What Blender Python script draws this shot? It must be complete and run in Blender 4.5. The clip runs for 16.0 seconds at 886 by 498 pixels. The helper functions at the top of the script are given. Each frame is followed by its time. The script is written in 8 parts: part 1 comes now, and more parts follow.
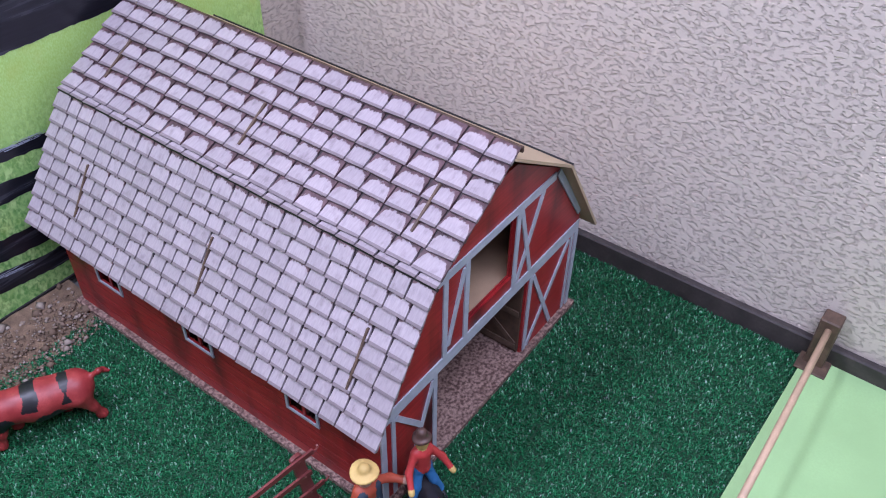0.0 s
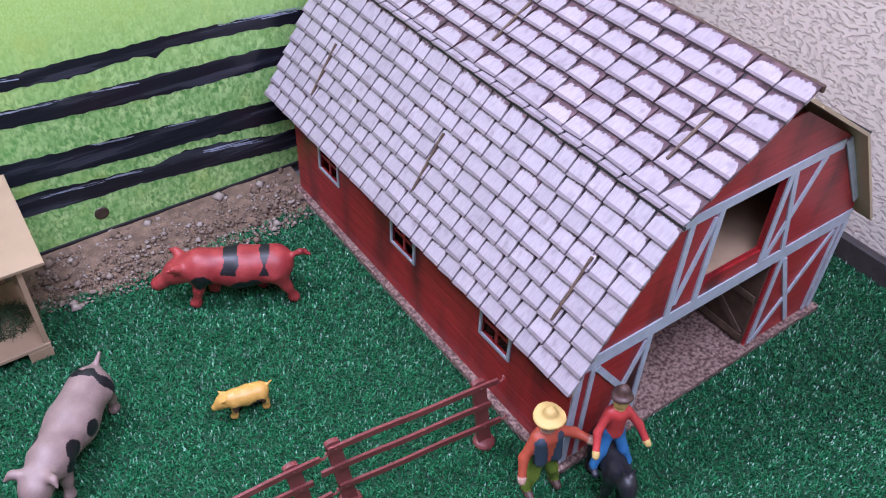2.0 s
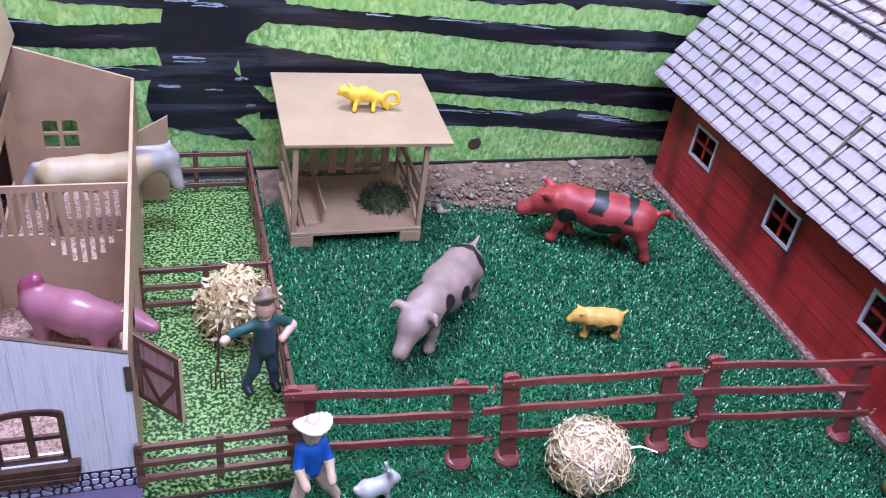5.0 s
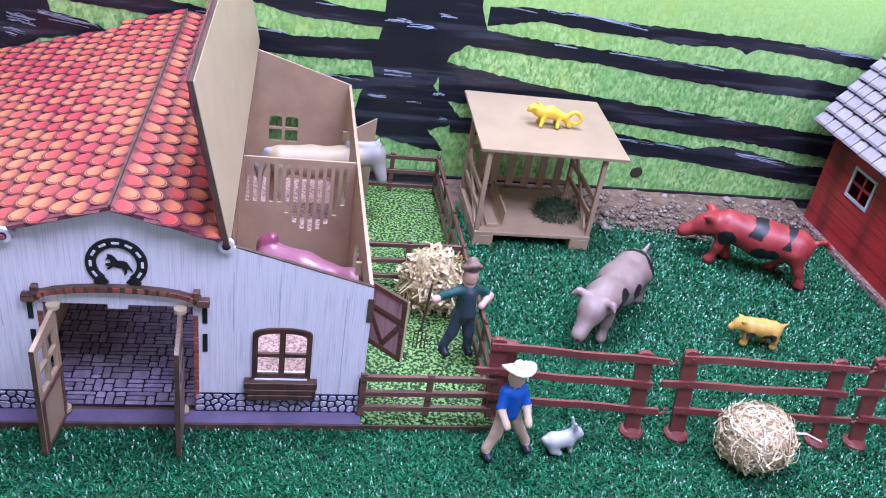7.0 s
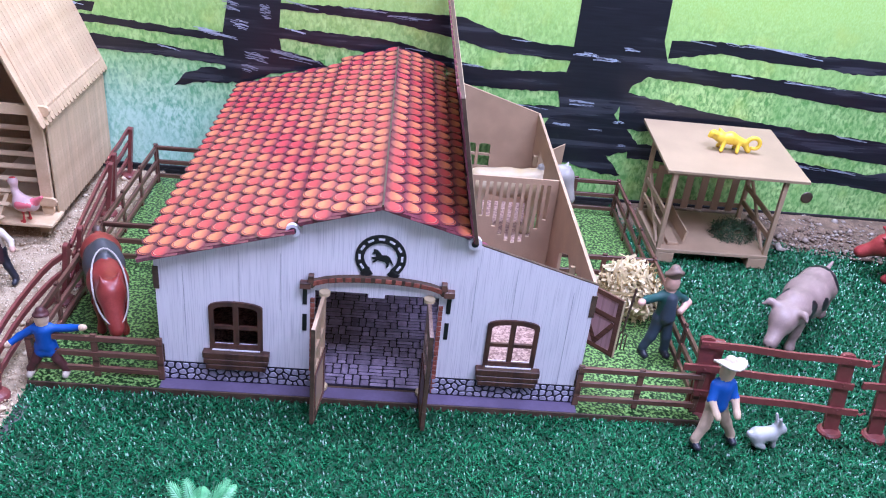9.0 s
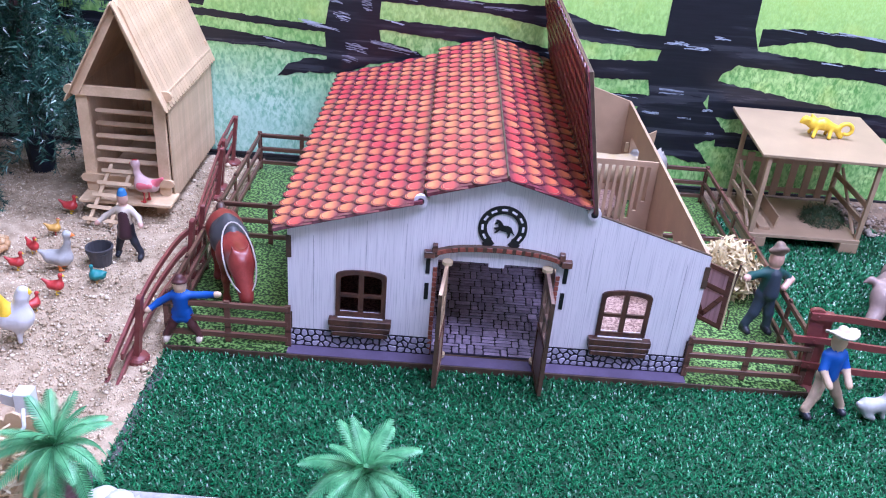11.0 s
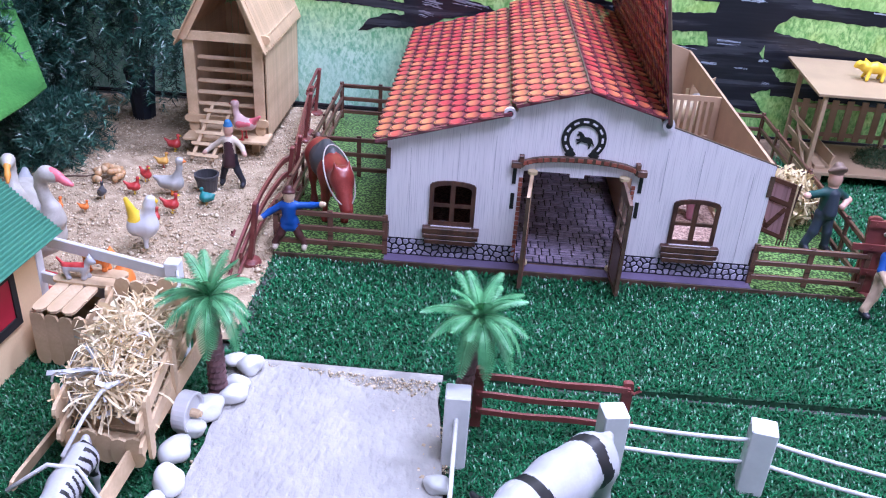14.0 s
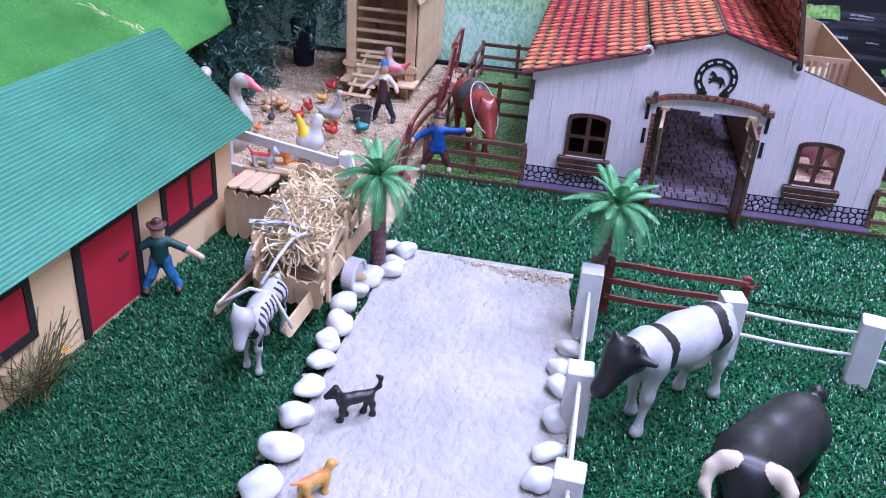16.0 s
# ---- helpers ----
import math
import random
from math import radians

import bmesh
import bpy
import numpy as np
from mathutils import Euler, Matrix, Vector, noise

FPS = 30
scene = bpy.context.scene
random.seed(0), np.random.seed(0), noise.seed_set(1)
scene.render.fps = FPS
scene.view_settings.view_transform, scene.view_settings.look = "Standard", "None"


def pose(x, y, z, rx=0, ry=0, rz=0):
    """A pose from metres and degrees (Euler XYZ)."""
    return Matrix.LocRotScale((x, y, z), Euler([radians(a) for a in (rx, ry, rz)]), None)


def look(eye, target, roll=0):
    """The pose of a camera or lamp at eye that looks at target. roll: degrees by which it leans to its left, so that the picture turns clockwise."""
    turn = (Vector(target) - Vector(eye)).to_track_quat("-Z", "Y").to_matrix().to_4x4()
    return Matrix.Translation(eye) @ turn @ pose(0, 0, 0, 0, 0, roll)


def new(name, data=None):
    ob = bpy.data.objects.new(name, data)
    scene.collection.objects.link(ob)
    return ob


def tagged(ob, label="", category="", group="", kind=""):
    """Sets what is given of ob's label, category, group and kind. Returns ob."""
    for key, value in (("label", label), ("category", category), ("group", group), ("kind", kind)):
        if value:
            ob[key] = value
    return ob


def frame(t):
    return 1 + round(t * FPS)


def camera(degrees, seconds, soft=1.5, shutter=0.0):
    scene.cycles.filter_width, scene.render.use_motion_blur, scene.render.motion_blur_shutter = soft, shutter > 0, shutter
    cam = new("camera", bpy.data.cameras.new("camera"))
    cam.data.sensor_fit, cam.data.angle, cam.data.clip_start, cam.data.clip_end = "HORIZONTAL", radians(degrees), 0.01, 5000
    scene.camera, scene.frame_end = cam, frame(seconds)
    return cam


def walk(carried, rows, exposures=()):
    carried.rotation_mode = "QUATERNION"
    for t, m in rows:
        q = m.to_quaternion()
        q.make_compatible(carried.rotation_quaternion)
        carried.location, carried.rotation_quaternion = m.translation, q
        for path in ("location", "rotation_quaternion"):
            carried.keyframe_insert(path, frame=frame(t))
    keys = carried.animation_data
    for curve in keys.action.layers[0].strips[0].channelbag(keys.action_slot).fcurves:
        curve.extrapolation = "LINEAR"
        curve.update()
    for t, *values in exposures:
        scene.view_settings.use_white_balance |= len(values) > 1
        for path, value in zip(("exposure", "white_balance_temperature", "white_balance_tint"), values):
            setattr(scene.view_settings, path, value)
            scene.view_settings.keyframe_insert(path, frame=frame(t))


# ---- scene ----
cam = camera(55.09, 16.0, 1.05)
PATH = [
    (0, (0.5930, -0.5543, 1.0119), (1.7994, 0.3237, -0.3199), 1.14),
    (0.5, (0.5889, -0.5050, 0.9535), (1.7291, 0.4195, -0.4049), 1.68),
    (1, (0.5843, -0.5051, 0.9147), (1.6033, 0.5145, -0.4716), 1.57),
    (1.5, (0.5863, -0.4955, 0.8902), (1.5437, 0.5943, -0.4867), 1.32),
    (2, (0.5808, -0.5162, 0.8704), (1.4638, 0.6764, -0.4705), 2.39),
    (2.5, (0.5371, -0.5346, 0.8283), (1.3401, 0.7522, -0.4752), 2.72),
    (3, (0.4940, -0.5412, 0.7771), (1.2404, 0.8162, -0.4879), 4.86),
    (3.5, (0.4133, -0.5327, 0.7157), (1.1162, 0.8835, -0.5093), 5.27),
    (3.7, (0.3865, -0.5316, 0.6879), (1.0464, 0.9052, -0.5369), 5.65),
    (5.8, (0.2308, -0.6061, 0.6610), (0.7724, 0.9817, -0.4278), 10.06),
    (6, (0.2100, -0.6214, 0.6531), (0.7224, 0.9820, -0.4269), 10.14),
    (6.5, (0.1734, -0.6499, 0.6483), (0.6270, 0.9836, -0.4128), 9.38),
    (7, (0.1495, -0.6828, 0.6418), (0.5209, 0.9854, -0.3971), 9.40),
    (7.5, (0.1009, -0.7228, 0.6348), (0.3898, 0.9741, -0.3837), 8.29),
    (8, (0.0597, -0.7579, 0.6452), (0.2827, 0.9579, -0.3580), 7.53),
    (8.5, (0.0341, -0.7773, 0.6434), (0.2003, 0.9538, -0.3444), 6.63),
    (9, (0.0113, -0.7852, 0.6407), (0.1327, 0.9553, -0.3371), 6.04),
    (9.5, (-0.0193, -0.7897, 0.6263), (0.0720, 0.9578, -0.3421), 5.97),
    (10, (-0.0456, -0.8035, 0.6163), (0.0210, 0.9467, -0.3492), 5.95),
    (10.2, (-0.0517, -0.8153, 0.6175), (-0.0005, 0.9351, -0.3486), 5.92),
    (12.5, (-0.1063, -0.8833, 0.5896), (-0.0933, 0.8764, -0.3608), 3.55),
    (13, (-0.1066, -0.9196, 0.5765), (-0.1110, 0.8417, -0.3710), 3.99),
    (13.5, (-0.1173, -0.9497, 0.5681), (-0.1357, 0.8099, -0.3823), 3.63),
    (14, (-0.1321, -0.9889, 0.5495), (-0.1866, 0.7709, -0.3992), 3.67),
    (14.5, (-0.1464, -1.0317, 0.5423), (-0.2447, 0.7225, -0.4132), 2.88),
    (15, (-0.1496, -1.0704, 0.5241), (-0.2982, 0.6811, -0.4300), 2.99),
    (15.5, (-0.1552, -1.1061, 0.5029), (-0.3636, 0.6451, -0.4403), 3.12),
    (16, (-0.1548, -1.1507, 0.4888), (-0.4474, 0.5920, -0.4478), 4.08),
]
walk(cam, [(t, look(eye, target, roll)) for t, eye, target, roll in PATH], [(0.0, -0.50, 5350, 25), (0.5, -0.52, 5350, 26), (1.0, -0.32, 5330, 26), (1.5, -0.24, 5330, 26), (2.5, -0.12, 5320, 25), (3.5, 0.06, 5250, 26), (6.0, 0.11, 4980, 25), (7.0, 0.22, 4960, 25), (8.0, 0.25, 4940, 25), (10.0, 0.25, 4900, 25), (13.0, 0.23, 5020, 24), (14.0, 0.18, 5060, 24), (15.0, 0.13, 5040, 25), (16.0, 0.10, 5020, 26)])

# ---- light of the room ----
world = bpy.data.worlds.new("room_air")
scene.world = world
world.use_nodes = True
world.node_tree.nodes["Background"].inputs["Color"].default_value = (0.9, 0.93, 1.0, 1)
world.node_tree.nodes["Background"].inputs["Strength"].default_value = 0.05


def ceiling_lamp(x, y, z, size_x, size_y, watts, colour):
    data = bpy.data.lights.new("ceiling_panel_light", "AREA")
    data.shape, data.size, data.size_y, data.energy, data.color = "RECTANGLE", size_x, size_y, watts, colour
    ob = new("ceiling_panel_light", data)
    ob.matrix_world = pose(x, y, z)
    return ob


ceiling_lamp(0.28, 0.46, 1.95, 0.6, 0.24, 42, (0.95, 0.93, 1.0))
ceiling_lamp(0.62, -0.95, 2.15, 1.6, 0.9, 66, (0.93, 0.92, 1.0))


# ---- materials ----
def node_material(name):
    m = bpy.data.materials.new(name)
    m.use_nodes = True
    nt = m.node_tree
    return m, nt, nt.nodes["Principled BSDF"]


def mixed(nt, fac, a, b):
    n = nt.nodes.new("ShaderNodeMix")
    n.data_type = "RGBA"
    for socket, value in ((n.inputs[0], fac), (n.inputs[6], a), (n.inputs[7], b)):
        if isinstance(value, (int, float)):
            socket.default_value = value
        elif isinstance(value, tuple):
            socket.default_value = (*value[:3], 1)
        else:
            nt.links.new(value, socket)
    return n.outputs[2]


def noise_of(nt, scale, detail=3, stretch=(1, 1, 1), kind="Object", swirl=0.0):
    tc = nt.nodes.new("ShaderNodeTexCoord")
    mp = nt.nodes.new("ShaderNodeMapping")
    mp.inputs["Scale"].default_value = stretch
    nt.links.new(tc.outputs[kind], mp.inputs["Vector"])
    n = nt.nodes.new("ShaderNodeTexNoise")
    n.inputs["Scale"].default_value, n.inputs["Detail"].default_value = scale, detail
    n.inputs["Distortion"].default_value = swirl
    nt.links.new(mp.outputs["Vector"], n.inputs["Vector"])
    return n.outputs["Fac"]


def ramp(nt, fac, lo, hi):
    n = nt.nodes.new("ShaderNodeMapRange")
    n.inputs["From Min"].default_value, n.inputs["From Max"].default_value = lo, hi
    nt.links.new(fac, n.inputs["Value"])
    return n.outputs["Result"]


def bumped(nt, bsdf, height, strength, distance=0.001):
    b = nt.nodes.new("ShaderNodeBump")
    b.inputs["Strength"].default_value, b.inputs["Distance"].default_value = strength, distance
    nt.links.new(height, b.inputs["Height"])
    nt.links.new(b.outputs["Normal"], bsdf.inputs["Normal"])


def shade(c, k):
    return tuple(min(1.0, v * k) for v in c)


def surface(name, colour, rough=0.5, var=0.15, scale=60, fine=500, bump=0.2, stretch=(1, 1, 1), second=None, spread=(0.35, 0.65),
            random=0.0, metal=0.0, coat=0.0, depth=0.0006, spec=0.5):
    """A surface with broad and fine variation of its colour, and a fine relief."""
    m, nt, bsdf = node_material(name)
    broad, small = noise_of(nt, scale, 4, stretch), noise_of(nt, fine, 3, stretch)
    c = mixed(nt, ramp(nt, broad, *spread), shade(colour, 1 - var), second or shade(colour, 1 + var))
    c = mixed(nt, ramp(nt, small, 0.3, 0.7), c, mixed(nt, 0.5, c, shade(colour, 1 - 1.5 * var)))
    if random:
        info = nt.nodes.new("ShaderNodeObjectInfo")
        hsv = nt.nodes.new("ShaderNodeHueSaturation")
        nt.links.new(ramp2(nt, info.outputs["Random"], 1 - random, 1 + random), hsv.inputs["Value"])
        nt.links.new(c, hsv.inputs["Color"])
        c = hsv.outputs["Color"]
    nt.links.new(c, bsdf.inputs["Base Color"])
    r = nt.nodes.new("ShaderNodeMapRange")
    r.inputs["To Min"].default_value, r.inputs["To Max"].default_value = max(0.03, rough - 0.08), min(1, rough + 0.08)
    nt.links.new(broad, r.inputs["Value"])
    nt.links.new(r.outputs["Result"], bsdf.inputs["Roughness"])
    bsdf.inputs["Metallic"].default_value = metal
    bsdf.inputs["Coat Weight"].default_value = coat
    bsdf.inputs["Specular IOR Level"].default_value = spec
    if bump:
        bumped(nt, bsdf, small, bump, depth)
    return m


def ramp2(nt, fac, lo, hi):
    n = nt.nodes.new("ShaderNodeMapRange")
    n.inputs["To Min"].default_value, n.inputs["To Max"].default_value = lo, hi
    nt.links.new(fac, n.inputs["Value"])
    return n.outputs["Result"]


def island_surface(name, a, b, c, rough=0.4, spec=0.5, translucent=0.0):
    """For many loose pieces in one mesh: each piece takes its own tone."""
    m, nt, bsdf = node_material(name)
    geo = nt.nodes.new("ShaderNodeNewGeometry")
    cr = nt.nodes.new("ShaderNodeValToRGB")
    cr.color_ramp.elements[0].color, cr.color_ramp.elements[1].color = (*a, 1), (*c, 1)
    e = cr.color_ramp.elements.new(0.5)
    e.color = (*b, 1)
    nt.links.new(geo.outputs["Random Per Island"], cr.inputs["Fac"])
    nt.links.new(cr.outputs["Color"], bsdf.inputs["Base Color"])
    bsdf.inputs["Roughness"].default_value = rough
    bsdf.inputs["Specular IOR Level"].default_value = spec
    return m


def stucco_material():
    m, nt, bsdf = node_material("sand_stucco")
    lumps, small, broad = noise_of(nt, 95, 8, (1, 1, 1.8)), noise_of(nt, 520, 3), noise_of(nt, 3, 3)
    flat = ramp(nt, lumps, 0.40, 0.50)
    c = mixed(nt, broad, (0.62, 0.545, 0.465), (0.70, 0.625, 0.54))
    c = mixed(nt, flat, shade((0.60, 0.525, 0.45), 0.92), c)
    nt.links.new(c, bsdf.inputs["Base Color"])
    bsdf.inputs["Roughness"].default_value = 0.85
    mix = nt.nodes.new("ShaderNodeMath")
    mix.operation = "MULTIPLY_ADD"
    mix.inputs[1].default_value = 0.12
    nt.links.new(small, mix.inputs[0])
    nt.links.new(flat, mix.inputs[2])
    bumped(nt, bsdf, mix.outputs[0], 0.65, 0.0035)
    return m


def print_grass_material():
    """The lawn printed on the vinyl banner: lime above, paler and bluer low down towards one side."""
    m, nt, bsdf = node_material("banner_print_lawn")
    tc = nt.nodes.new("ShaderNodeTexCoord")
    sep = nt.nodes.new("ShaderNodeSeparateXYZ")
    nt.links.new(tc.outputs["Object"], sep.inputs[0])
    blades = noise_of(nt, 190, 10, (1.0, 1.0, 0.6), swirl=0.5)
    patches = noise_of(nt, 16, 6)
    streak = noise_of(nt, 420, 6, (1.0, 1.0, 0.6))
    low = mixed(nt, ramp(nt, blades, 0.36, 0.62), (0.13, 0.34, 0.075), (0.54, 0.78, 0.30))
    low = mixed(nt, ramp(nt, noise_of(nt, 38, 5), 0.40, 0.62), low, mixed(nt, 0.5, low, (0.22, 0.50, 0.13)))
    lime = mixed(nt, ramp(nt, streak, 0.3, 0.75), (0.44, 0.70, 0.14), (0.56, 0.84, 0.30))
    c = mixed(nt, ramp(nt, sep.outputs["Z"], 0.21, 0.36), low, lime)
    c = mixed(nt, ramp(nt, patches, 0.55, 0.75), c, mixed(nt, 0.45, c, (0.52, 0.66, 0.12)))
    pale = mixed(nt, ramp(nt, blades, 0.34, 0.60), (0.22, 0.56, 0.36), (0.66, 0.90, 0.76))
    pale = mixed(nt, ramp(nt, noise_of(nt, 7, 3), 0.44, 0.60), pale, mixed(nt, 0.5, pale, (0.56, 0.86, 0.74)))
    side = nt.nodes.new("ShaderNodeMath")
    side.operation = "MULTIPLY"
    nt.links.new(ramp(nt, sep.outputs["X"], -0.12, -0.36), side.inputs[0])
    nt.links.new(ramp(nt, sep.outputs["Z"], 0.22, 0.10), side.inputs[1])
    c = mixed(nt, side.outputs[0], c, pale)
    nt.links.new(c, bsdf.inputs["Base Color"])
    bsdf.inputs["Roughness"].default_value = 0.28
    bsdf.inputs["Specular IOR Level"].default_value = 0.35
    bumped(nt, bsdf, noise_of(nt, 6, 2), 0.12, 0.01)
    return m


def print_wood_material(name, base, line, along="z", lines=260.0, rough=0.35, knots=True):
    """Printed timber: fine grain lines along one axis."""
    m, nt, bsdf = node_material(name)
    stretch = {"z": (1, 1, 0.022), "x": (0.035, 1, 1), "y": (1, 0.035, 1)}[along]
    g1, g2 = noise_of(nt, lines, 3, stretch), noise_of(nt, lines * 0.28, 3, stretch)
    c = mixed(nt, ramp(nt, g1, 0.50, 0.68), base, line)
    c = mixed(nt, ramp(nt, g2, 0.35, 0.75), c, mixed(nt, 0.3, c, line))
    nt.links.new(c, bsdf.inputs["Base Color"])
    bsdf.inputs["Roughness"].default_value = rough
    bumped(nt, bsdf, g1, 0.08, 0.0004)
    return m


def barn_red_material(name, along):
    m, nt, bsdf = node_material(name)
    stretch = {"x": (0.05, 1, 1), "y": (1, 0.05, 1), "z": (1, 1, 0.05)}[along]
    cross = {"x": (1, 1, 0.22), "y": (1, 1, 0.16), "z": (1, 1, 0.3)}[along]
    g = noise_of(nt, 230, 3, stretch)
    burn = noise_of(nt, 16, 4, cross)
    c = mixed(nt, ramp(nt, g, 0.35, 0.7), (0.27, 0.013, 0.016), (0.42, 0.028, 0.027))
    c = mixed(nt, ramp(nt, burn, 0.50, 0.72), c, (0.050, 0.006, 0.008))
    nt.links.new(c, bsdf.inputs["Base Color"])
    bsdf.inputs["Roughness"].default_value = 0.38
    bumped(nt, bsdf, g, 0.1, 0.0004)
    return m


def shingle_material(name, pale, dirt_shade):
    """Weathered pale shingle with stain and painted shadow along its edges, differing by piece."""
    m, nt, bsdf = node_material(name)
    info = nt.nodes.new("ShaderNodeObjectInfo")
    tc = nt.nodes.new("ShaderNodeTexCoord")
    add = nt.nodes.new("ShaderNodeVectorMath")
    add.operation = "ADD"
    big = nt.nodes.new("ShaderNodeVectorMath")
    big.operation = "SCALE"
    big.inputs[0].default_value = (3.1, 5.7, 2.3)
    nt.links.new(info.outputs["Random"], big.inputs["Scale"])
    nt.links.new(tc.outputs["Object"], add.inputs[0])
    nt.links.new(big.outputs[0], add.inputs[1])

    def local_noise(scale, detail, stretch):
        mp = nt.nodes.new("ShaderNodeMapping")
        mp.inputs["Scale"].default_value = stretch
        n = nt.nodes.new("ShaderNodeTexNoise")
        n.inputs["Scale"].default_value, n.inputs["Detail"].default_value = scale, detail
        nt.links.new(add.outputs[0], mp.inputs["Vector"])
        nt.links.new(mp.outputs["Vector"], n.inputs["Vector"])
        return n.outputs["Fac"]

    grain, blot = local_noise(420, 3, (1, 0.12, 1)), local_noise(90, 4, (1, 0.6, 1))
    c = mixed(nt, ramp(nt, grain, 0.35, 0.75), pale, shade(pale, 0.80))
    c = mixed(nt, ramp(nt, blot, 0.56, 0.74), c, mixed(nt, 0.35, c, dirt_shade))
    sep = nt.nodes.new("ShaderNodeSeparateXYZ")
    nt.links.new(tc.outputs["Object"], sep.inputs[0])

    def maths(kind, x, y):
        n = nt.nodes.new("ShaderNodeMath")
        n.operation = kind
        for socket, value in zip(n.inputs, (x, y)):
            if isinstance(value, (int, float)):
                socket.default_value = value
            else:
                nt.links.new(value, socket)
        return n.outputs[0]

    # greyer butt is painted shade; upper edge and corners mix dirt with painted shadow
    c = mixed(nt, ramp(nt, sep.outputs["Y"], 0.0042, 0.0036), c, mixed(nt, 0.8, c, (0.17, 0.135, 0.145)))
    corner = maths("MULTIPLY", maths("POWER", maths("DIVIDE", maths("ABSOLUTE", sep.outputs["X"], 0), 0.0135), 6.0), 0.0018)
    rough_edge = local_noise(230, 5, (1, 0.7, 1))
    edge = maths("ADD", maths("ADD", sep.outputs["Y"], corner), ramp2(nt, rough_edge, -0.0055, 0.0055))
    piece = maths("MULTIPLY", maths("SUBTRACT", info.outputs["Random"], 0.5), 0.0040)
    c = mixed(nt, ramp(nt, maths("ADD", edge, piece), 0.0212, 0.0232), c, mixed(nt, ramp(nt, blot, 0.35, 0.65), dirt_shade, shade(dirt_shade, 2.6)))
    hsv = nt.nodes.new("ShaderNodeHueSaturation")
    nt.links.new(ramp2(nt, info.outputs["Random"], 0.88, 1.06), hsv.inputs["Value"])
    nt.links.new(c, hsv.inputs["Color"])
    nt.links.new(hsv.outputs["Color"], bsdf.inputs["Base Color"])
    bsdf.inputs["Roughness"].default_value = 0.42
    bumped(nt, bsdf, grain, 0.25, 0.0004)
    return m


def tile_print_material(name, colour):
    """Glossy printed tile: its colour fades into a dark purple printed shadow towards the course above."""
    m, nt, bsdf = node_material(name)
    tc, sep, info, hsv = (nt.nodes.new(k) for k in ("ShaderNodeTexCoord", "ShaderNodeSeparateXYZ", "ShaderNodeObjectInfo", "ShaderNodeHueSaturation"))
    nt.links.new(tc.outputs["Object"], sep.inputs[0])
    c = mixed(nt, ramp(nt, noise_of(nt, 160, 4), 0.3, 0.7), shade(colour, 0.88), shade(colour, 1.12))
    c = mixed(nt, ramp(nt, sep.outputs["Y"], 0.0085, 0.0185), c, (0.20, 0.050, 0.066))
    nt.links.new(ramp2(nt, info.outputs["Random"], 0.90, 1.10), hsv.inputs["Value"])
    nt.links.new(c, hsv.inputs["Color"])
    nt.links.new(hsv.outputs["Color"], bsdf.inputs["Base Color"])
    bsdf.inputs["Roughness"].default_value = 0.17
    return m


STUCCO = stucco_material()
BANNER = print_grass_material()
RAIL_PRINT = surface("banner_print_dark_rail", (0.034, 0.035, 0.050), 0.26, 0.5, 60, 260, 0.03, (0.08, 1, 1), second=(0.075, 0.080, 0.105), spread=(0.50, 0.72), spec=0.45)
RAIL_LIGHT = surface("banner_print_pale_splinter", (0.45, 0.50, 0.62), 0.3, 0.4, 40, 260, 0.03, (0.2, 1, 1))
BOARD_DARK = surface("grey_board", (0.10, 0.095, 0.09), 0.8, 0.2, 8, 90, 0.3)
SKIRT = surface("dark_skirting", (0.055, 0.045, 0.042), 0.7, 0.3, 30, 200, 0.3)
WALL_PAINT = surface("room_wall_paint", (0.62, 0.60, 0.57), 0.8, 0.06, 3, 120, 0.15)
CEILING = surface("ceiling_paint", (0.78, 0.78, 0.77), 0.9, 0.04, 3, 120, 0.1)
TURF = island_surface("turf_blade_plastic", (0.005, 0.052, 0.018), (0.012, 0.128, 0.044), (0.040, 0.235, 0.093), 0.28, 0.6)
TURF_DARK = island_surface("dark_turf_blade_plastic", (0.005, 0.055, 0.018), (0.010, 0.105, 0.034), (0.022, 0.15, 0.052), 0.42, 0.4)
TURF_BASE = surface("turf_backing", (0.010, 0.065, 0.024), 0.9, 0.4, 90, 700, 0.6)
SAND = surface("sand", (0.47, 0.345, 0.22), 0.95, 0.22, 55, 520, 0.9, second=(0.61, 0.48, 0.33), depth=0.002)
PEBBLE = island_surface("sand_grit", (0.38, 0.27, 0.165), (0.58, 0.455, 0.305), (0.76, 0.65, 0.50), 0.8)
EARTH = surface("brown_earth", (0.19, 0.125, 0.080), 0.95, 0.35, 60, 420, 0.9, depth=0.002)
EARTH_STONE = island_surface("earth_stone", (0.13, 0.085, 0.055), (0.20, 0.140, 0.100), (0.34, 0.285, 0.24), 0.85)
PLASTER = surface("white_plaster_road", (0.380, 0.360, 0.345), 0.8, 0.09, 22, 120, 1.0, (1, 0.6, 1), second=(0.452, 0.426, 0.404), depth=0.0045)
CONCRETE = surface("grey_concrete_patch", (0.33, 0.31, 0.29), 0.85, 0.2, 40, 260, 0.6, second=(0.46, 0.43, 0.38))
MDF = surface("tan_mdf", (0.44, 0.30, 0.19), 0.55, 0.10, 30, 600, 0.15)
MDF_PALE = surface("pale_mdf", (0.50, 0.38, 0.235), 0.5, 0.08, 20, 600, 0.1)
SHELTER_TAN = surface("tan_plywood_sheet", (0.37, 0.265, 0.158), 0.6, 0.08, 20, 600, 0.1)
MDF_EDGE = surface("burnt_mdf_edge", (0.085, 0.048, 0.030), 0.6, 0.35, 60, 600, 0.2)
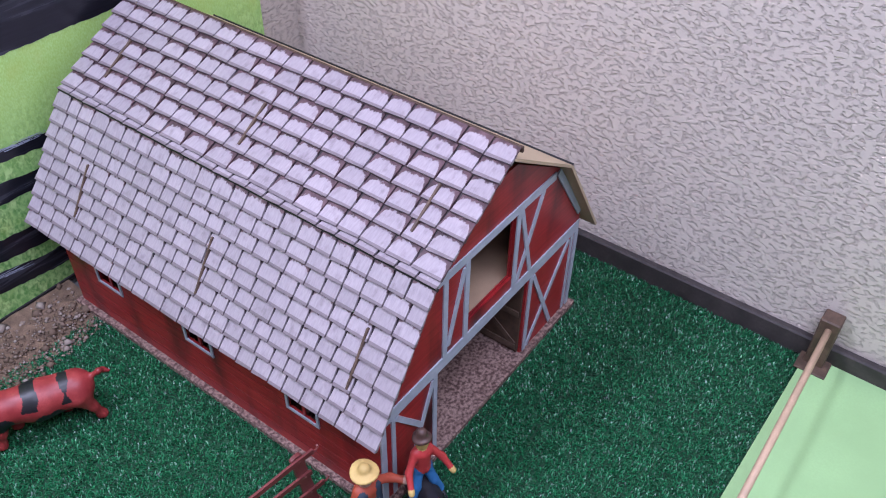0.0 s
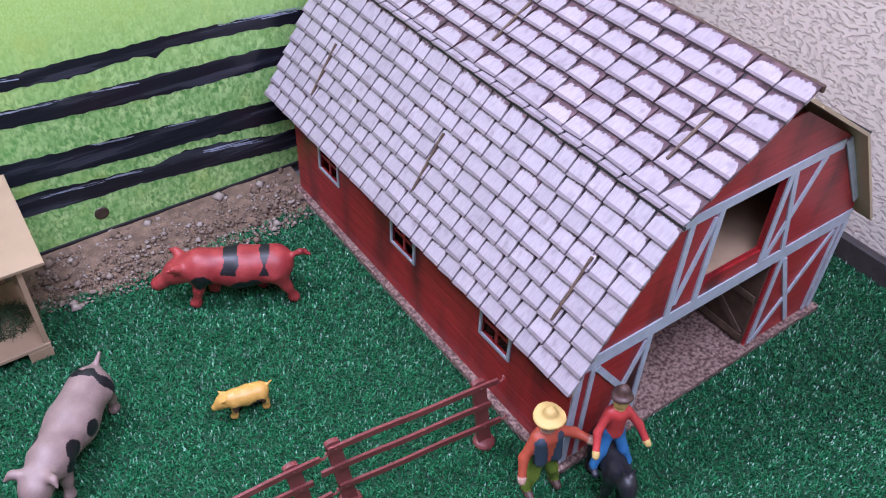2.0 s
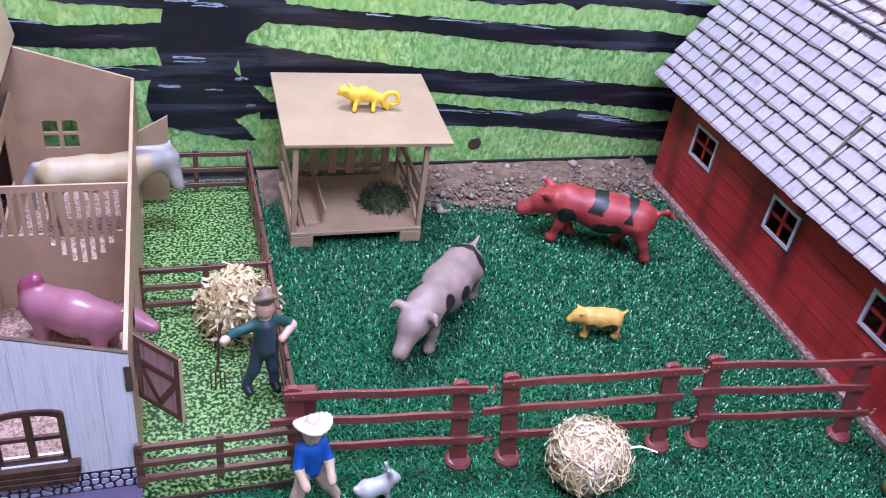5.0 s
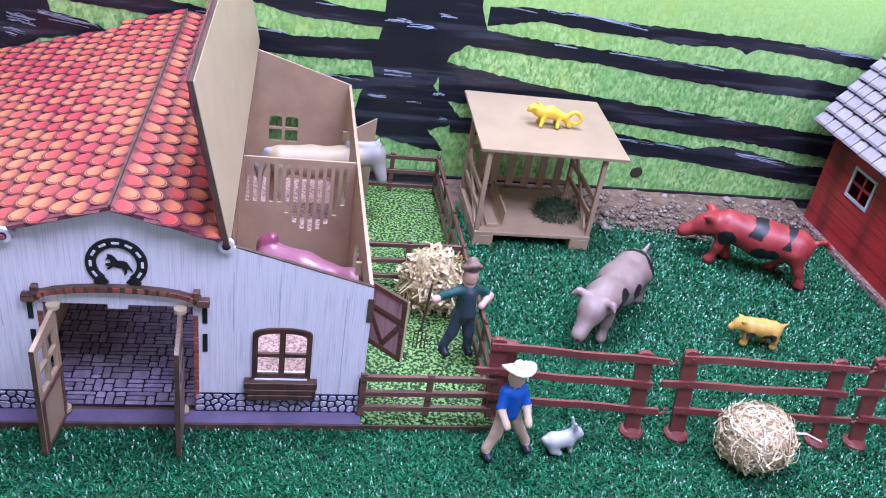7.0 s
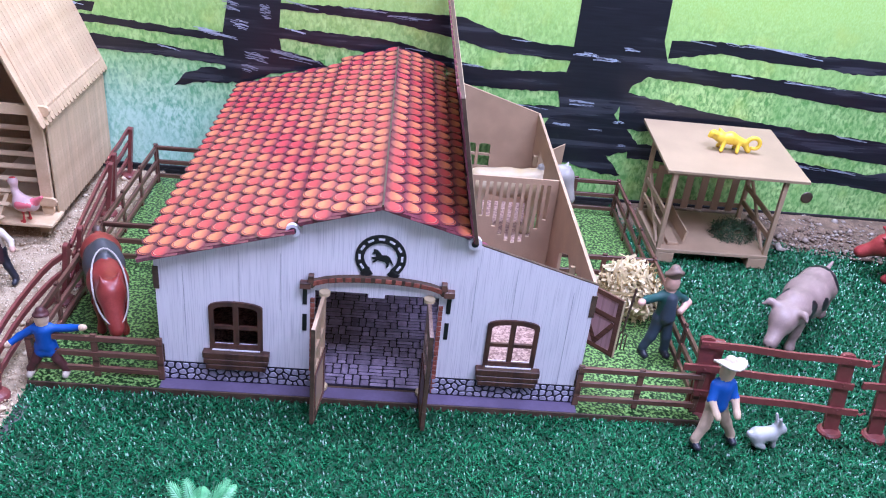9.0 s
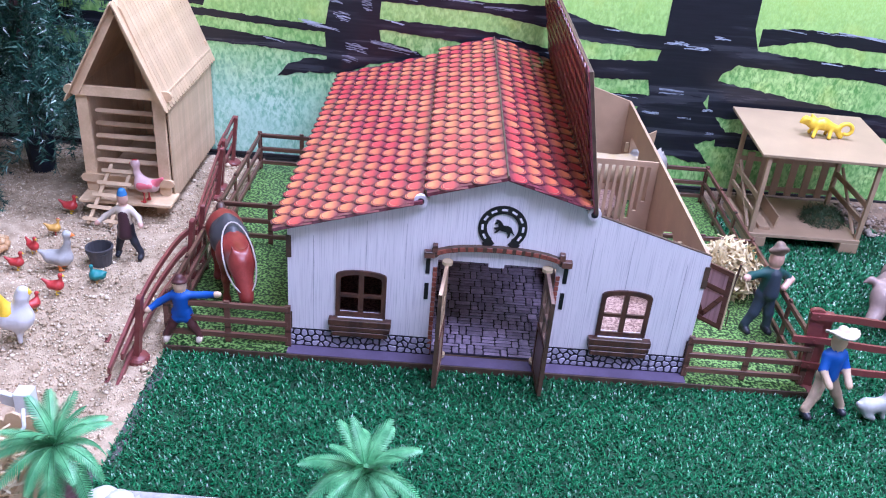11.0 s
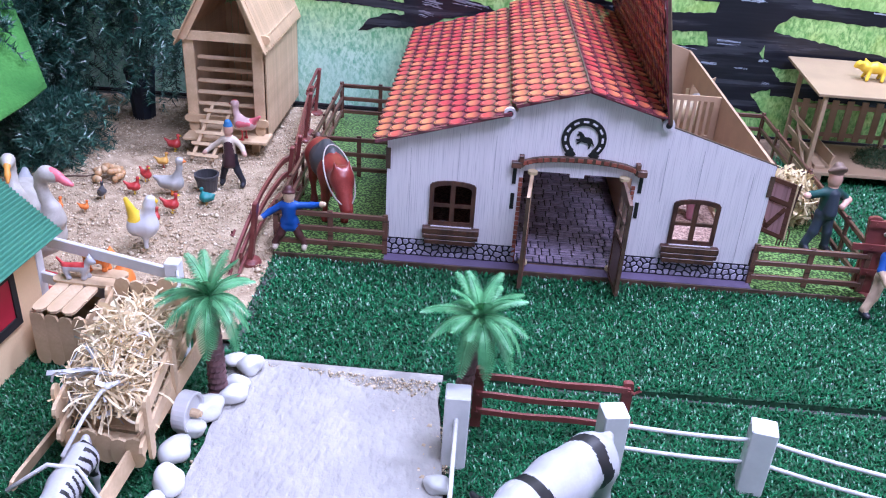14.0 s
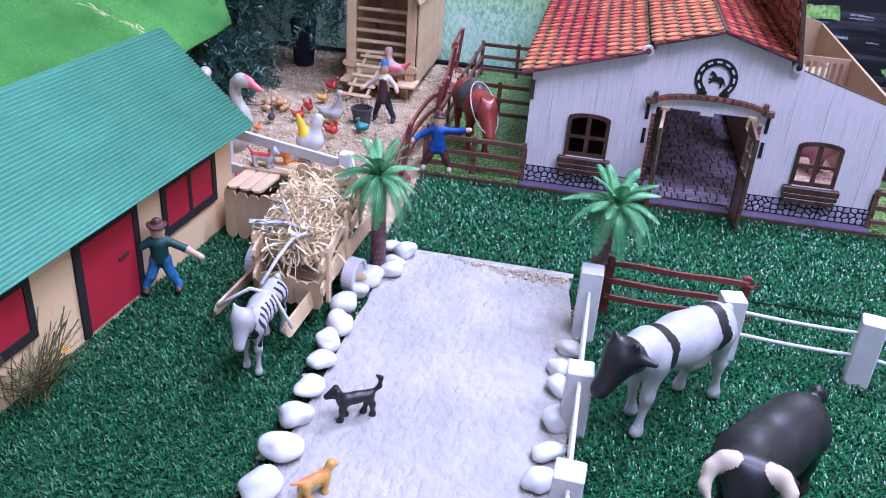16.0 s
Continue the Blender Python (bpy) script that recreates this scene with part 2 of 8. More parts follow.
BROWN_PRINT = print_wood_material("brown_printed_wood", (0.15, 0.068, 0.048), (0.036, 0.015, 0.012), "x", 260)
BURNT_WOOD = surface("burnt_printed_wood", (0.20, 0.085, 0.055), 0.4, 0.5, 130, 500, 0.1, (1, 1, 0.25), second=(0.045, 0.018, 0.015), spread=(0.42, 0.62))
YARD_PRINT = surface("printed_clover_lawn", (0.012, 0.075, 0.014), 0.35, 0.6, 270, 900, 0.1, second=(0.30, 0.50, 0.14), spread=(0.47, 0.57))
DOOR_PINK = print_wood_material("pink_door_print", (0.50, 0.31, 0.34), (0.30, 0.17, 0.19), "z", 300)
DOOR_BROWN = print_wood_material("brown_door_print", (0.24, 0.155, 0.12), (0.11, 0.065, 0.05), "z", 400)
WHITE_WOOD = print_wood_material("white_printed_planks", (0.76, 0.70, 0.755), (0.57, 0.52, 0.585), "z", 800)
PLANK_GAP = surface("printed_plank_joint", (0.48, 0.44, 0.51), 0.5, 0.2)
PURPLE = surface("purple_printed_plinth", (0.15, 0.115, 0.20), 0.35, 0.15, 30, 300, 0.05)
STONE_PRINT = surface("printed_grey_stone", (0.40, 0.36, 0.47), 0.35, 0.22, 90, 500, 0.1, random=0.16)
COBBLE = surface("printed_mauve_cobble", (0.275, 0.215, 0.295), 0.32, 0.25, 120, 500, 0.15, random=0.28)
JOINT = surface("printed_dark_joint", (0.016, 0.012, 0.022), 0.4, 0.3)
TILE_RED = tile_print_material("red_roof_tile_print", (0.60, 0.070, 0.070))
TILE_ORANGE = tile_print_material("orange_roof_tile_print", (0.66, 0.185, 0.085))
TILE_RIM = tile_print_material("tile_print_rim", (0.66, 0.24, 0.17))
TILE_DARK = surface("tile_print_shade", (0.17, 0.045, 0.062), 0.17, 0.3, 120, 600, 0.05)
IRON_BLACK = surface("black_cut_ply", (0.012, 0.011, 0.012), 0.45, 0.3)
BRICK_PRINT = surface("printed_red_brick", (0.27, 0.075, 0.050), 0.4, 0.25, 120, 500, 0.1, random=0.25)
RED_SIDE = barn_red_material("red_barn_boards_long_wall", "y")
RED_FRONT = barn_red_material("red_barn_boards_gable", "x")
JOINT_RED = surface("dark_red_board_joint", (0.17, 0.012, 0.014), 0.5, 0.2)
TRIM = surface("pale_blue_grey_trim", (0.46, 0.49, 0.56), 0.4, 0.10, 60, 500, 0.08)
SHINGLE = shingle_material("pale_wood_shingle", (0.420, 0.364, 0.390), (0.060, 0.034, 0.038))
SHINGLE_BASE = surface("dark_gap_under_shingles", (0.045, 0.030, 0.034), 0.6, 0.5, 80, 500, 0.1)
STRAW_FLOOR = surface("printed_straw_floor", (0.36, 0.19, 0.15), 0.6, 0.45, 330, 800, 0.2, second=(0.62, 0.43, 0.34), spread=(0.38, 0.60))
BARN_FLOOR = surface("dirty_straw_floor_print", (0.17, 0.085, 0.070), 0.6, 0.45, 210, 800, 0.3, second=(0.44, 0.30, 0.25), spread=(0.38, 0.62))
STICK_BROWN = surface("brown_slat_tab", (0.12, 0.075, 0.05), 0.6, 0.3, 90, 500, 0.2)
POPSICLE = surface("birch_craft_stick", (0.60, 0.42, 0.245), 0.6, 0.10, 40, 300, 0.25, (1, 1, 0.2), second=(0.68, 0.50, 0.32), random=0.09)
RED_PLASTIC = surface("red_brown_plastic", (0.185, 0.046, 0.042), 0.36, 0.12, 50, 400, 0.12)
WHITE_PLASTIC = surface("white_plastic", (0.60, 0.59, 0.615), 0.35, 0.05, 40, 400, 0.06)
ROPE = surface("white_cord", (0.60, 0.585, 0.585), 0.9, 0.12, 300, 1200, 0.6)
WHITE_STONE = surface("polished_white_pebble", (0.64, 0.635, 0.63), 0.3, 0.04, 40, 300, 0.10)
GREEN_ROOF = surface("green_corrugated_card", (0.085, 0.275, 0.190), 0.5, 0.10, 14, 400, 0.1)
CREAM_CARD = surface("cream_card", (0.80, 0.57, 0.33), 0.75, 0.05, 10, 400, 0.1)
RED_CARD = surface("crimson_card", (0.40, 0.010, 0.030), 0.7, 0.10, 20, 300, 0.1)
BLACK_CARD = surface("black_card", (0.014, 0.012, 0.013), 0.75, 0.3, 30, 300, 0.1)
FELT = surface("bright_green_felt", (0.050, 0.215, 0.034), 0.95, 0.22, 9, 240, 0.9, second=(0.100, 0.31, 0.060), depth=0.002)
LIME_CARD = surface("pale_lime_card", (0.36, 0.58, 0.25), 0.7, 0.06, 10, 300, 0.1)
DOWEL = surface("pale_dowel", (0.60, 0.42, 0.27), 0.6, 0.10, 60, 400, 0.15)
NEEDLE = island_surface("dark_garland_needle", (0.009, 0.034, 0.030), (0.022, 0.080, 0.056), (0.08, 0.18, 0.13), 0.33, 0.7)
POT_BLUE = surface("dark_blue_pot", (0.012, 0.020, 0.040), 0.4, 0.2)
STRAW = island_surface("straw_shaving", (0.58, 0.42, 0.22), (0.72, 0.57, 0.35), (0.84, 0.73, 0.53), 0.6)
STRAW_CORE = surface("packed_straw", (0.54, 0.40, 0.23), 0.9, 0.35, 120, 600, 0.6)
HAIR_GREEN = island_surface("dry_moss", (0.012, 0.030, 0.010), (0.028, 0.055, 0.018), (0.05, 0.09, 0.03), 0.7)
PALM_LEAF = surface("green_plastic_frond", (0.075, 0.29, 0.115), 0.4, 0.18, 60, 400, 0.1, second=(0.18, 0.47, 0.21))
PALM_TRUNK = surface("brown_plastic_trunk", (0.175, 0.088, 0.098), 0.6, 0.25, 80, 400, 0.3)
BRASS = surface("dull_eyelet", (0.16, 0.13, 0.10), 0.4, 0.2, metal=0.8)


# ---- building tools ----
def thing(name, label, category, at=(0, 0, 0), rz=0.0, group="", kind=""):
    ob = new(name)
    ob.empty_display_size = 0.02
    ob.matrix_basis = pose(*at, 0, 0, rz)
    return tagged(ob, label, category, group, kind)


def mesh_of(name, bm, materials, smooth=False):
    me = bpy.data.meshes.new(name)
    bm.normal_update()
    bm.to_mesh(me)
    bm.free()
    for m in materials if isinstance(materials, (list, tuple)) else [materials]:
        me.materials.append(m)
    if smooth:
        me.polygons.foreach_set("use_smooth", [True] * len(me.polygons))
    return me


def part(name, bm, material, parent=None, label="", smooth=False, kind="", m=None):
    ob = new(name, mesh_of(name, bm, material, smooth))
    if parent is not None:
        ob.parent = parent
    if m is not None:
        ob.matrix_basis = m
    return tagged(ob, label=label, kind=kind)


def share(name, mesh, parent, m):
    ob = new(name, mesh)
    ob.parent = parent
    ob.matrix_basis = m
    return ob


def structure(name, bm, material, label, category="", smooth=False):
    return tagged(new(name, mesh_of(name, bm, material, smooth)), label, category or name.split("_")[0], kind="structure")


def box(bm, x0, x1, y0, y1, z0, z1, bevel=0.0, m=None, slot=0):
    made = bmesh.ops.create_cube(bm, size=1.0)["verts"]
    for v in made:
        v.co = Vector(((x0 + x1) / 2 + v.co.x * (x1 - x0), (y0 + y1) / 2 + v.co.y * (y1 - y0), (z0 + z1) / 2 + v.co.z * (z1 - z0)))
    if m is not None:
        bmesh.ops.transform(bm, matrix=m, verts=made)
    for f in {f for v in made for f in v.link_faces}:
        f.material_index = slot
    if bevel:
        edges = list({e for v in made for e in v.link_edges})
        bmesh.ops.bevel(bm, geom=edges, offset=bevel, segments=1, affect="EDGES", profile=0.5)
    return bm


def block(x0, x1, y0, y1, z0, z1, bevel=0.0):
    return box(bmesh.new(), x0, x1, y0, y1, z0, z1, bevel)


def lift(u, v, d, plane):
    return {"xz": (u, d, v), "xy": (u, v, d), "yz": (d, u, v)}[plane]


def plate(bm, outer, holes, plane, d0, d1, slot=0):
    """A flat board cut to an outline, with holes right through it."""
    start, loops = set(bm.faces), []
    for loop in [outer, *holes]:
        vs = [bm.verts.new(lift(u, v, d0, plane)) for u, v in loop]
        loops += [bm.edges.new((a, b)) for a, b in zip(vs, vs[1:] + vs[:1])]
    faces = [g for g in bmesh.ops.triangle_fill(bm, use_beauty=True, use_dissolve=False, edges=loops)["geom"] if isinstance(g, bmesh.types.BMFace)]
    moved = [g for g in bmesh.ops.extrude_face_region(bm, geom=faces)["geom"] if isinstance(g, bmesh.types.BMVert)]
    bmesh.ops.translate(bm, verts=moved, vec=Vector(lift(0, 0, d1 - d0, plane)))
    done = [f for f in bm.faces if f not in start]
    bmesh.ops.recalc_face_normals(bm, faces=done)
    for f in done:
        f.material_index = slot
    return bm


def cut(outer, holes, plane, d0, d1):
    return plate(bmesh.new(), outer, holes, plane, d0, d1)


def rect(u0, u1, v0, v1):
    return [(u0, v0), (u1, v0), (u1, v1), (u0, v1)]


def tube(bm, points, radii, sides=8, flat=1.0, slot=0):
    """A round bar along points; radii: one number or one for each point."""
    pts = [Vector(p) for p in points]
    radii = radii if isinstance(radii, (list, tuple)) else [radii] * len(pts)
    rings, up = [], Vector((0, 0, 1))
    for n, p in enumerate(pts):
        way = (pts[min(n + 1, len(pts) - 1)] - pts[max(n - 1, 0)]).normalized()
        side = way.cross(up if abs(way.z) < 0.95 else Vector((0, 1, 0))).normalized()
        top = side.cross(way)
        rings.append([bm.verts.new(p + radii[n] * (math.cos(a) * side + flat * math.sin(a) * top)) for a in (2 * math.pi * k / sides for k in range(sides))])
    faces = [bm.faces.new((a[k], a[(k + 1) % sides], b[(k + 1) % sides], b[k])) for a, b in zip(rings, rings[1:]) for k in range(sides)]
    faces += [bm.faces.new(rings[0][::-1]), bm.faces.new(rings[-1])]
    for f in faces:
        f.material_index = slot
    bmesh.ops.recalc_face_normals(bm, faces=faces)
    return bm


def lathe(bm, rings, sides=20, at=(0, 0, 0), slot=0):
    """A turned form: rings of (radius, height)."""
    loops = [[bm.verts.new((at[0] + r * math.cos(2 * math.pi * k / sides), at[1] + r * math.sin(2 * math.pi * k / sides), at[2] + z)) for k in range(sides)] for r, z in rings]
    faces = [bm.faces.new((a[k], a[(k + 1) % sides], b[(k + 1) % sides], b[k])) for a, b in zip(loops, loops[1:]) for k in range(sides)]
    faces += [bm.faces.new(loops[0][::-1]), bm.faces.new(loops[-1])]
    for f in faces:
        f.material_index = slot
    return bm


def between(p, q, normal=(0, 0, 1)):
    """The pose whose x axis runs from p to q, with z near the normal."""
    p, q = Vector(p), Vector(q)
    x = (q - p).normalized()
    y = Vector(normal).cross(x).normalized()
    z = x.cross(y)
    return Matrix.Translation(p) @ Matrix((x, y, z)).transposed().to_4x4()


def stick_bm(length, width, thick, ends=4):
    """A flat craft stick with rounded ends, along x."""
    r = width / 2
    out = [(length - r + r * math.cos(a), r * math.sin(a)) for a in (-math.pi / 2 + math.pi * k / ends for k in range(ends + 1))]
    out += [(r + r * math.cos(a), r * math.sin(a)) for a in (math.pi / 2 + math.pi * k / ends for k in range(ends + 1))]
    bm = bmesh.new()
    low = [bm.verts.new((x, y, -thick / 2)) for x, y in out]
    high = [bm.verts.new((x, y, thick / 2)) for x, y in out]
    bm.faces.new(low[::-1])
    bm.faces.new(high)
    for k in range(len(out)):
        bm.faces.new((low[k], low[(k + 1) % len(out)], high[(k + 1) % len(out)], high[k]))
    return bm


def craft_stick(parent, p, q, width=0.010, thick=0.002, normal=(0, 0, 1), name="craft_stick", material=None):
    return part(name, stick_bm((Vector(q) - Vector(p)).length, width, thick), material or POPSICLE, parent, m=between(p, q, normal))


def clip(poly, a, b, c):
    """The part of a polygon where a*x + b*y <= c."""
    out = []
    for p, q in zip(poly, poly[1:] + poly[:1]):
        dp, dq = a * p[0] + b * p[1] - c, a * q[0] + b * q[1] - c
        if dp <= 0:
            out.append(p)
        if dp * dq < 0:
            k = dp / (dp - dq)
            out.append((p[0] + k * (q[0] - p[0]), p[1] + k * (q[1] - p[1])))
    return out


def crazy_stones(u0, u1, v0, v1, size, gap, rng):
    """Irregular stones that fill a rectangle, as outlines drawn in from their joints."""
    nu, nv = max(1, round((u1 - u0) / size)), max(1, round((v1 - v0) / size))
    seeds = [(u0 + (i + 0.5 + rng.uniform(-0.38, 0.38)) * (u1 - u0) / nu, v0 + (j + 0.5 + rng.uniform(-0.34, 0.34)) * (v1 - v0) / nv) for i in range(nu) for j in range(nv)]
    stones = []
    for s in seeds:
        poly = rect(u0 + gap / 2, u1 - gap / 2, v0 + gap / 2, v1 - gap / 2)
        for o in seeds:
            dx, dy = o[0] - s[0], o[1] - s[1]
            far = math.hypot(dx, dy)
            if o != s and far < 4 * size:
                poly = clip(poly, dx / far, dy / far, (dx * (o[0] + s[0]) + dy * (o[1] + s[1])) / 2 / far - gap / 2)
        if len(poly) > 2:
            stones.append(poly)
    return stones


def pillow(poly, plane, d0, d1, inset=0.0006):
    """A low stone with sloping edges over an outline."""
    bm = bmesh.new()
    cx, cy = sum(p[0] for p in poly) / len(poly), sum(p[1] for p in poly) / len(poly)
    soft = []
    for p, q in zip(poly, poly[1:] + poly[:1]):
        soft += [(p[0] * 0.78 + q[0] * 0.22, p[1] * 0.78 + q[1] * 0.22), (p[0] * 0.22 + q[0] * 0.78, p[1] * 0.22 + q[1] * 0.78)]
    low = [bm.verts.new(lift(u, v, d0, plane)) for u, v in soft]
    high = []
    for u, v in soft:
        far = math.hypot(u - cx, v - cy) or 1
        k = max(0.3, 1 - inset / far)
        high.append(bm.verts.new(lift(cx + (u - cx) * k, cy + (v - cy) * k, d1, plane)))
    bm.faces.new(high)
    for k in range(len(soft)):
        bm.faces.new((low[k], low[(k + 1) % len(soft)], high[(k + 1) % len(soft)], high[k]))
    bmesh.ops.recalc_face_normals(bm, faces=bm.faces[:])
    return bm


def loose_mesh(name, verts, faces, material, label, category, parent=None):
    """Many small pieces in one mesh. verts: n x 3, faces: m x 3 or m x 4."""
    me = bpy.data.meshes.new(name)
    verts, faces = np.asarray(verts, np.float32), np.asarray(faces, np.int32)
    k = faces.shape[1]
    me.vertices.add(len(verts))
    me.vertices.foreach_set("co", verts.ravel())
    me.loops.add(faces.size)
    me.loops.foreach_set("vertex_index", faces.ravel())
    me.polygons.add(len(faces))
    me.polygons.foreach_set("loop_start", np.arange(0, faces.size, k, dtype=np.int32))
    me.update(calc_edges=True)
    me.materials.append(material)
    ob = new(name, me)
    if parent is not None:
        ob.parent = parent
    return tagged(ob, label, category, kind="stuff")


def in_polygon(x, y, poly):
    inside = np.zeros(len(x), bool)
    for (x0, y0), (x1, y1) in zip(poly, poly[1:] + poly[:1]):
        if y0 != y1:
            inside ^= ((y0 > y) != (y1 > y)) & (x < (x1 - x0) * (y - y0) / (y1 - y0) + x0)
    return inside


def turf_blades(poly, holes, per_m2, height, width, seed, z0=-0.005):
    """Short bent plastic blades over an area: two quads each."""
    rng = np.random.default_rng(seed)
    xs, ys = [p[0] for p in poly], [p[1] for p in poly]
    n = int((max(xs) - min(xs)) * (max(ys) - min(ys)) * per_m2)
    x, y = rng.uniform(min(xs), max(xs), n), rng.uniform(min(ys), max(ys), n)
    keep = in_polygon(x, y, poly)
    for h in holes:
        keep &= ~in_polygon(x, y, h)
    x, y = x[keep], y[keep]
    n = len(x)
    turn, lean = rng.uniform(0, 2 * np.pi, n), rng.uniform(0.35, 1.45, n)
    h, w = height * rng.uniform(0.6, 1.25, n), width * rng.uniform(0.7, 1.2, n)
    dx, dy = np.cos(turn), np.sin(turn)
    sx, sy = -dy * w / 2, dx * w / 2
    v = np.zeros((n, 6, 3))
    for k, (up, out, wide) in enumerate(((0.0, 0.0, 1.0), (0.62, 0.30, 1.0), (1.0, 1.0, 0.45))):
        zz, rr = h * up * np.cos(lean * 0.55), h * out * np.sin(lean)
        for s, sign in enumerate((-1, 1)):
            v[:, 2 * k + s, 0] = x + dx * rr + sign * sx * wide
            v[:, 2 * k + s, 1] = y + dy * rr + sign * sy * wide
            v[:, 2 * k + s, 2] = z0 + zz
    quad = np.array([[0, 1, 3, 2], [2, 3, 5, 4]])
    f = (np.arange(n)[:, None, None] * 6 + quad[None]).reshape(-1, 4)
    return v.reshape(-1, 3), f


def grit(poly, holes, per_m2, size, seed, z0=0.0, squash=0.7, spread=0.55):
    """Small angular stones strewn over an area."""
    rng = np.random.default_rng(seed)
    xs, ys = [p[0] for p in poly], [p[1] for p in poly]
    n = int((max(xs) - min(xs)) * (max(ys) - min(ys)) * per_m2)
    x, y = rng.uniform(min(xs), max(xs), n), rng.uniform(min(ys), max(ys), n)
    keep = in_polygon(x, y, poly)
    for h in holes:
        keep &= ~in_polygon(x, y, h)
    x, y = x[keep], y[keep]
    n = len(x)
    base = np.array([[1, 0, 0], [0, 1, 0], [-1, 0, 0], [0, -1, 0], [0, 0, 1], [0, 0, -1]], float)
    face = np.array([[0, 1, 4], [1, 2, 4], [2, 3, 4], [3, 0, 4], [1, 0, 5], [2, 1, 5], [3, 2, 5], [0, 3, 5]])
    r = size * np.exp(rng.normal(0, spread, n)) * 0.5
    v = base[None] * rng.uniform(0.6, 1.25, (n, 6, 1)) * r[:, None, None]
    a = rng.uniform(0, 2 * np.pi, n)
    c, s = np.cos(a)[:, None], np.sin(a)[:, None]
    vx, vy = v[:, :, 0] * c - v[:, :, 1] * s, v[:, :, 0] * s + v[:, :, 1] * c
    out = np.stack([vx + x[:, None], vy + y[:, None], v[:, :, 2] * squash + z0 + 0.25 * r[:, None]], -1)
    return out.reshape(-1, 3), (np.arange(n)[:, None, None] * 6 + face[None]).reshape(-1, 3)


def ribbons(count, place, length, width, seed, curl=2.0):
    """Loose curled shavings. place(rng) gives the middle, the way along and the outward way of one."""
    rng = np.random.default_rng(seed)
    verts, faces = [], []
    for _ in range(count):
        mid, way, out = (np.array(v, float) for v in place(rng))
        way, out = way / np.linalg.norm(way), out / np.linalg.norm(out)
        side = np.cross(way, out)
        ln, wd, bend, twist = length * rng.uniform(0.5, 1.3), width * rng.uniform(0.6, 1.3), rng.uniform(-curl, curl), rng.uniform(-1.2, 1.2)
        first, steps = len(verts), 9
        for k in range(steps + 1):
            t = k / steps - 0.5
            p = mid + way * ln * t + side * ln * 0.35 * math.sin(bend * t * 2) + out * (-ln * 0.5 * t * t * abs(bend) * 0.4 + rng.uniform(-0.0006, 0.0006))
            across = side * math.cos(twist * t * 2) + out * math.sin(twist * t * 2)
            verts += [p - across * wd / 2, p + across * wd / 2]
        faces += [(first + 2 * k, first + 2 * k + 1, first + 2 * k + 3, first + 2 * k + 2) for k in range(steps)]
    return verts, faces


def cone_distance(grid, p, q, r0, r1):
    p, q = np.array(p, np.float32), np.array(q, np.float32)
    axis = q - p
    t = np.clip(((grid - p) @ axis) / max(float(axis @ axis), 1e-12), 0, 1)
    return np.linalg.norm(grid - p - t[..., None] * axis, axis=-1) - (r0 + (r1 - r0) * t)


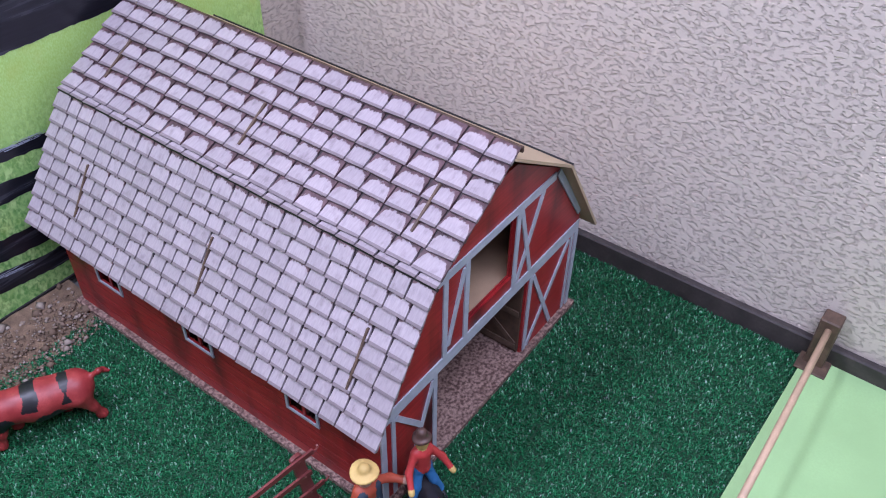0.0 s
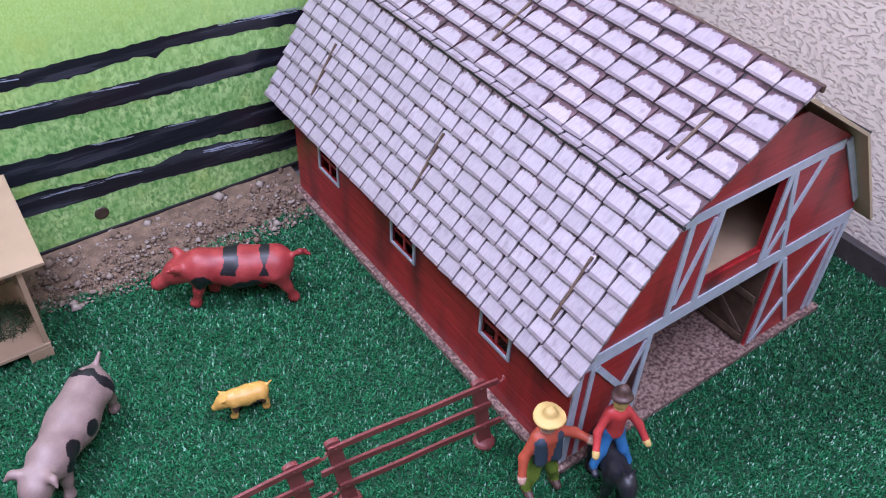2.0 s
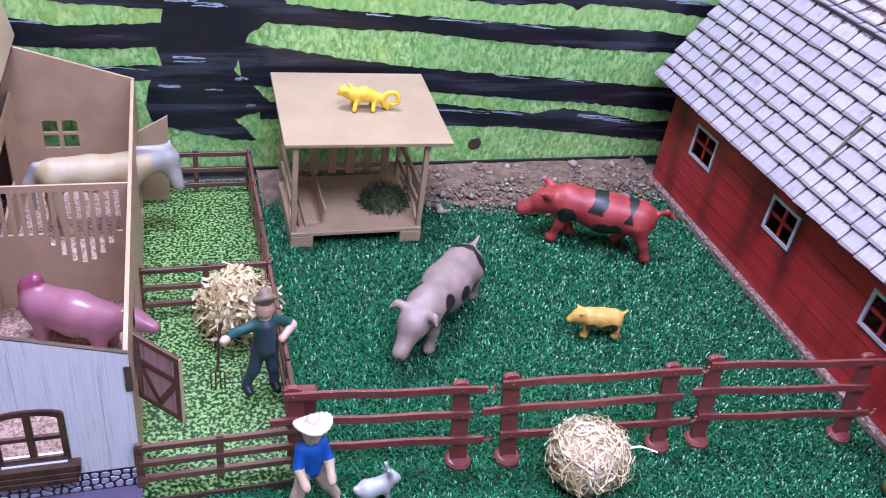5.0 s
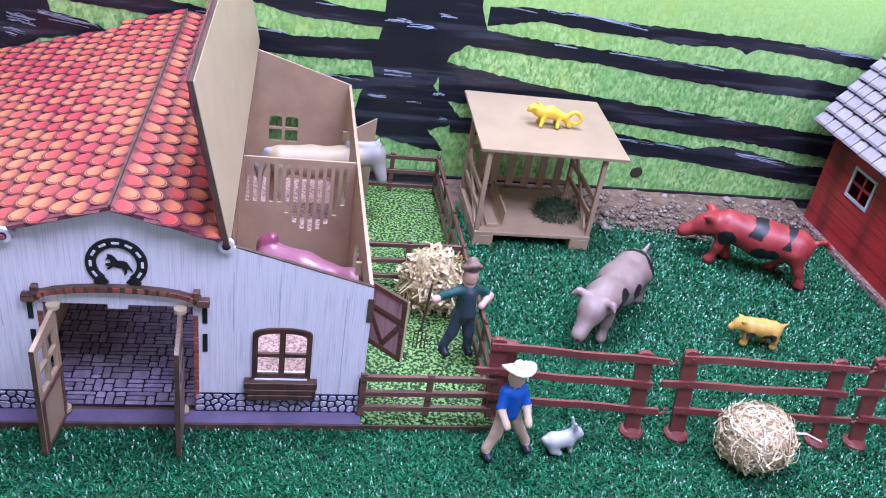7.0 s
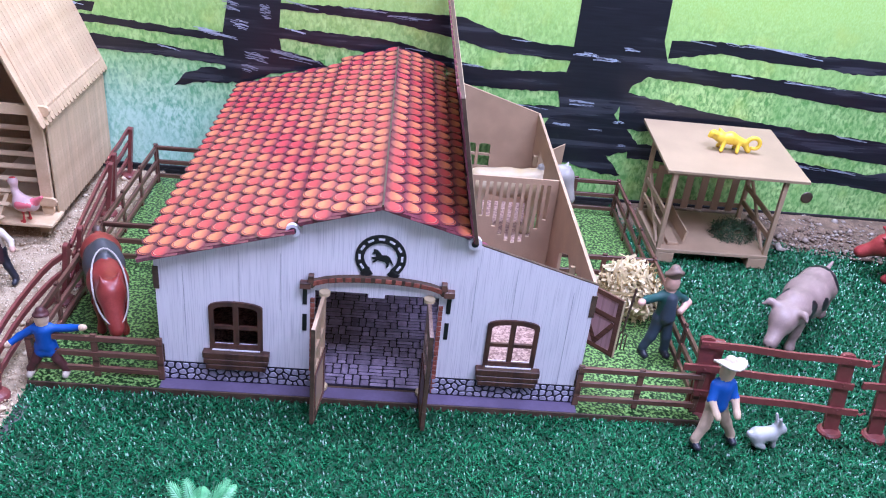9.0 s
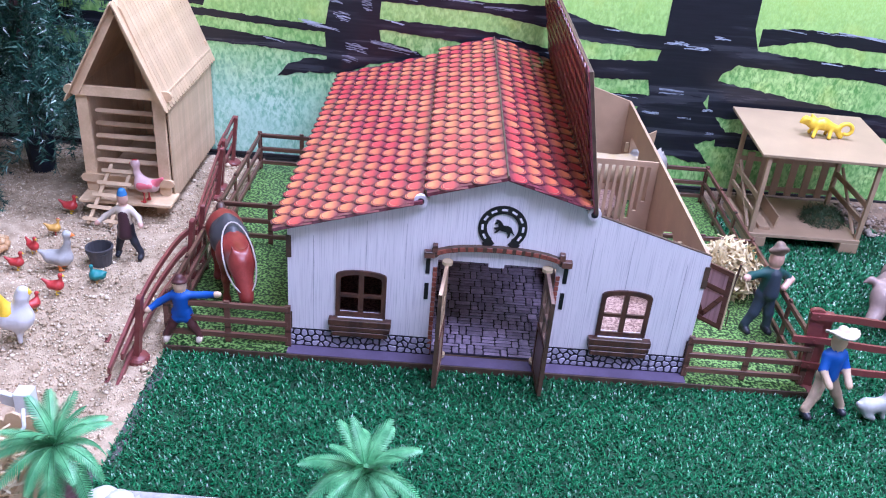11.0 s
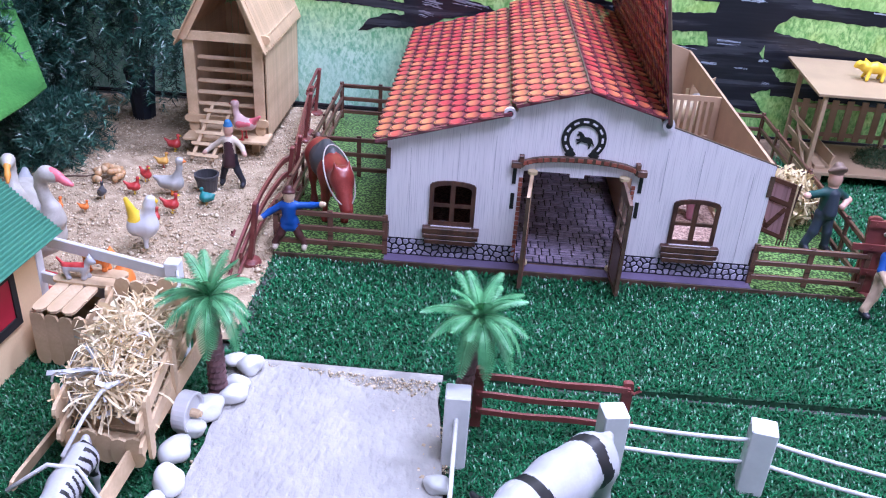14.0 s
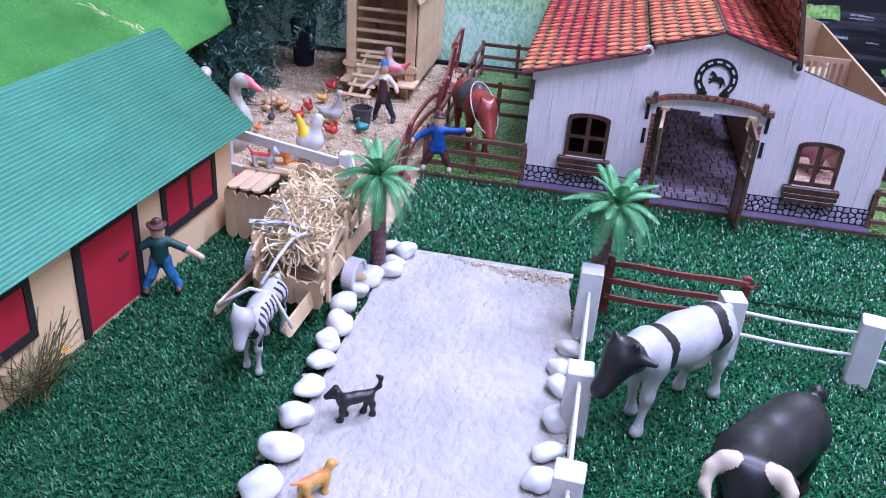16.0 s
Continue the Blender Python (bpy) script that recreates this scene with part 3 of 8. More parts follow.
def moulded(name, limbs, cell, blend, materials, label, category, at, rz=0.0, scale=1.0, paint=None, group="", flatten=None):
    """A moulded figure as ONE skin: limbs are rows (from, to, radius, radius, material slot) that melt into each other.
    paint(x, y, z, slot) may give another slot for a place on the skin."""
    low = np.min([np.minimum(np.array(l[0]) - l[2], np.array(l[1]) - l[3]) for l in limbs], 0) - 3 * cell
    high = np.max([np.maximum(np.array(l[0]) + l[2], np.array(l[1]) + l[3]) for l in limbs], 0) + 3 * cell
    axes = [np.arange(a, b + cell, cell, dtype=np.float32) for a, b in zip(low, high)]
    grid = np.stack(np.meshgrid(*axes, indexing="ij"), -1)
    total = np.zeros(grid.shape[:3], np.float32)
    for l in limbs:
        total += np.exp(-np.clip(cone_distance(grid, *l[:4]), -12 * blend, 60 * blend) / blend)
    field = -blend * np.log(np.maximum(total, 1e-30))
    inside = field < 0
    shape = np.array(field.shape) - 1
    corner = [(i, j, k) for i in (0, 1) for j in (0, 1) for k in (0, 1)]
    cut_of = lambda a, c: a[c[0]:c[0] + shape[0], c[1]:c[1] + shape[1], c[2]:c[2] + shape[2]]
    sums, count = np.zeros((*shape, 3), np.float32), np.zeros(shape, np.float32)
    for a in corner:
        for b in corner:
            if sum(b) - sum(a) == 1 and all(y >= x for x, y in zip(a, b)):
                fa, fb = cut_of(field, a), cut_of(field, b)
                cross = (fa < 0) != (fb < 0)
                t = np.where(cross, fa / np.where(cross, fa - fb, 1), 0)
                sums += np.where(cross[..., None], np.array(a, np.float32) + t[..., None] * (np.array(b, np.float32) - np.array(a, np.float32)), 0)
                count += cross
    active = count > 0
    index = np.full(shape, -1, np.int64)
    index[active] = np.arange(active.sum())
    cells = np.argwhere(active)
    verts = low + (cells + sums[active] / count[active][:, None]) * cell
    quads = []
    for axis in range(3):
        b, c = (axis + 1) % 3, (axis + 2) % 3
        d = np.zeros(3, int)
        d[axis] = 1
        s0 = inside[tuple(slice(0, n - d[m]) for m, n in enumerate(inside.shape))]
        s1 = inside[tuple(slice(d[m], n) for m, n in enumerate(inside.shape))]
        for here in np.argwhere(s0 != s1):
            if here[b] < 1 or here[c] < 1:
                continue
            ids = []
            for ob_, oc_ in ((-1, -1), (0, -1), (0, 0), (-1, 0)):
                g = here.copy()
                g[b] += ob_
                g[c] += oc_
                ids.append(index[tuple(g)])
            quads.append(ids if s0[tuple(here)] else ids[::-1])
    quads = np.array(quads)
    middle = verts[quads].mean(1)
    near = np.stack([cone_distance(middle, *l[:4]) for l in limbs], -1).argmin(-1)
    slots = np.array([l[4] for l in limbs])[near]
    if paint:
        slots = np.array([paint(x, y, z, s) for (x, y, z), s in zip(middle, slots)])
    if flatten:
        verts[:, 2] = np.maximum(verts[:, 2], flatten)
    me = bpy.data.meshes.new(name)
    me.from_pydata(verts.tolist(), [], quads.tolist())
    for m in materials:
        me.materials.append(m)
    me.polygons.foreach_set("material_index", slots.astype(np.int32))
    me.polygons.foreach_set("use_smooth", [True] * len(me.polygons))
    me.update()
    ob = new(name, me)
    ob.matrix_basis = pose(*at, 0, 0, rz) @ Matrix.Diagonal((scale, scale, scale, 1))
    return tagged(ob, label, category, group)


# ---- the room and the ground of the display ----
def room():
    structure("ground", block(-2.0, 1.75, -3.2, 0.62, -0.05, -0.012), BOARD_DARK, "dark grey board under the whole farm display", "ground")
    structure("wall_back", block(-2.05, 1.80, 0.60, 0.65, -0.05, 2.2), STUCCO, "sand-coloured stucco wall behind the banner", "wall")
    structure("wall_right", block(1.675, 1.725, -3.2, 0.60, -0.05, 2.2), STUCCO, "sand-coloured rough stucco wall beside the barn", "wall")
    structure("wall_left", block(-2.05, -2.0, -3.2, 0.60, -0.05, 2.2), WALL_PAINT, "plain pale painted wall", "wall")
    structure("wall_front", block(-2.05, 1.74, -3.25, -3.2, -0.05, 2.2), WALL_PAINT, "plain pale painted wall", "wall")
    structure("ceiling", block(-2.05, 1.74, -3.25, 0.65, 2.2, 2.25), CEILING, "plain white ceiling", "ceiling")
    bm = block(1.659, 1.674, -3.0, 0.598, -0.012, 0.036, 0.003)
    structure("baseboard", bm, SKIRT, "dark narrow skirting along the stucco wall", "baseboard")


def wavering(line, step, amount, rng):
    """A polyline made finer, with a ragged edge."""
    out = []
    for (x0, z0), (x1, z1) in zip(line, line[1:]):
        n = max(1, int(math.hypot(x1 - x0, z1 - z0) / step))
        for k in range(n):
            t = k / n
            out.append((x0 + (x1 - x0) * t, z0 + (z1 - z0) * t + rng.uniform(-amount, amount)))
    return out + [line[-1]]


def flat_print(parent, name, outline, y, material, label=""):
    bm = bmesh.new()
    vs = [bm.verts.new((u, y, v)) for u, v in outline]
    f = bm.faces.new(vs)
    f.normal_update()
    if f.normal.y > 0:
        f.normal_flip()
    bmesh.ops.triangulate(bm, faces=[f])
    return part(name, bm, material, parent, label)


RAILS = []


def rail_print(top, bottom):
    """One dark rail of the printed fence, by its upper and lower edge."""
    RAILS.append((top, bottom))


rail_print([(0.440, 0.296), (0.521, 0.300), (0.604, 0.295), (0.698, 0.291), (0.794, 0.290), (0.894, 0.289), (0.998, 0.284), (1.125, 0.273), (1.501, 0.245)],
           [(0.440, 0.266), (0.524, 0.280), (0.618, 0.272), (0.704, 0.270), (0.754, 0.265), (0.851, 0.270), (0.873, 0.261), (0.891, 0.270), (1.007, 0.264), (1.136, 0.249), (1.501, 0.218)])
rail_print([(0.409, 0.262), (0.530, 0.251), (0.614, 0.247), (0.761, 0.238), (0.863, 0.235), (1.020, 0.229), (1.142, 0.217), (1.501, 0.190)],
           [(0.409, 0.232), (0.535, 0.224), (0.620, 0.223), (0.719, 0.212), (0.769, 0.209), (0.873, 0.201), (0.979, 0.197), (1.154, 0.190), (1.501, 0.155)])
rail_print([(0.374, 0.204), (0.544, 0.178), (0.633, 0.168), (0.734, 0.159), (0.837, 0.153), (0.945, 0.143), (1.091, 0.132), (1.501, 0.105)],
           [(0.382, 0.137), (0.494, 0.140), (0.671, 0.127), (0.797, 0.116), (0.927, 0.107), (1.108, 0.088), (1.501, 0.055)])
rail_print([(0.404, 0.114), (0.596, 0.108), (0.687, 0.107), (0.751, 0.098), (0.836, 0.090), (0.887, 0.098), (0.942, 0.092), (1.027, 0.073), (1.116, 0.070), (1.501, 0.055)],
           [(0.407, 0.086), (0.603, 0.078), (0.706, 0.069), (0.811, 0.065), (0.922, 0.053), (1.039, 0.038), (1.131, 0.032), (1.501, 0.010)])
rail_print([(-0.205, 0.301), (-0.098, 0.303), (-0.010, 0.303), (0.098, 0.304), (0.164, 0.282), (0.230, 0.272), (0.306, 0.270)],
           [(-0.205, 0.292), (-0.080, 0.288), (-0.009, 0.285), (0.078, 0.270), (0.164, 0.252), (0.306, 0.246)])
rail_print([(-0.205, 0.261), (-0.134, 0.261), (-0.007, 0.256), (0.082, 0.236), (0.149, 0.222), (0.306, 0.230)],
           [(-0.206, 0.246), (-0.088, 0.237), (-0.006, 0.228), (0.082, 0.196), (0.183, 0.191), (0.306, 0.197)])
rail_print([(0.142, 0.166), (0.298, 0.169)],
           [(0.142, 0.146), (0.299, 0.147)])
rail_print([(-0.913, 0.290), (-0.549, 0.262), (-0.436, 0.253), (-0.331, 0.246), (-0.244, 0.246)],
           [(-0.913, 0.275), (-0.551, 0.247), (-0.455, 0.243), (-0.340, 0.234), (-0.244, 0.233)])
rail_print([(-0.913, 0.250), (-0.553, 0.231), (-0.501, 0.228), (-0.404, 0.220), (-0.333, 0.213), (-0.244, 0.205)],
           [(-0.913, 0.215), (-0.557, 0.202), (-0.486, 0.202), (-0.406, 0.201), (-0.244, 0.191)])
rail_print([(-0.549, 0.276), (-0.478, 0.277)],
           [(-0.549, 0.265), (-0.484, 0.261)])
rail_print([(0.888, 0.530), (1.501, 0.530)],
           [(0.888, 0.424), (1.062, 0.415), (1.249, 0.414), (1.501, 0.410)])
POST_A = [(0.283, 0.420), (0.283, 0.286), (0.282, 0.245), (0.269, 0.192), (0.276, 0.166), (0.256, 0.142), (0.251, 0.109), (0.260, 0.076), (0.298, 0.067), (0.402, 0.053),
          (0.370, 0.083), (0.426, 0.102), (0.401, 0.138), (0.370, 0.163), (0.391, 0.210), (0.443, 0.251), (0.428, 0.298), (0.425, 0.420)]
POST_B = [(-0.271, 0.420), (-0.271, 0.297), (-0.282, 0.244), (-0.278, 0.191), (-0.344, 0.177), (-0.363, 0.155), (-0.244, 0.164), (-0.206, 0.188), (-0.124, 0.190),
          (-0.110, 0.205), (-0.188, 0.229), (-0.192, 0.251), (-0.188, 0.304), (-0.188, 0.420)]


def banner():
    rng = random.Random(4)
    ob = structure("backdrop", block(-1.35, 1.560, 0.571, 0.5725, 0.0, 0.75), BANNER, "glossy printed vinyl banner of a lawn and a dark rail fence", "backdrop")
    for n, (top, bottom) in enumerate(RAILS):
        outline = wavering(top, 0.008, 0.0014, rng) + wavering(bottom, 0.008, 0.0014, rng)[::-1]
        flat_print(ob, "printed_rail", outline, 0.5706 - 0.0002 * (n % 3), RAIL_PRINT)
    for n, post in enumerate((POST_A, POST_B)):
        flat_print(ob, "printed_post", wavering(wavering(post + post[:1], 0.030, 0.0060, rng), 0.007, 0.0020, rng)[:-1], 0.5698, RAIL_PRINT)
    marks = [((0.306, 0.262), 0.045, 0.006), ((0.342, 0.255), 0.05, 0.005), ((0.378, 0.275), 0.03, 0.004), ((0.311, 0.178), 0.05, 0.006), ((0.342, 0.133), 0.03, 0.003),
             ((0.281, 0.140), 0.035, 0.005), ((0.380, 0.150), 0.020, 0.005), ((0.394, 0.108), 0.022, 0.004), ((0.720, 0.096), 0.10, 0.004), ((0.956, 0.082), 0.09, 0.005), ((0.988, 0.074), 0.06, 0.004),
             ((0.637, 0.293), 0.16, 0.004), ((1.035, 0.283), 0.16, 0.005), ((-0.254, 0.262), 0.03, 0.012), ((-0.228, 0.212), 0.04, 0.014), ((-0.162, 0.214), 0.10, 0.010), ((-0.239, 0.190), 0.03, 0.012),
             ((-0.266, 0.290), 0.03, 0.012), ((-0.213, 0.285), 0.02, 0.02), ((0.020, 0.294), 0.09, 0.003), ((-0.304, 0.246), 0.05, 0.006)]
    for top, bottom in RAILS:
        for k in range(3 if len(top) > 4 else 1):
            n = rng.randrange(len(top) - 1)
            (u0, v0), (u1, v1) = top[n], top[n + 1]
            if u1 - u0 < 0.2:
                marks.append((((u0 + u1) / 2, (v0 + v1) / 2 - 0.002), (u1 - u0) * rng.uniform(0.5, 0.9), rng.uniform(0.0016, 0.0032)))
    for (u, v), long, wide in marks:
        tilt = -0.09 if u > 0.4 else (-0.18 if u < -0.1 else -0.05)
        for k in range(max(3, int(wide / 0.0011) + 2)):
            span = long * rng.uniform(0.25, 0.85)
            mid = u + rng.uniform(-0.5, 0.5) * (long - span)
            across = v + tilt * (mid - u) + wide * rng.uniform(-0.55, 0.55)
            thin, bend = rng.uniform(0.0004, 0.0011), tilt + rng.uniform(-0.05, 0.05)
            top = [(mid - span / 2, across - bend * span / 2), (mid - span * 0.1, across + thin + rng.uniform(-0.001, 0.001)), (mid + span / 2, across + bend * span / 2)]
            low = [(x, z - thin * rng.uniform(0.7, 1.6)) for x, z in top]
            flat_print(ob, "printed_splinter", wavering(top, 0.004, 0.0004, rng) + wavering(low, 0.004, 0.0004, rng)[::-1], 0.5692 - 0.00004 * (k % 4), RAIL_LIGHT)
    bm = lathe(bmesh.new(), [(0.0075, 0), (0.0105, 0.0004), (0.0108, 0.0014), (0.0078, 0.0018)], 20)
    part("eyelet", bm, BRASS, ob, "dull metal eyelet", True, m=pose(0.744, 0.5706, 0.038, 90))
    bm = lathe(bmesh.new(), [(0.0072, 0), (0.0072, 0.0008)], 20)
    part("eyelet_hole", bm, JOINT, ob, m=pose(0.744, 0.5700, 0.038, 90))
    # the dark hem of the banner
    part("hem", block(-1.35, 1.560, 0.5675, 0.5708, 0.0, 0.007, 0.001), BLACK_CARD, ob, "black hem along the foot")
    return ob


MAIN_TURF = [(-0.386, -0.246), (0.50, -0.246), (0.50, -0.62), (1.672, -0.62), (1.672, 0.555), (1.53, 0.567), (1.046, 0.463), (0.89, 0.468), (0.787, 0.448), (0.714, 0.453), (0.64, 0.468), (0.41, 0.562), (0.39, 0.562), (0.39, -0.021), (-0.386, -0.021)]
BARN_FOOT = [(1.037, -0.143), (1.534, -0.143), (1.534, 0.512), (1.037, 0.512)]
LIME_FOOT = [(1.30, -0.485), (1.68, -0.49), (1.68, -0.7), (1.30, -0.7)]
FRONT_TURF = [(-0.150, -0.258), (0.50, -0.262), (0.50, -1.0), (-0.128, -1.0), (-0.138, -0.60), (-0.132, -0.42)]
LEFT_TURF = [(-1.10, -0.222), (-0.40, -0.222), (-0.372, -0.26), (-0.360, -0.40), (-0.366, -0.60), (-0.385, -1.0), (-1.10, -1.0)]
HOUSE_FOOT = [(-0.79, -0.235), (-0.582, -0.235), (-0.642, -1.0), (-0.84, -1.0)]
SAND_AREA = [(-1.35, -0.216), (-0.400, -0.216), (-0.385, -0.10), (-0.385, 0.562), (-1.35, 0.562)]
EARTH_AREA = [(0.41, 0.570), (1.05, 0.570), (1.05, 0.438), (0.828, 0.408), (0.64, 0.438), (0.41, 0.53)]


def ground_sheets():
    def sheet(name, poly, z0, z1, material, label, category, holes=()):
        return structure(name, cut(poly, list(holes), "xy", z0, z1), material, label, category)

    sheet("turf_1", MAIN_TURF, -0.0115, -0.0045, TURF_BASE, "green backing of the artificial turf round barn and stable", "turf")
    sheet("turf_2", FRONT_TURF, -0.0115, -0.0045, TURF_BASE, "green backing of the artificial turf beside the road", "turf")
    sheet("turf_3", LEFT_TURF, -0.0115, -0.0045, TURF_BASE, "green backing of the artificial turf by the house", "turf")
    v, f = turf_blades(MAIN_TURF, [BARN_FOOT, LIME_FOOT], 170000, 0.0054, 0.00175, 1)
    loose_mesh("turf_grass", v, f, TURF, "shiny dark green artificial turf round the barn", "turf")
    v, f = turf_blades(FRONT_TURF, [], 195000, 0.0052, 0.00165, 2)
    loose_mesh("turf_grass", v, f, TURF, "shiny dark green artificial turf beside the white road", "turf")
    v, f = turf_blades(LEFT_TURF, [HOUSE_FOOT], 195000, 0.0050, 0.00158, 3)
    loose_mesh("turf_grass", v, f, TURF_DARK, "dark green artificial turf before the cream house", "turf")
    # sand of the poultry yard, gently uneven
    bm = bmesh.new()
    bmesh.ops.create_grid(bm, x_segments=90, y_segments=70, size=0.5)
    for vert in bm.verts:
        x, y = -1.35 + (vert.co.x + 0.5) * 0.965, -0.216 + (vert.co.y + 0.5) * 0.778
        vert.co = Vector((x, y, -0.003 + 0.0035 * noise.noise(Vector((x * 14, y * 14, 0))) + 0.0015 * noise.noise(Vector((x * 50, y * 50, 3)))))
    structure("sand", bm, SAND, "pale coarse sand of the poultry yard", "sand", True)
    v, f = grit(SAND_AREA, [], 95000, 0.0020, 5, -0.0022, 0.7, 0.5)
    loose_mesh("sand_grit", v, f, PEBBLE, "coarse pale sand grains and grit", "sand")
    bm = bmesh.new()
    bmesh.ops.create_grid(bm, x_segments=60, y_segments=16, size=0.5)
    for vert in bm.verts:
        x, y = 0.40 + (vert.co.x + 0.5) * 0.655, 0.403 + (vert.co.y + 0.5) * 0.169
        vert.co = Vector((x, y, -0.006 + 0.006 * max(0, (y - 0.43) / 0.1) + 0.003 * noise.noise(Vector((x * 30, y * 30, 0)))))
    structure("earth", bm, EARTH, "strip of brown stony earth before the banner", "earth", True)
    v, f = grit(EARTH_AREA, [], 46000, 0.0034, 6, -0.0006, 0.65, 0.62)
    loose_mesh("earth_gravel", v, f, EARTH_STONE, "brown gravel with a few grey pebbles", "gravel")
    # white plaster road with a broken end
    left = [(-0.352, -0.262), (-0.362, -0.35), (-0.364, -0.45), (-0.364, -0.60), (-0.370, -1.0)]
    right = [(-0.130, -1.0), (-0.134, -0.62), (-0.135, -0.45), (-0.146, -0.33), (-0.152, -0.280)]
    rng = random.Random(8)
    far = wavering([(-0.154, -0.292), (-0.20, -0.290), (-0.25, -0.275), (-0.30, -0.262), (-0.345, -0.260)], 0.005, 0.006, rng)[1:-1]
    bm = bmesh.new()
    outline = wavering(left, 0.02, 0.0, rng) + right + far
    bm = cut([(x + rng.uniform(-0.0015, 0.0015), y) for x, y in outline], [], "xy", -0.0115, 0.0012)
    structure("road", bm, PLASTER, "rough white plaster road edged with pebbles", "road")
    structure("road_end", cut([(-0.370, -0.30), (-0.150, -0.31), (-0.146, -0.250), (-0.385, -0.247)], [], "xy", -0.0115, -0.0025), CONCRETE, "bare grey crumbling end of the road", "road")
    v, f = grit([(-0.36, -0.305), (-0.15, -0.335), (-0.15, -0.265), (-0.36, -0.256)], [], 330000, 0.0013, 12, -0.0012)
    loose_mesh("road_grit", v, f, PEBBLE, "loose sand and crumbs at the road's end", "grit")
    v, f = grit([(-0.160, -0.33), (-0.130, -0.33), (-0.130, -0.72), (-0.160, -0.72)], [], 330000, 0.0014, 13, -0.0002)
    loose_mesh("road_grit", v, f, PEBBLE, "loose sand along the road's edge", "grit")
    v, f = grit([(-0.385, -0.33), (-0.350, -0.33), (-0.345, -0.72), (-0.385, -0.72)], [], 9000, 0.0030, 14, -0.002)
    loose_mesh("road_grit", v, f, PEBBLE, "loose sand between the edging pebbles", "grit")
    structure("threshold", block(-0.41, -0.372, -0.21, -0.045, -0.0115, -0.004), BOARD_DARK, "bare grey strip between sand and turf", "ground")


def lime_sheet():
    structure("lime_card", cut([(1.285, -0.487), (1.672, -0.492), (1.672, -1.2), (1.20, -1.2)], [], "xy", -0.004, 0.004), LIME_CARD, "pale lime card sheet lying on the turf", "card")
    t = thing("dowel_rail", "pale wooden dowel rail held by a brown post at the wall", "rail", (1.655, -0.508, 0))
    bm = box(bmesh.new(), -0.016, 0.014, -0.014, 0.016, 0.004, 0.100, 0.002)
    part("post", bm, STICK_BROWN, t, "brown wooden post")
    part("foot", block(-0.034, 0.012, -0.024, 0.024, 0.003, 0.007, 0.001), STICK_BROWN, t)
    part("dowel", tube(bmesh.new(), [(-0.012, 0.0, 0.083), (-0.22, -0.004, 0.081), (-0.48, -0.008, 0.079)], 0.0052, 10), DOWEL, t, "pale round dowel", True)
    part("end_post", tube(bmesh.new(), [(-0.47, -0.008, 0.003), (-0.47, -0.008, 0.078)], 0.005, 8), DOWEL, t)


room()
banner()
ground_sheets()
lime_sheet()


# ---- the red barn ----
def strip(bm, p, q, width, d0, d1, plane="xz", slot=0):
    """A flat batten between two places on a wall."""
    (u0, v0), (u1, v1) = p, q
    far = math.hypot(u1 - u0, v1 - v0)
    nu, nv = -(v1 - v0) / far * width / 2, (u1 - u0) / far * width / 2
    return plate(bm, [(u0 - nu, v0 - nv), (u1 - nu, v1 - nv), (u1 + nu, v1 + nv), (u0 + nu, v0 + nv)], [], plane, d0, d1, slot)


def shingle_mesh(rng, width, height):
    bm = bmesh.new()
    w0, w1 = width - 0.0020, width - 0.0032 + rng.uniform(-0.0016, 0.0004)
    lean, drop = rng.uniform(-0.0006, 0.0006), rng.uniform(-0.0012, 0.0006)
    low = [(-w0 / 2, drop), (w0 / 2, -drop * 0.6), (w1 / 2 + lean, height), (-w1 / 2 + lean, height)]
    top = [bm.verts.new((x, y, z)) for (x, y), z in zip(low, (0.0060, 0.0060, 0.0009, 0.0009))]
    bot = [bm.verts.new((x, y, z)) for (x, y), z in zip(low, (0.0004, 0.0004, 0.0003, 0.0003))]
    bm.faces.new(top)
    for k in range(4):
        bm.faces.new((bot[k], bot[(k + 1) % 4], top[(k + 1) % 4], top[k]))
    bmesh.ops.recalc_face_normals(bm, faces=bm.faces[:])
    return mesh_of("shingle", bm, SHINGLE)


def slope_frame(x0, z0, x1, z1, y_far):
    """u runs towards the front, v up the slope, n outwards."""
    v = Vector((x1 - x0, 0, z1 - z0)).normalized()
    u = Vector((0, -1, 0)) if x1 > x0 else Vector((0, 1, 0))
    n = u.cross(v)
    return Matrix.Translation((x0, y_far, z0)) @ Matrix((u, v, n)).transposed().to_4x4()


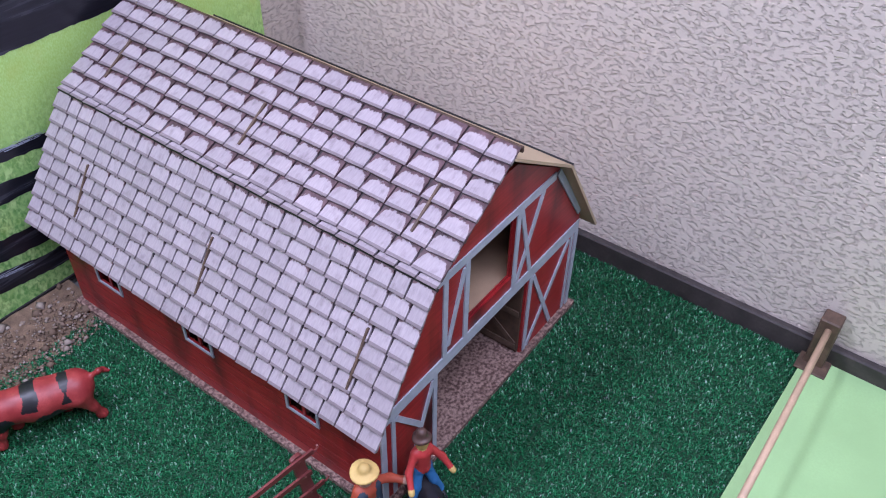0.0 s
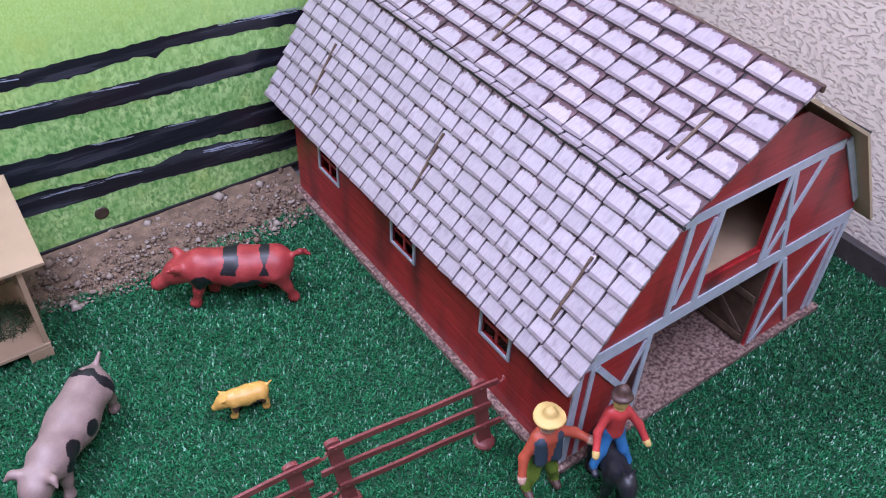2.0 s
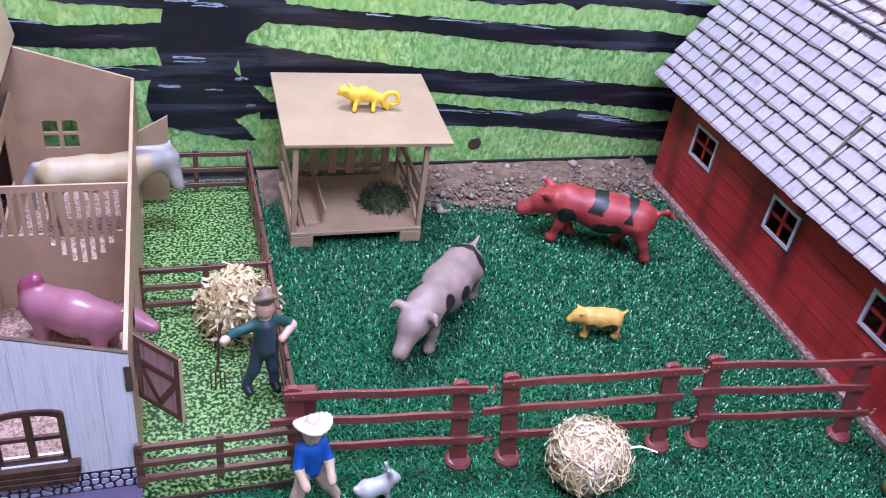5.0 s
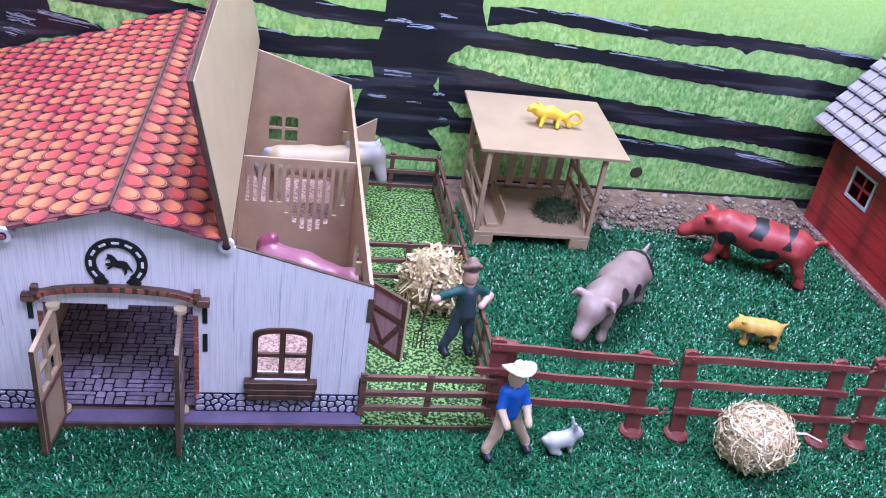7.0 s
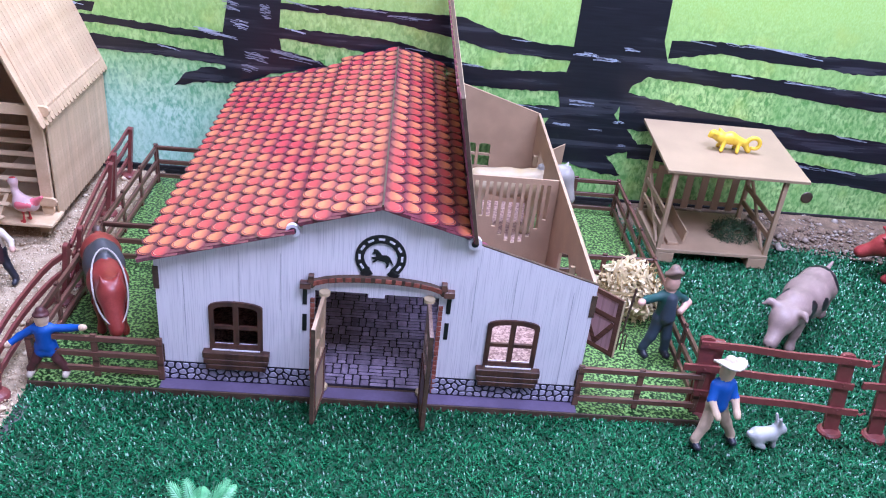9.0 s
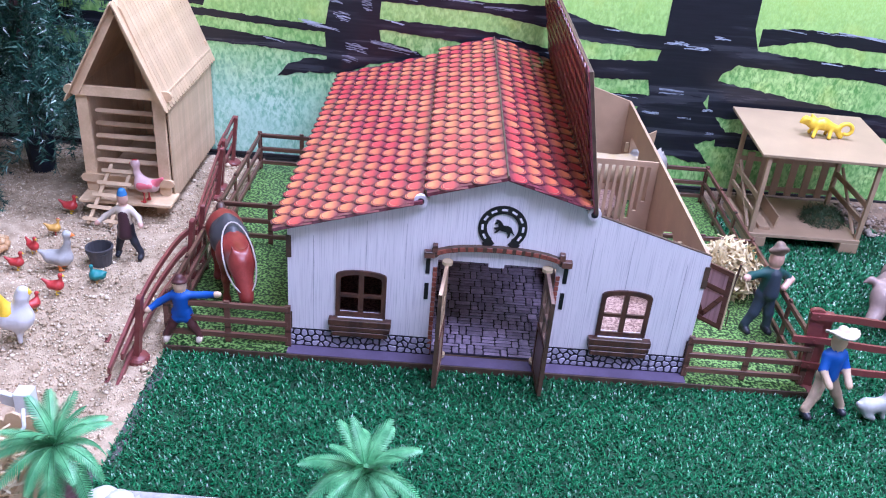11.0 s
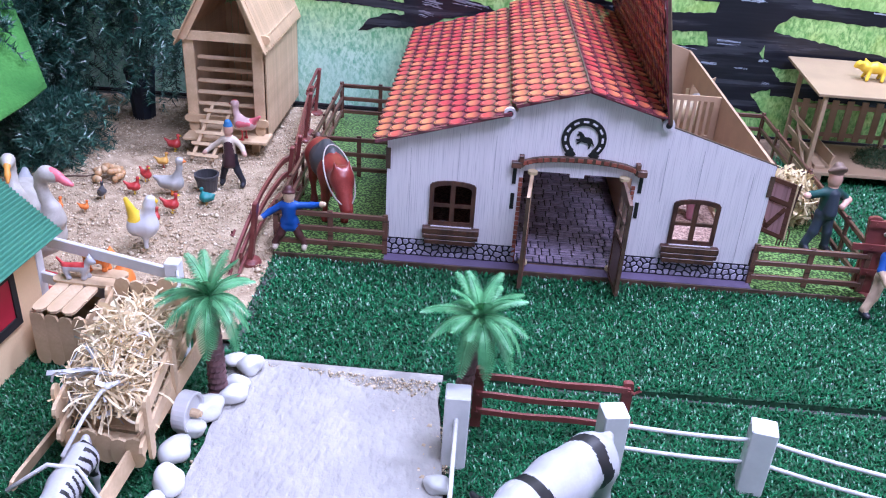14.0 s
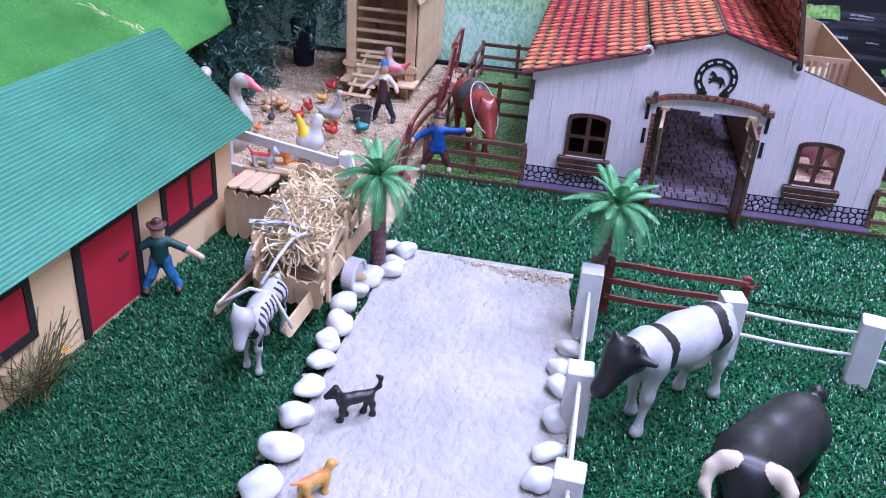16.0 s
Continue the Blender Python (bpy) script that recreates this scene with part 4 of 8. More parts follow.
def barn():
    rng = random.Random(11)
    t = thing("red_barn", "red wooden toy barn with a pale shingled gambrel roof", "barn", (1.046, -0.134, 0), 0.3)
    wide, deep, th = 0.480, 0.640, 0.004
    eave, knee, ridge = (-0.024, 0.170), (0.090, 0.346), (0.240, 0.442)
    part("base_plate", block(-0.010, wide + 0.010, -0.010, deep + 0.008, -0.004, 0.006, 0.0008), BARN_FLOOR, t, "dirty straw-printed base plate")
    windows = [rect(c - 0.027, c + 0.027, 0.094, 0.140) for c in (0.534, 0.334, 0.132)]
    part("side_wall", cut(rect(0, deep, 0.006, 0.205), windows, "yz", 0, th), RED_SIDE, t, "red boarded long wall")
    part("side_wall", cut(rect(0, deep, 0.006, 0.205), [], "yz", wide - th, wide), RED_SIDE, t, "red boarded long wall")
    gable = [(th, 0.006), (wide - th, 0.006), (wide - th, 0.203), (0.393, 0.331), (0.278, 0.403), (0.202, 0.403), (0.087, 0.331), (th, 0.203)]
    part("back_wall", cut(gable, [], "xz", deep - th, deep), RED_FRONT, t, "red boarded gable")
    hay = rect(0.183, 0.287, 0.206, 0.318)
    front = [(th, 0.006), (0.118, 0.006), (0.118, 0.186), (0.336, 0.186), (0.336, 0.006), (wide - th, 0.006), (wide - th, 0.203), (0.393, 0.331), (0.278, 0.403), (0.202, 0.403), (0.087, 0.331), (th, 0.203)]
    part("gable_wall", cut(front, [hay], "xz", 0, th), RED_FRONT, t, "red boarded gable with hay door and open gateway")
    battens = [((0.002, 0.176), (0.478, 0.176), 0.020), ((0.100, 0.325), (0.382, 0.325), 0.013), ((0.131, 0.186), (0.131, 0.319), 0.009), ((0.176, 0.186), (0.176, 0.319), 0.009),
               ((0.138, 0.200), (0.170, 0.312), 0.007), ((0.292, 0.186), (0.292, 0.319), 0.009), ((0.335, 0.186), (0.298, 0.319), 0.008), ((0.300, 0.190), (0.352, 0.319), 0.008),
               ((0.389, 0.327), (0.474, 0.204), 0.011), ((0.474, 0.166), (0.474, 0.008), 0.009), ((0.461, 0.166), (0.461, 0.008), 0.006), ((0.344, 0.166), (0.344, 0.008), 0.008),
               ((0.350, 0.012), (0.452, 0.162), 0.008), ((0.350, 0.162), (0.420, 0.012), 0.008), ((0.006, 0.166), (0.006, 0.008), 0.010), ((0.026, 0.166), (0.026, 0.008), 0.007),
               ((0.112, 0.166), (0.112, 0.008), 0.008), ((0.108, 0.160), (0.060, 0.030), 0.007), ((0.032, 0.162), (0.082, 0.096), 0.008)]
    for n, (p, q, w) in enumerate(battens):
        part("batten", strip(bmesh.new(), p, q, w, -0.0022 - 0.00012 * (n % 5), -0.0002), TRIM, t)
    for k in range(6):
        z = 0.026 + 0.0245 * k
        cuts = [0.002] + [e for w in sorted(windows) for e in (w[0][0] - 0.004, w[1][0] + 0.004)] + [deep - 0.002] if 0.096 < z < 0.152 else [0.002, deep - 0.002]
        for a, b in zip(cuts[::2], cuts[1::2]):
            part("board_joint", block(-0.0003, 0.0002, a, b, z - 0.0004, z + 0.0004), JOINT_RED, t)
    for w in windows:
        (y0, z0), (y1, z1) = w[0], w[2]
        fr = part("window_frame", plate(bmesh.new(), rect(y0 - 0.003, y1 + 0.003, z0 - 0.003, z1 + 0.003), [rect(y0 + 0.0015, y1 - 0.0015, z0 + 0.0015, z1 - 0.0015)], "yz", -0.0024, -0.0002), TRIM, t, "pale window frame")
        bm = box(bmesh.new(), 0.001, 0.003, (y0 + y1) / 2 - 0.0025, (y0 + y1) / 2 + 0.0025, z0, z1)
        box(bm, 0.0012, 0.0028, y0, y1, (z0 + z1) / 2 - 0.0025, (z0 + z1) / 2 + 0.0025)
        part("glazing_bar", bm, RED_SIDE, fr)
    # gateway leaf folded inwards, and the stall rails behind it
    door = part("door", block(0.332, 0.337, 0.004, 0.090, 0.008, 0.182, 0.0006), MDF_EDGE, t, "dark brown door leaf folded inwards")
    for z in (0.014, 0.086, 0.166):
        part("door_rail", block(0.3296, 0.3319, 0.006, 0.088, z, z + 0.011, 0.0004), STICK_BROWN, door)
    part("door_brace", strip(bmesh.new(), (0.010, 0.026), (0.084, 0.084), 0.009, 0.3300, 0.3319, "yz"), STICK_BROWN, door)
    part("door_brace", strip(bmesh.new(), (0.010, 0.164), (0.084, 0.100), 0.009, 0.3302, 0.3319, "yz"), STICK_BROWN, door)
    for z in (0.040, 0.075, 0.110):
        part("stall_rail", block(0.250, 0.330, 0.200, 0.204, z, z + 0.010), MDF_EDGE, t)
    part("hay_floor", block(0.005, 0.475, 0.008, 0.628, 0.186, 0.190), MDF, t, "tan plywood hay floor")
    part("hay_door_frame", plate(bmesh.new(), rect(0.180, 0.290, 0.203, 0.321), [rect(0.1855, 0.2845, 0.2085, 0.3155)], "xz", 0.0041, 0.0065), RED_FRONT, t)

    # roof
    y0, y1 = -0.020, 0.676
    long = y1 - y0
    tops = {}
    over = (0.2515, 0.4494)
    for key, (a, b) in {"low": (eave, knee), "high": (knee, ridge)}.items():
        run = math.hypot(b[0] - a[0], b[1] - a[1])
        m = slope_frame(*a, *b, y1)
        near_run = math.hypot(over[0] - knee[0], over[1] - knee[1]) if key == "high" else run
        tops[key] = (part("roof_panel", block(0, long - 0.004, 0, near_run, -0.004, 0.0), SHINGLE_BASE, t, "roof panel with pale wooden shingles", m=m), near_run)
        mirror = slope_frame(wide - a[0], a[1], wide - b[0], b[1], y0)
        part("roof_panel", block(0, long, 0, run, -0.004, 0.0), MDF_PALE, t, "plain tan roof panel", m=mirror)
    sizes = {"low": (0.024, 0.027, 0.029, 0.031, 0.034), "high": (0.031, 0.034, 0.037, 0.039, 0.043)}
    for key, rows in (("low", 9), ("high", 7)):
        panel, run = tops[key]
        widths = [w for w in sizes[key] for _ in range(3)]
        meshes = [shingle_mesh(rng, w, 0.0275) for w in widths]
        pitch = (run - (0.010 if key == "high" else 0.002)) / rows
        for r in range(rows):
            row, x = [], rng.uniform(0.008, 0.024)
            while x < long:
                row.append(rng.randrange(len(meshes)))
                x += widths[row[-1]]
            stretch = long / sum(widths[k] for k in row)
            x = 0.0
            for k in row:
                w = widths[k] * stretch
                share("shingle", meshes[k], panel, pose(x + w / 2, r * pitch + (0.010 if key == "high" else 0.0), 0.0002 + 0.00012 * rng.random(), rng.uniform(-0.6, 0.6), 0, rng.uniform(-0.8, 0.8)) @ Matrix.Diagonal((stretch, 1, 1, 1)))
                x += w
        # narrow course along the bend, and slot tabs
        if key == "high":
            course = [shingle_mesh(rng, long / 23, 0.011) for _ in range(3)]
            for k in range(23):
                share("bend_shingle", course[k % 3], panel, pose((k + 0.5) * long / 23, 0.0002, 0.0008))
        for at in ((0.105, 0.150) if key == "low" else (0.070, 0.110), (0.365, 0.150) if key == "low" else (0.345, 0.110), (0.630, 0.150) if key == "low" else (0.630, 0.110)):
            u = at[0]
            v0, v1 = (0.050, 0.132) if key == "low" else (0.046, 0.112)
            part("slot_tab", block(u - 0.0016, u + 0.0016, v0, v1, 0.0006, 0.0068, 0.0005), STICK_BROWN, panel, "brown plywood tab")
    part("ridge_edge", block(over[0] - 0.0010, over[0] + 0.0030, y0, y1, over[1] - 0.006, over[1] + 0.0020, 0.0006), MDF_EDGE, t)
    for x in (knee[0], wide - knee[0]):
        part("bend_edge", tube(bmesh.new(), [(x, y0, knee[1] + 0.0005), (x, y1, knee[1] + 0.0005)], 0.0022, 6), IRON_BLACK, t)
    return t


barn()


# ---- the white stable with its red roof and fenced yards ----
def tongue(width, length, sides=7):
    """A tile outline with a rounded lower end at v = 0."""
    r = width / 2
    arc = [(r * math.sin(a), r - r * math.cos(a)) for a in (-math.pi / 2 + math.pi * k / sides for k in range(sides + 1))]
    return [(x, y * 1.25) for x, y in arc] + [(r, length), (-r, length)]


def tile_mesh(core, length=0.0300):
    """A fish-scale tile with printed outlines, tilted so that each course lies on the one below."""
    bm = bmesh.new()
    reach = 0.0196
    for n, (w, drop, z) in enumerate(((0.0242, -0.0022, 0.0011), (0.0230, 0.0, 0.0013), (0.0214, 0.0011, 0.0015), (0.0202, 0.0021, 0.0017), (0.0192, 0.0028, 0.0019))):
        shape = tongue(w, length - drop) if n == 0 else tongue(w, reach - drop)[:-2] + [(w * 0.44, (reach - drop) * 0.70), (w * 0.22, reach - drop), (-w * 0.22, reach - drop), (-w * 0.44, (reach - drop) * 0.70)]
        vs = [bm.verts.new((x, y + drop, z - 0.0026 * min(1, (y + drop) / 0.0300))) for x, y in shape]
        f = bm.faces.new(vs)
        f.material_index = (0, 2, 0, 1, 2)[n]
        if n == 0:
            low = [bm.verts.new((v.co.x, v.co.y, -0.0012)) for v in vs]
            for k in range(len(vs)):
                bm.faces.new((low[k], low[(k + 1) % len(vs)], vs[(k + 1) % len(vs)], vs[k])).material_index = 0
    return mesh_of("roof_tile", bm, [TILE_DARK, TILE_RIM, core])


def arched(u0, u1, v0, v1, rise, steps=8):
    """A rectangle with a low arched head."""
    mid, half = (u0 + u1) / 2, (u1 - u0) / 2
    head = [(mid + half * math.cos(a), v1 + rise * math.sin(a)) for a in (math.pi * k / steps for k in range(steps + 1))]
    return [(u0, v0), (u1, v0)] + head


def farm_fence(name, p, q, posts, height, label, group, rails=3, crosses=False):
    """A cut-board fence with flat rails between posts."""
    p, q = Vector((*p, 0)), Vector((*q, 0))
    long = (q - p).length
    t = thing(name, label, "fence", (p.x, p.y, 0.004), math.degrees(math.atan2(q.y - p.y, q.x - p.x)), group)
    for k in range(posts):
        x = long * k / (posts - 1)
        part("post", block(x - 0.0035, x + 0.0035, -0.0018, 0.0018, 0.0, height, 0.0005), BROWN_PRINT, t)
    for k in range(rails):
        z = height * (0.18 + 0.72 * k / (rails - 1))
        part("rail", block(0, long, -0.0024, 0.0022, z - 0.0034, z + 0.0034, 0.0005), BROWN_PRINT, t)
    return t


def stable_window(t, x0, x1, z0, z1):
    fr = part("window", plate(bmesh.new(), arched(x0, x1, z0, z1, 0.007), [arched(x0 + 0.0055, x1 - 0.0055, z0 + 0.0055, z1 - 0.0045, 0.006)], "xz", -0.0028, -0.0002), BURNT_WOOD, t, "dark brown arched window frame")
    mid = (x0 + x1) / 2
    part("mullion", block(mid - 0.003, mid + 0.003, -0.0018, 0.002, z0 + 0.002, z1 + 0.004), BURNT_WOOD, fr)
    part("transom", block(x0 + 0.003, x1 - 0.003, -0.0014, 0.0018, (z0 + z1) / 2 - 0.0022, (z0 + z1) / 2 + 0.0022), BURNT_WOOD, fr)
    for z, extra, tall in ((z0 - 0.0245, 0.004, 0.0066), (z0 - 0.0168, 0.0065, 0.0062), (z0 - 0.0096, 0.0075, 0.0080)):
        part("planter_slat", block(x0 - extra, x1 + extra, -0.010, -0.0004, z, z + tall, 0.0006), BURNT_WOOD, fr)
    part("planter_floor", block(x0 + 0.001, x1 - 0.001, -0.0092, -0.0006, z0 - 0.0244, z0 - 0.0014), MDF_EDGE, fr)
    part("sill", block(x0 + 0.003, x1 - 0.003, -0.0050, -0.0030, z0 - 0.0012, z0 - 0.0004), WHITE_WOOD, fr)


def stable():
    rng = random.Random(21)
    t = thing("white_stable", "white plank-printed toy stable with red tile roof, one roof flap raised", "stable")
    wide, deep = 0.240, 0.530
    board = part("base_board", block(-0.386, 0.389, -0.020, 0.540, -0.010, 0.0035, 0.0005), MDF_EDGE, t, "thin dark-edged base board")
    part("yard_print", block(-0.384, -wide, -0.0185, 0.538, 0.0035, 0.0042), YARD_PRINT, t, "board printed with bright clover lawn")
    part("yard_print", block(wide, 0.387, -0.0185, 0.538, 0.0035, 0.0042), YARD_PRINT, t, "board printed with bright clover lawn")
    part("plinth_print", block(-wide, wide, -0.0185, -0.0002, 0.0035, 0.0042), PURPLE, t, "plain purple printed strip")
    part("aisle_floor", block(-0.094, 0.090, 0.004, deep, 0.0035, 0.0044), JOINT, t)
    part("stall_floor", block(0.0902, wide - 0.004, 0.004, deep, 0.0035, 0.0044), STRAW_FLOOR, t, "straw-printed stall floor")
    part("stall_floor", block(-wide + 0.004, -0.0942, 0.004, deep, 0.0035, 0.0044), STRAW_FLOOR, t, "straw-printed stall floor")

    # front wall, cut from one board
    window_l, window_r = arched(-0.181, -0.128, 0.056, 0.105, 0.006), arched(0.128, 0.181, 0.056, 0.105, 0.006)
    outline = [(-wide, 0.004), (-0.068, 0.004), (-0.068, 0.137), (-0.010, 0.137), (-0.010, 0.132), (0.008, 0.132), (0.008, 0.137)]
    outline += [(0.068, 0.137), (0.068, 0.004), (wide, 0.004), (wide, 0.167), (0.105, 0.207), (0.090, 0.213), (0.090, 0.219), (0, 0.245), (-0.082, 0.220), (-0.082, 0.213), (-0.098, 0.207), (-wide, 0.167)]
    part("front_wall", cut(outline, [window_l, window_r], "xz", 0, 0.004), WHITE_WOOD, t, "white wall printed with wood grain")
    part("wall_edge", strip(bmesh.new(), (0.107, 0.2072), (0.240, 0.1677), 0.0012, 0.0001, 0.0039), MDF_EDGE, t, "burnt brown cut edge")
    for x in (-0.150, 0.150, -0.105, 0.215, -0.210, 0.106):
        part("plank_joint", block(x - 0.0003, x + 0.0003, -0.0004, 0.0, 0.028 if abs(x) > 0.19 else 0.108, 0.156 if abs(x) > 0.19 else 0.18), PLANK_GAP, t)
    for side in (-1, 1):
        for z in (0.024, 0.126):
            x = side * (wide - 0.0015)
            part("corner_tab", block(x - 0.003, x + 0.003, -0.0012, 0.004, z, z + 0.028), MDF_EDGE, t)
        for z in (0.083, 0.118):
            part("slot", block(side * 0.079 - 0.0024, side * 0.079 + 0.0024, -0.0008, 0.001, z, z + 0.022), IRON_BLACK, t)
    part("stone_course", block(-wide, -0.0682, -0.0010, -0.0001, 0.0042, 0.029), JOINT, t)
    part("stone_course", block(0.0682, wide, -0.0010, -0.0001, 0.0042, 0.029), JOINT, t)
    for u0, u1 in ((-wide, -0.0682), (0.0682, wide)):
        for poly in crazy_stones(u0, u1, 0.0046, 0.0286, 0.0086, 0.0019, rng):
            part("stone", pillow(poly, "xz", -0.0010, -0.0018), STONE_PRINT, t)
    stable_window(t, -0.184, -0.125, 0.0525, 0.1085)
    stable_window(t, 0.125, 0.184, 0.0525, 0.1085)

    # brick arch over the gateway
    lintel = part("lintel", plate(bmesh.new(), [(-0.076, 0.137), (-0.070, 0.137)] + [(0.070 * math.sin(a), 0.1375 + 0.011 * math.cos(a)) for a in (-math.pi / 2 + math.pi * k / 10 for k in range(1, 10))] + [(0.070, 0.137), (0.076, 0.137), (0.076, 0.1455)] +
                  [(0.070 * math.sin(a), 0.1435 + 0.0115 * math.cos(a)) for a in (math.pi / 2 - math.pi * k / 10 for k in range(1, 10))] + [(-0.076, 0.1455)], [], "xz", -0.006, -0.0002), MDF_EDGE, t, "brick-printed arch", m=pose(0, 0, 0.006))
    for k in range(17):
        a = -1.35 + 2.7 * (k + 0.5) / 17
        x, z = 0.070 * math.sin(a), 0.1404 + 0.0115 * math.cos(a)
        part("brick", box(bmesh.new(), -0.0033, 0.0033, -0.0068, -0.006, -0.0028, 0.0028, 0.0004, pose(x, 0, z, 0, math.degrees(a) * 0.16, 0)), BRICK_PRINT, lintel)
    for side in (-1, 1):
        part("lintel_end", block(side * 0.078 - 0.006, side * 0.078 + 0.006, -0.008, -0.0002, 0.142, 0.150, 0.0006), BROWN_PRINT, t)
        part("lintel_peg", block(side * 0.072 - 0.003, side * 0.072 + 0.003, -0.008, -0.0002, 0.150, 0.159, 0.0006), BROWN_PRINT, t)
        for k in range(18):
            z = 0.006 + k * 0.0068
            part("jamb_brick", block(side * 0.0705 - 0.0024, side * 0.0705 + 0.0024, -0.0016, -0.0002, z, z + 0.0058, 0.0003), BRICK_PRINT, t)
    # door leaves, both swung outwards
    for side in (-1, 1):
        leaf = cut([(0, 0), (0.056, 0), (0.056, 0.126), (0, 0.136)], [rect(0.008, 0.026, 0.070, 0.092), rect(0.030, 0.048, 0.070, 0.092), rect(0.008, 0.026, 0.096, 0.118), rect(0.030, 0.048, 0.096, 0.118)], "xz", -0.002, 0.002)
        m = pose(side * 0.057, -0.006, 0.002, 0, 0, -96 if side < 0 else -87)
        door = part("door", leaf, DOOR_BROWN if side > 0 else MDF, t, "brown door leaf with four panes, swung open", m=m)
        part("door_edge", block(0.0561, 0.0568, -0.0022, 0.0022, 0.0, 0.126), MDF_EDGE, door, "burnt cut edge")
        part("door_trim", cut(rect(0.002, 0.054, 0.002, 0.066), [rect(0.007, 0.049, 0.007, 0.061)], "xz", 0.002, 0.0032) if side < 0 else cut(rect(0.002, 0.054, 0.002, 0.066), [rect(0.007, 0.049, 0.007, 0.061)], "xz", -0.0032, -0.002), BROWN_PRINT, door)
        for z in (0.006, 0.134):
            part("hinge_ring", lathe(bmesh.new(), [(0.0032, 0), (0.0062, 0), (0.0062, 0.004), (0.0032, 0.004)], 14), MDF_PALE, door, "round plywood hinge", m=pose(0.0, 0, z))

    # horseshoe sign
    shoe = []
    for k in range(25):
        a = math.radians(-52 + 284 * k / 24)
        shoe.append((0.0275 * math.cos(a), 0.0275 * math.sin(a)))
    inner = [(0.0178 * x / 0.0275, 0.0178 * z / 0.0275) for x, z in shoe]
    sign = part("horseshoe_sign", cut([(0.001 + x, 0.184 + z) for x, z in shoe + inner[::-1]], [], "xz", -0.0016, -0.0001), IRON_BLACK, t, "black horseshoe sign")
    for side in (-1, 1):
        part("heel", box(bmesh.new(), -0.0058, 0.0058, -0.0018, -0.0001, -0.0045, 0.0045, 0.0006, pose(0.001 + side * 0.0145, 0, 0.1635, 0, side * 38, 0)), IRON_BLACK, sign)
    for k in range(9):
        a = math.radians(-30 + 240 * k / 8)
        part("nail_slot", box(bmesh.new(), -0.0034, 0.0034, -0.0021, -0.0016, -0.0013, 0.0013, 0.0003, pose(0.001 + 0.0227 * math.cos(a), 0, 0.184 + 0.0227 * math.sin(a), 0, 90 - math.degrees(a), 0)), WHITE_WOOD, sign)
    blot = [(-0.0105, 0.0045), (-0.0085, 0.0070), (-0.0090, 0.0100), (-0.0050, 0.0092), (-0.0020, 0.0060), (0.0000, 0.0030), (0.0050, 0.0030), (0.0085, 0.0010), (0.0105, -0.0030), (0.0130, -0.0085), (0.0100, -0.0060), (0.0085, -0.0050),
            (0.0075, -0.0105), (0.0050, -0.0125), (0.0055, -0.0080), (0.0030, -0.0045), (-0.0015, -0.0040), (-0.0040, -0.0030), (-0.0080, -0.0065), (-0.0100, -0.0060), (-0.0065, -0.0025), (-0.0095, -0.0025), (-0.0110, -0.0005), (-0.0060, 0.0005), (-0.0065, 0.0045)]
    part("emblem", cut([(0.002 + x, 0.184 + z) for x, z in blot], [], "xz", -0.0014, -0.0001), IRON_BLACK, sign, "plain dark emblem")

    # other walls
    side = [(0.004, 0.004), (deep, 0.004), (deep, 0.167), (0.004, 0.167)]
    part("side_wall", cut(side, [rect(0.055, 0.115, 0.060, 0.128), [(0.10, 0.010), (0.20, 0.010), (0.20, 0.095), (0.15, 0.120), (0.10, 0.095)], rect(0.404, 0.470, 0.0041, 0.128)], "yz", wide - 0.004, wide), MDF, t, "plain brown board side wall")
    part("side_wall", cut(side, [], "yz", -wide, -wide + 0.004), WHITE_WOOD, t, "white side wall")
    rear = [(-wide, 0.004), (wide, 0.004), (wide, 0.167), (0.092, 0.213), (0, 0.245), (-0.082, 0.213), (-wide, 0.167)]
    pane = [rect(0.121, 0.140, 0.068, 0.087), rect(0.145, 0.164, 0.068, 0.087), arched(0.121, 0.140, 0.091, 0.106, 0.003, 4), arched(0.145, 0.164, 0.091, 0.106, 0.003, 4)]
    part("back_wall", cut(rear, pane, "xz", deep, deep + 0.004), MDF, t, "brown board back wall with a four-pane window")
    part("aisle_wall", cut(rect(0.004, deep, 0.0045, 0.150), [rect(0.04, 0.20, 0.06, 0.130), rect(0.30, 0.46, 0.06, 0.130)], "yz", 0.088, 0.091), MDF, t, "brown board wall along the aisle")
    part("aisle_wall", cut(rect(0.004, deep, 0.0045, 0.150), [], "yz", -0.0965, -0.0935), MDF, t, "brown board wall along the aisle")
    # stall divider: board below, bars above
    y = 0.275
    slots = [rect(0.100 + 0.0100 * k, 0.1055 + 0.0100 * k, 0.103 - (0.040 * math.sin(math.pi * (k - 4) / 8) if k > 4 else 0.0), 0.157) for k in range(13)]
    part("stall_divider", cut(rect(0.0915, wide - 0.0045, 0.0045, 0.165), slots, "xz", y, y + 0.003), MDF, t, "barred brown stall divider")
    for yy, z in ((0.098, 0.116), (0.478, 0.098)):
        part("peg", block(wide - 0.010, wide - 0.0042, yy, yy + 0.004, z, z + 0.016), MDF_PALE, t)
    # half door on the yard side, swung out
    leaf = part("half_door", cut(rect(0, 0.055, 0, 0.079), [rect(0.006, 0.049, 0.006, 0.046), rect(0.006, 0.049, 0.053, 0.073)], "xz", -0.0018, 0.0015),
                BROWN_PRINT, t, "brown half door with crossed braces, swung out", m=pose(wide + 0.002, 0.062, 0.057, 0, 0, -46))
    part("half_door_panel", block(0.003, 0.052, -0.0008, 0.0006, 0.003, 0.076), DOOR_PINK, leaf, "pinkish printed boards")
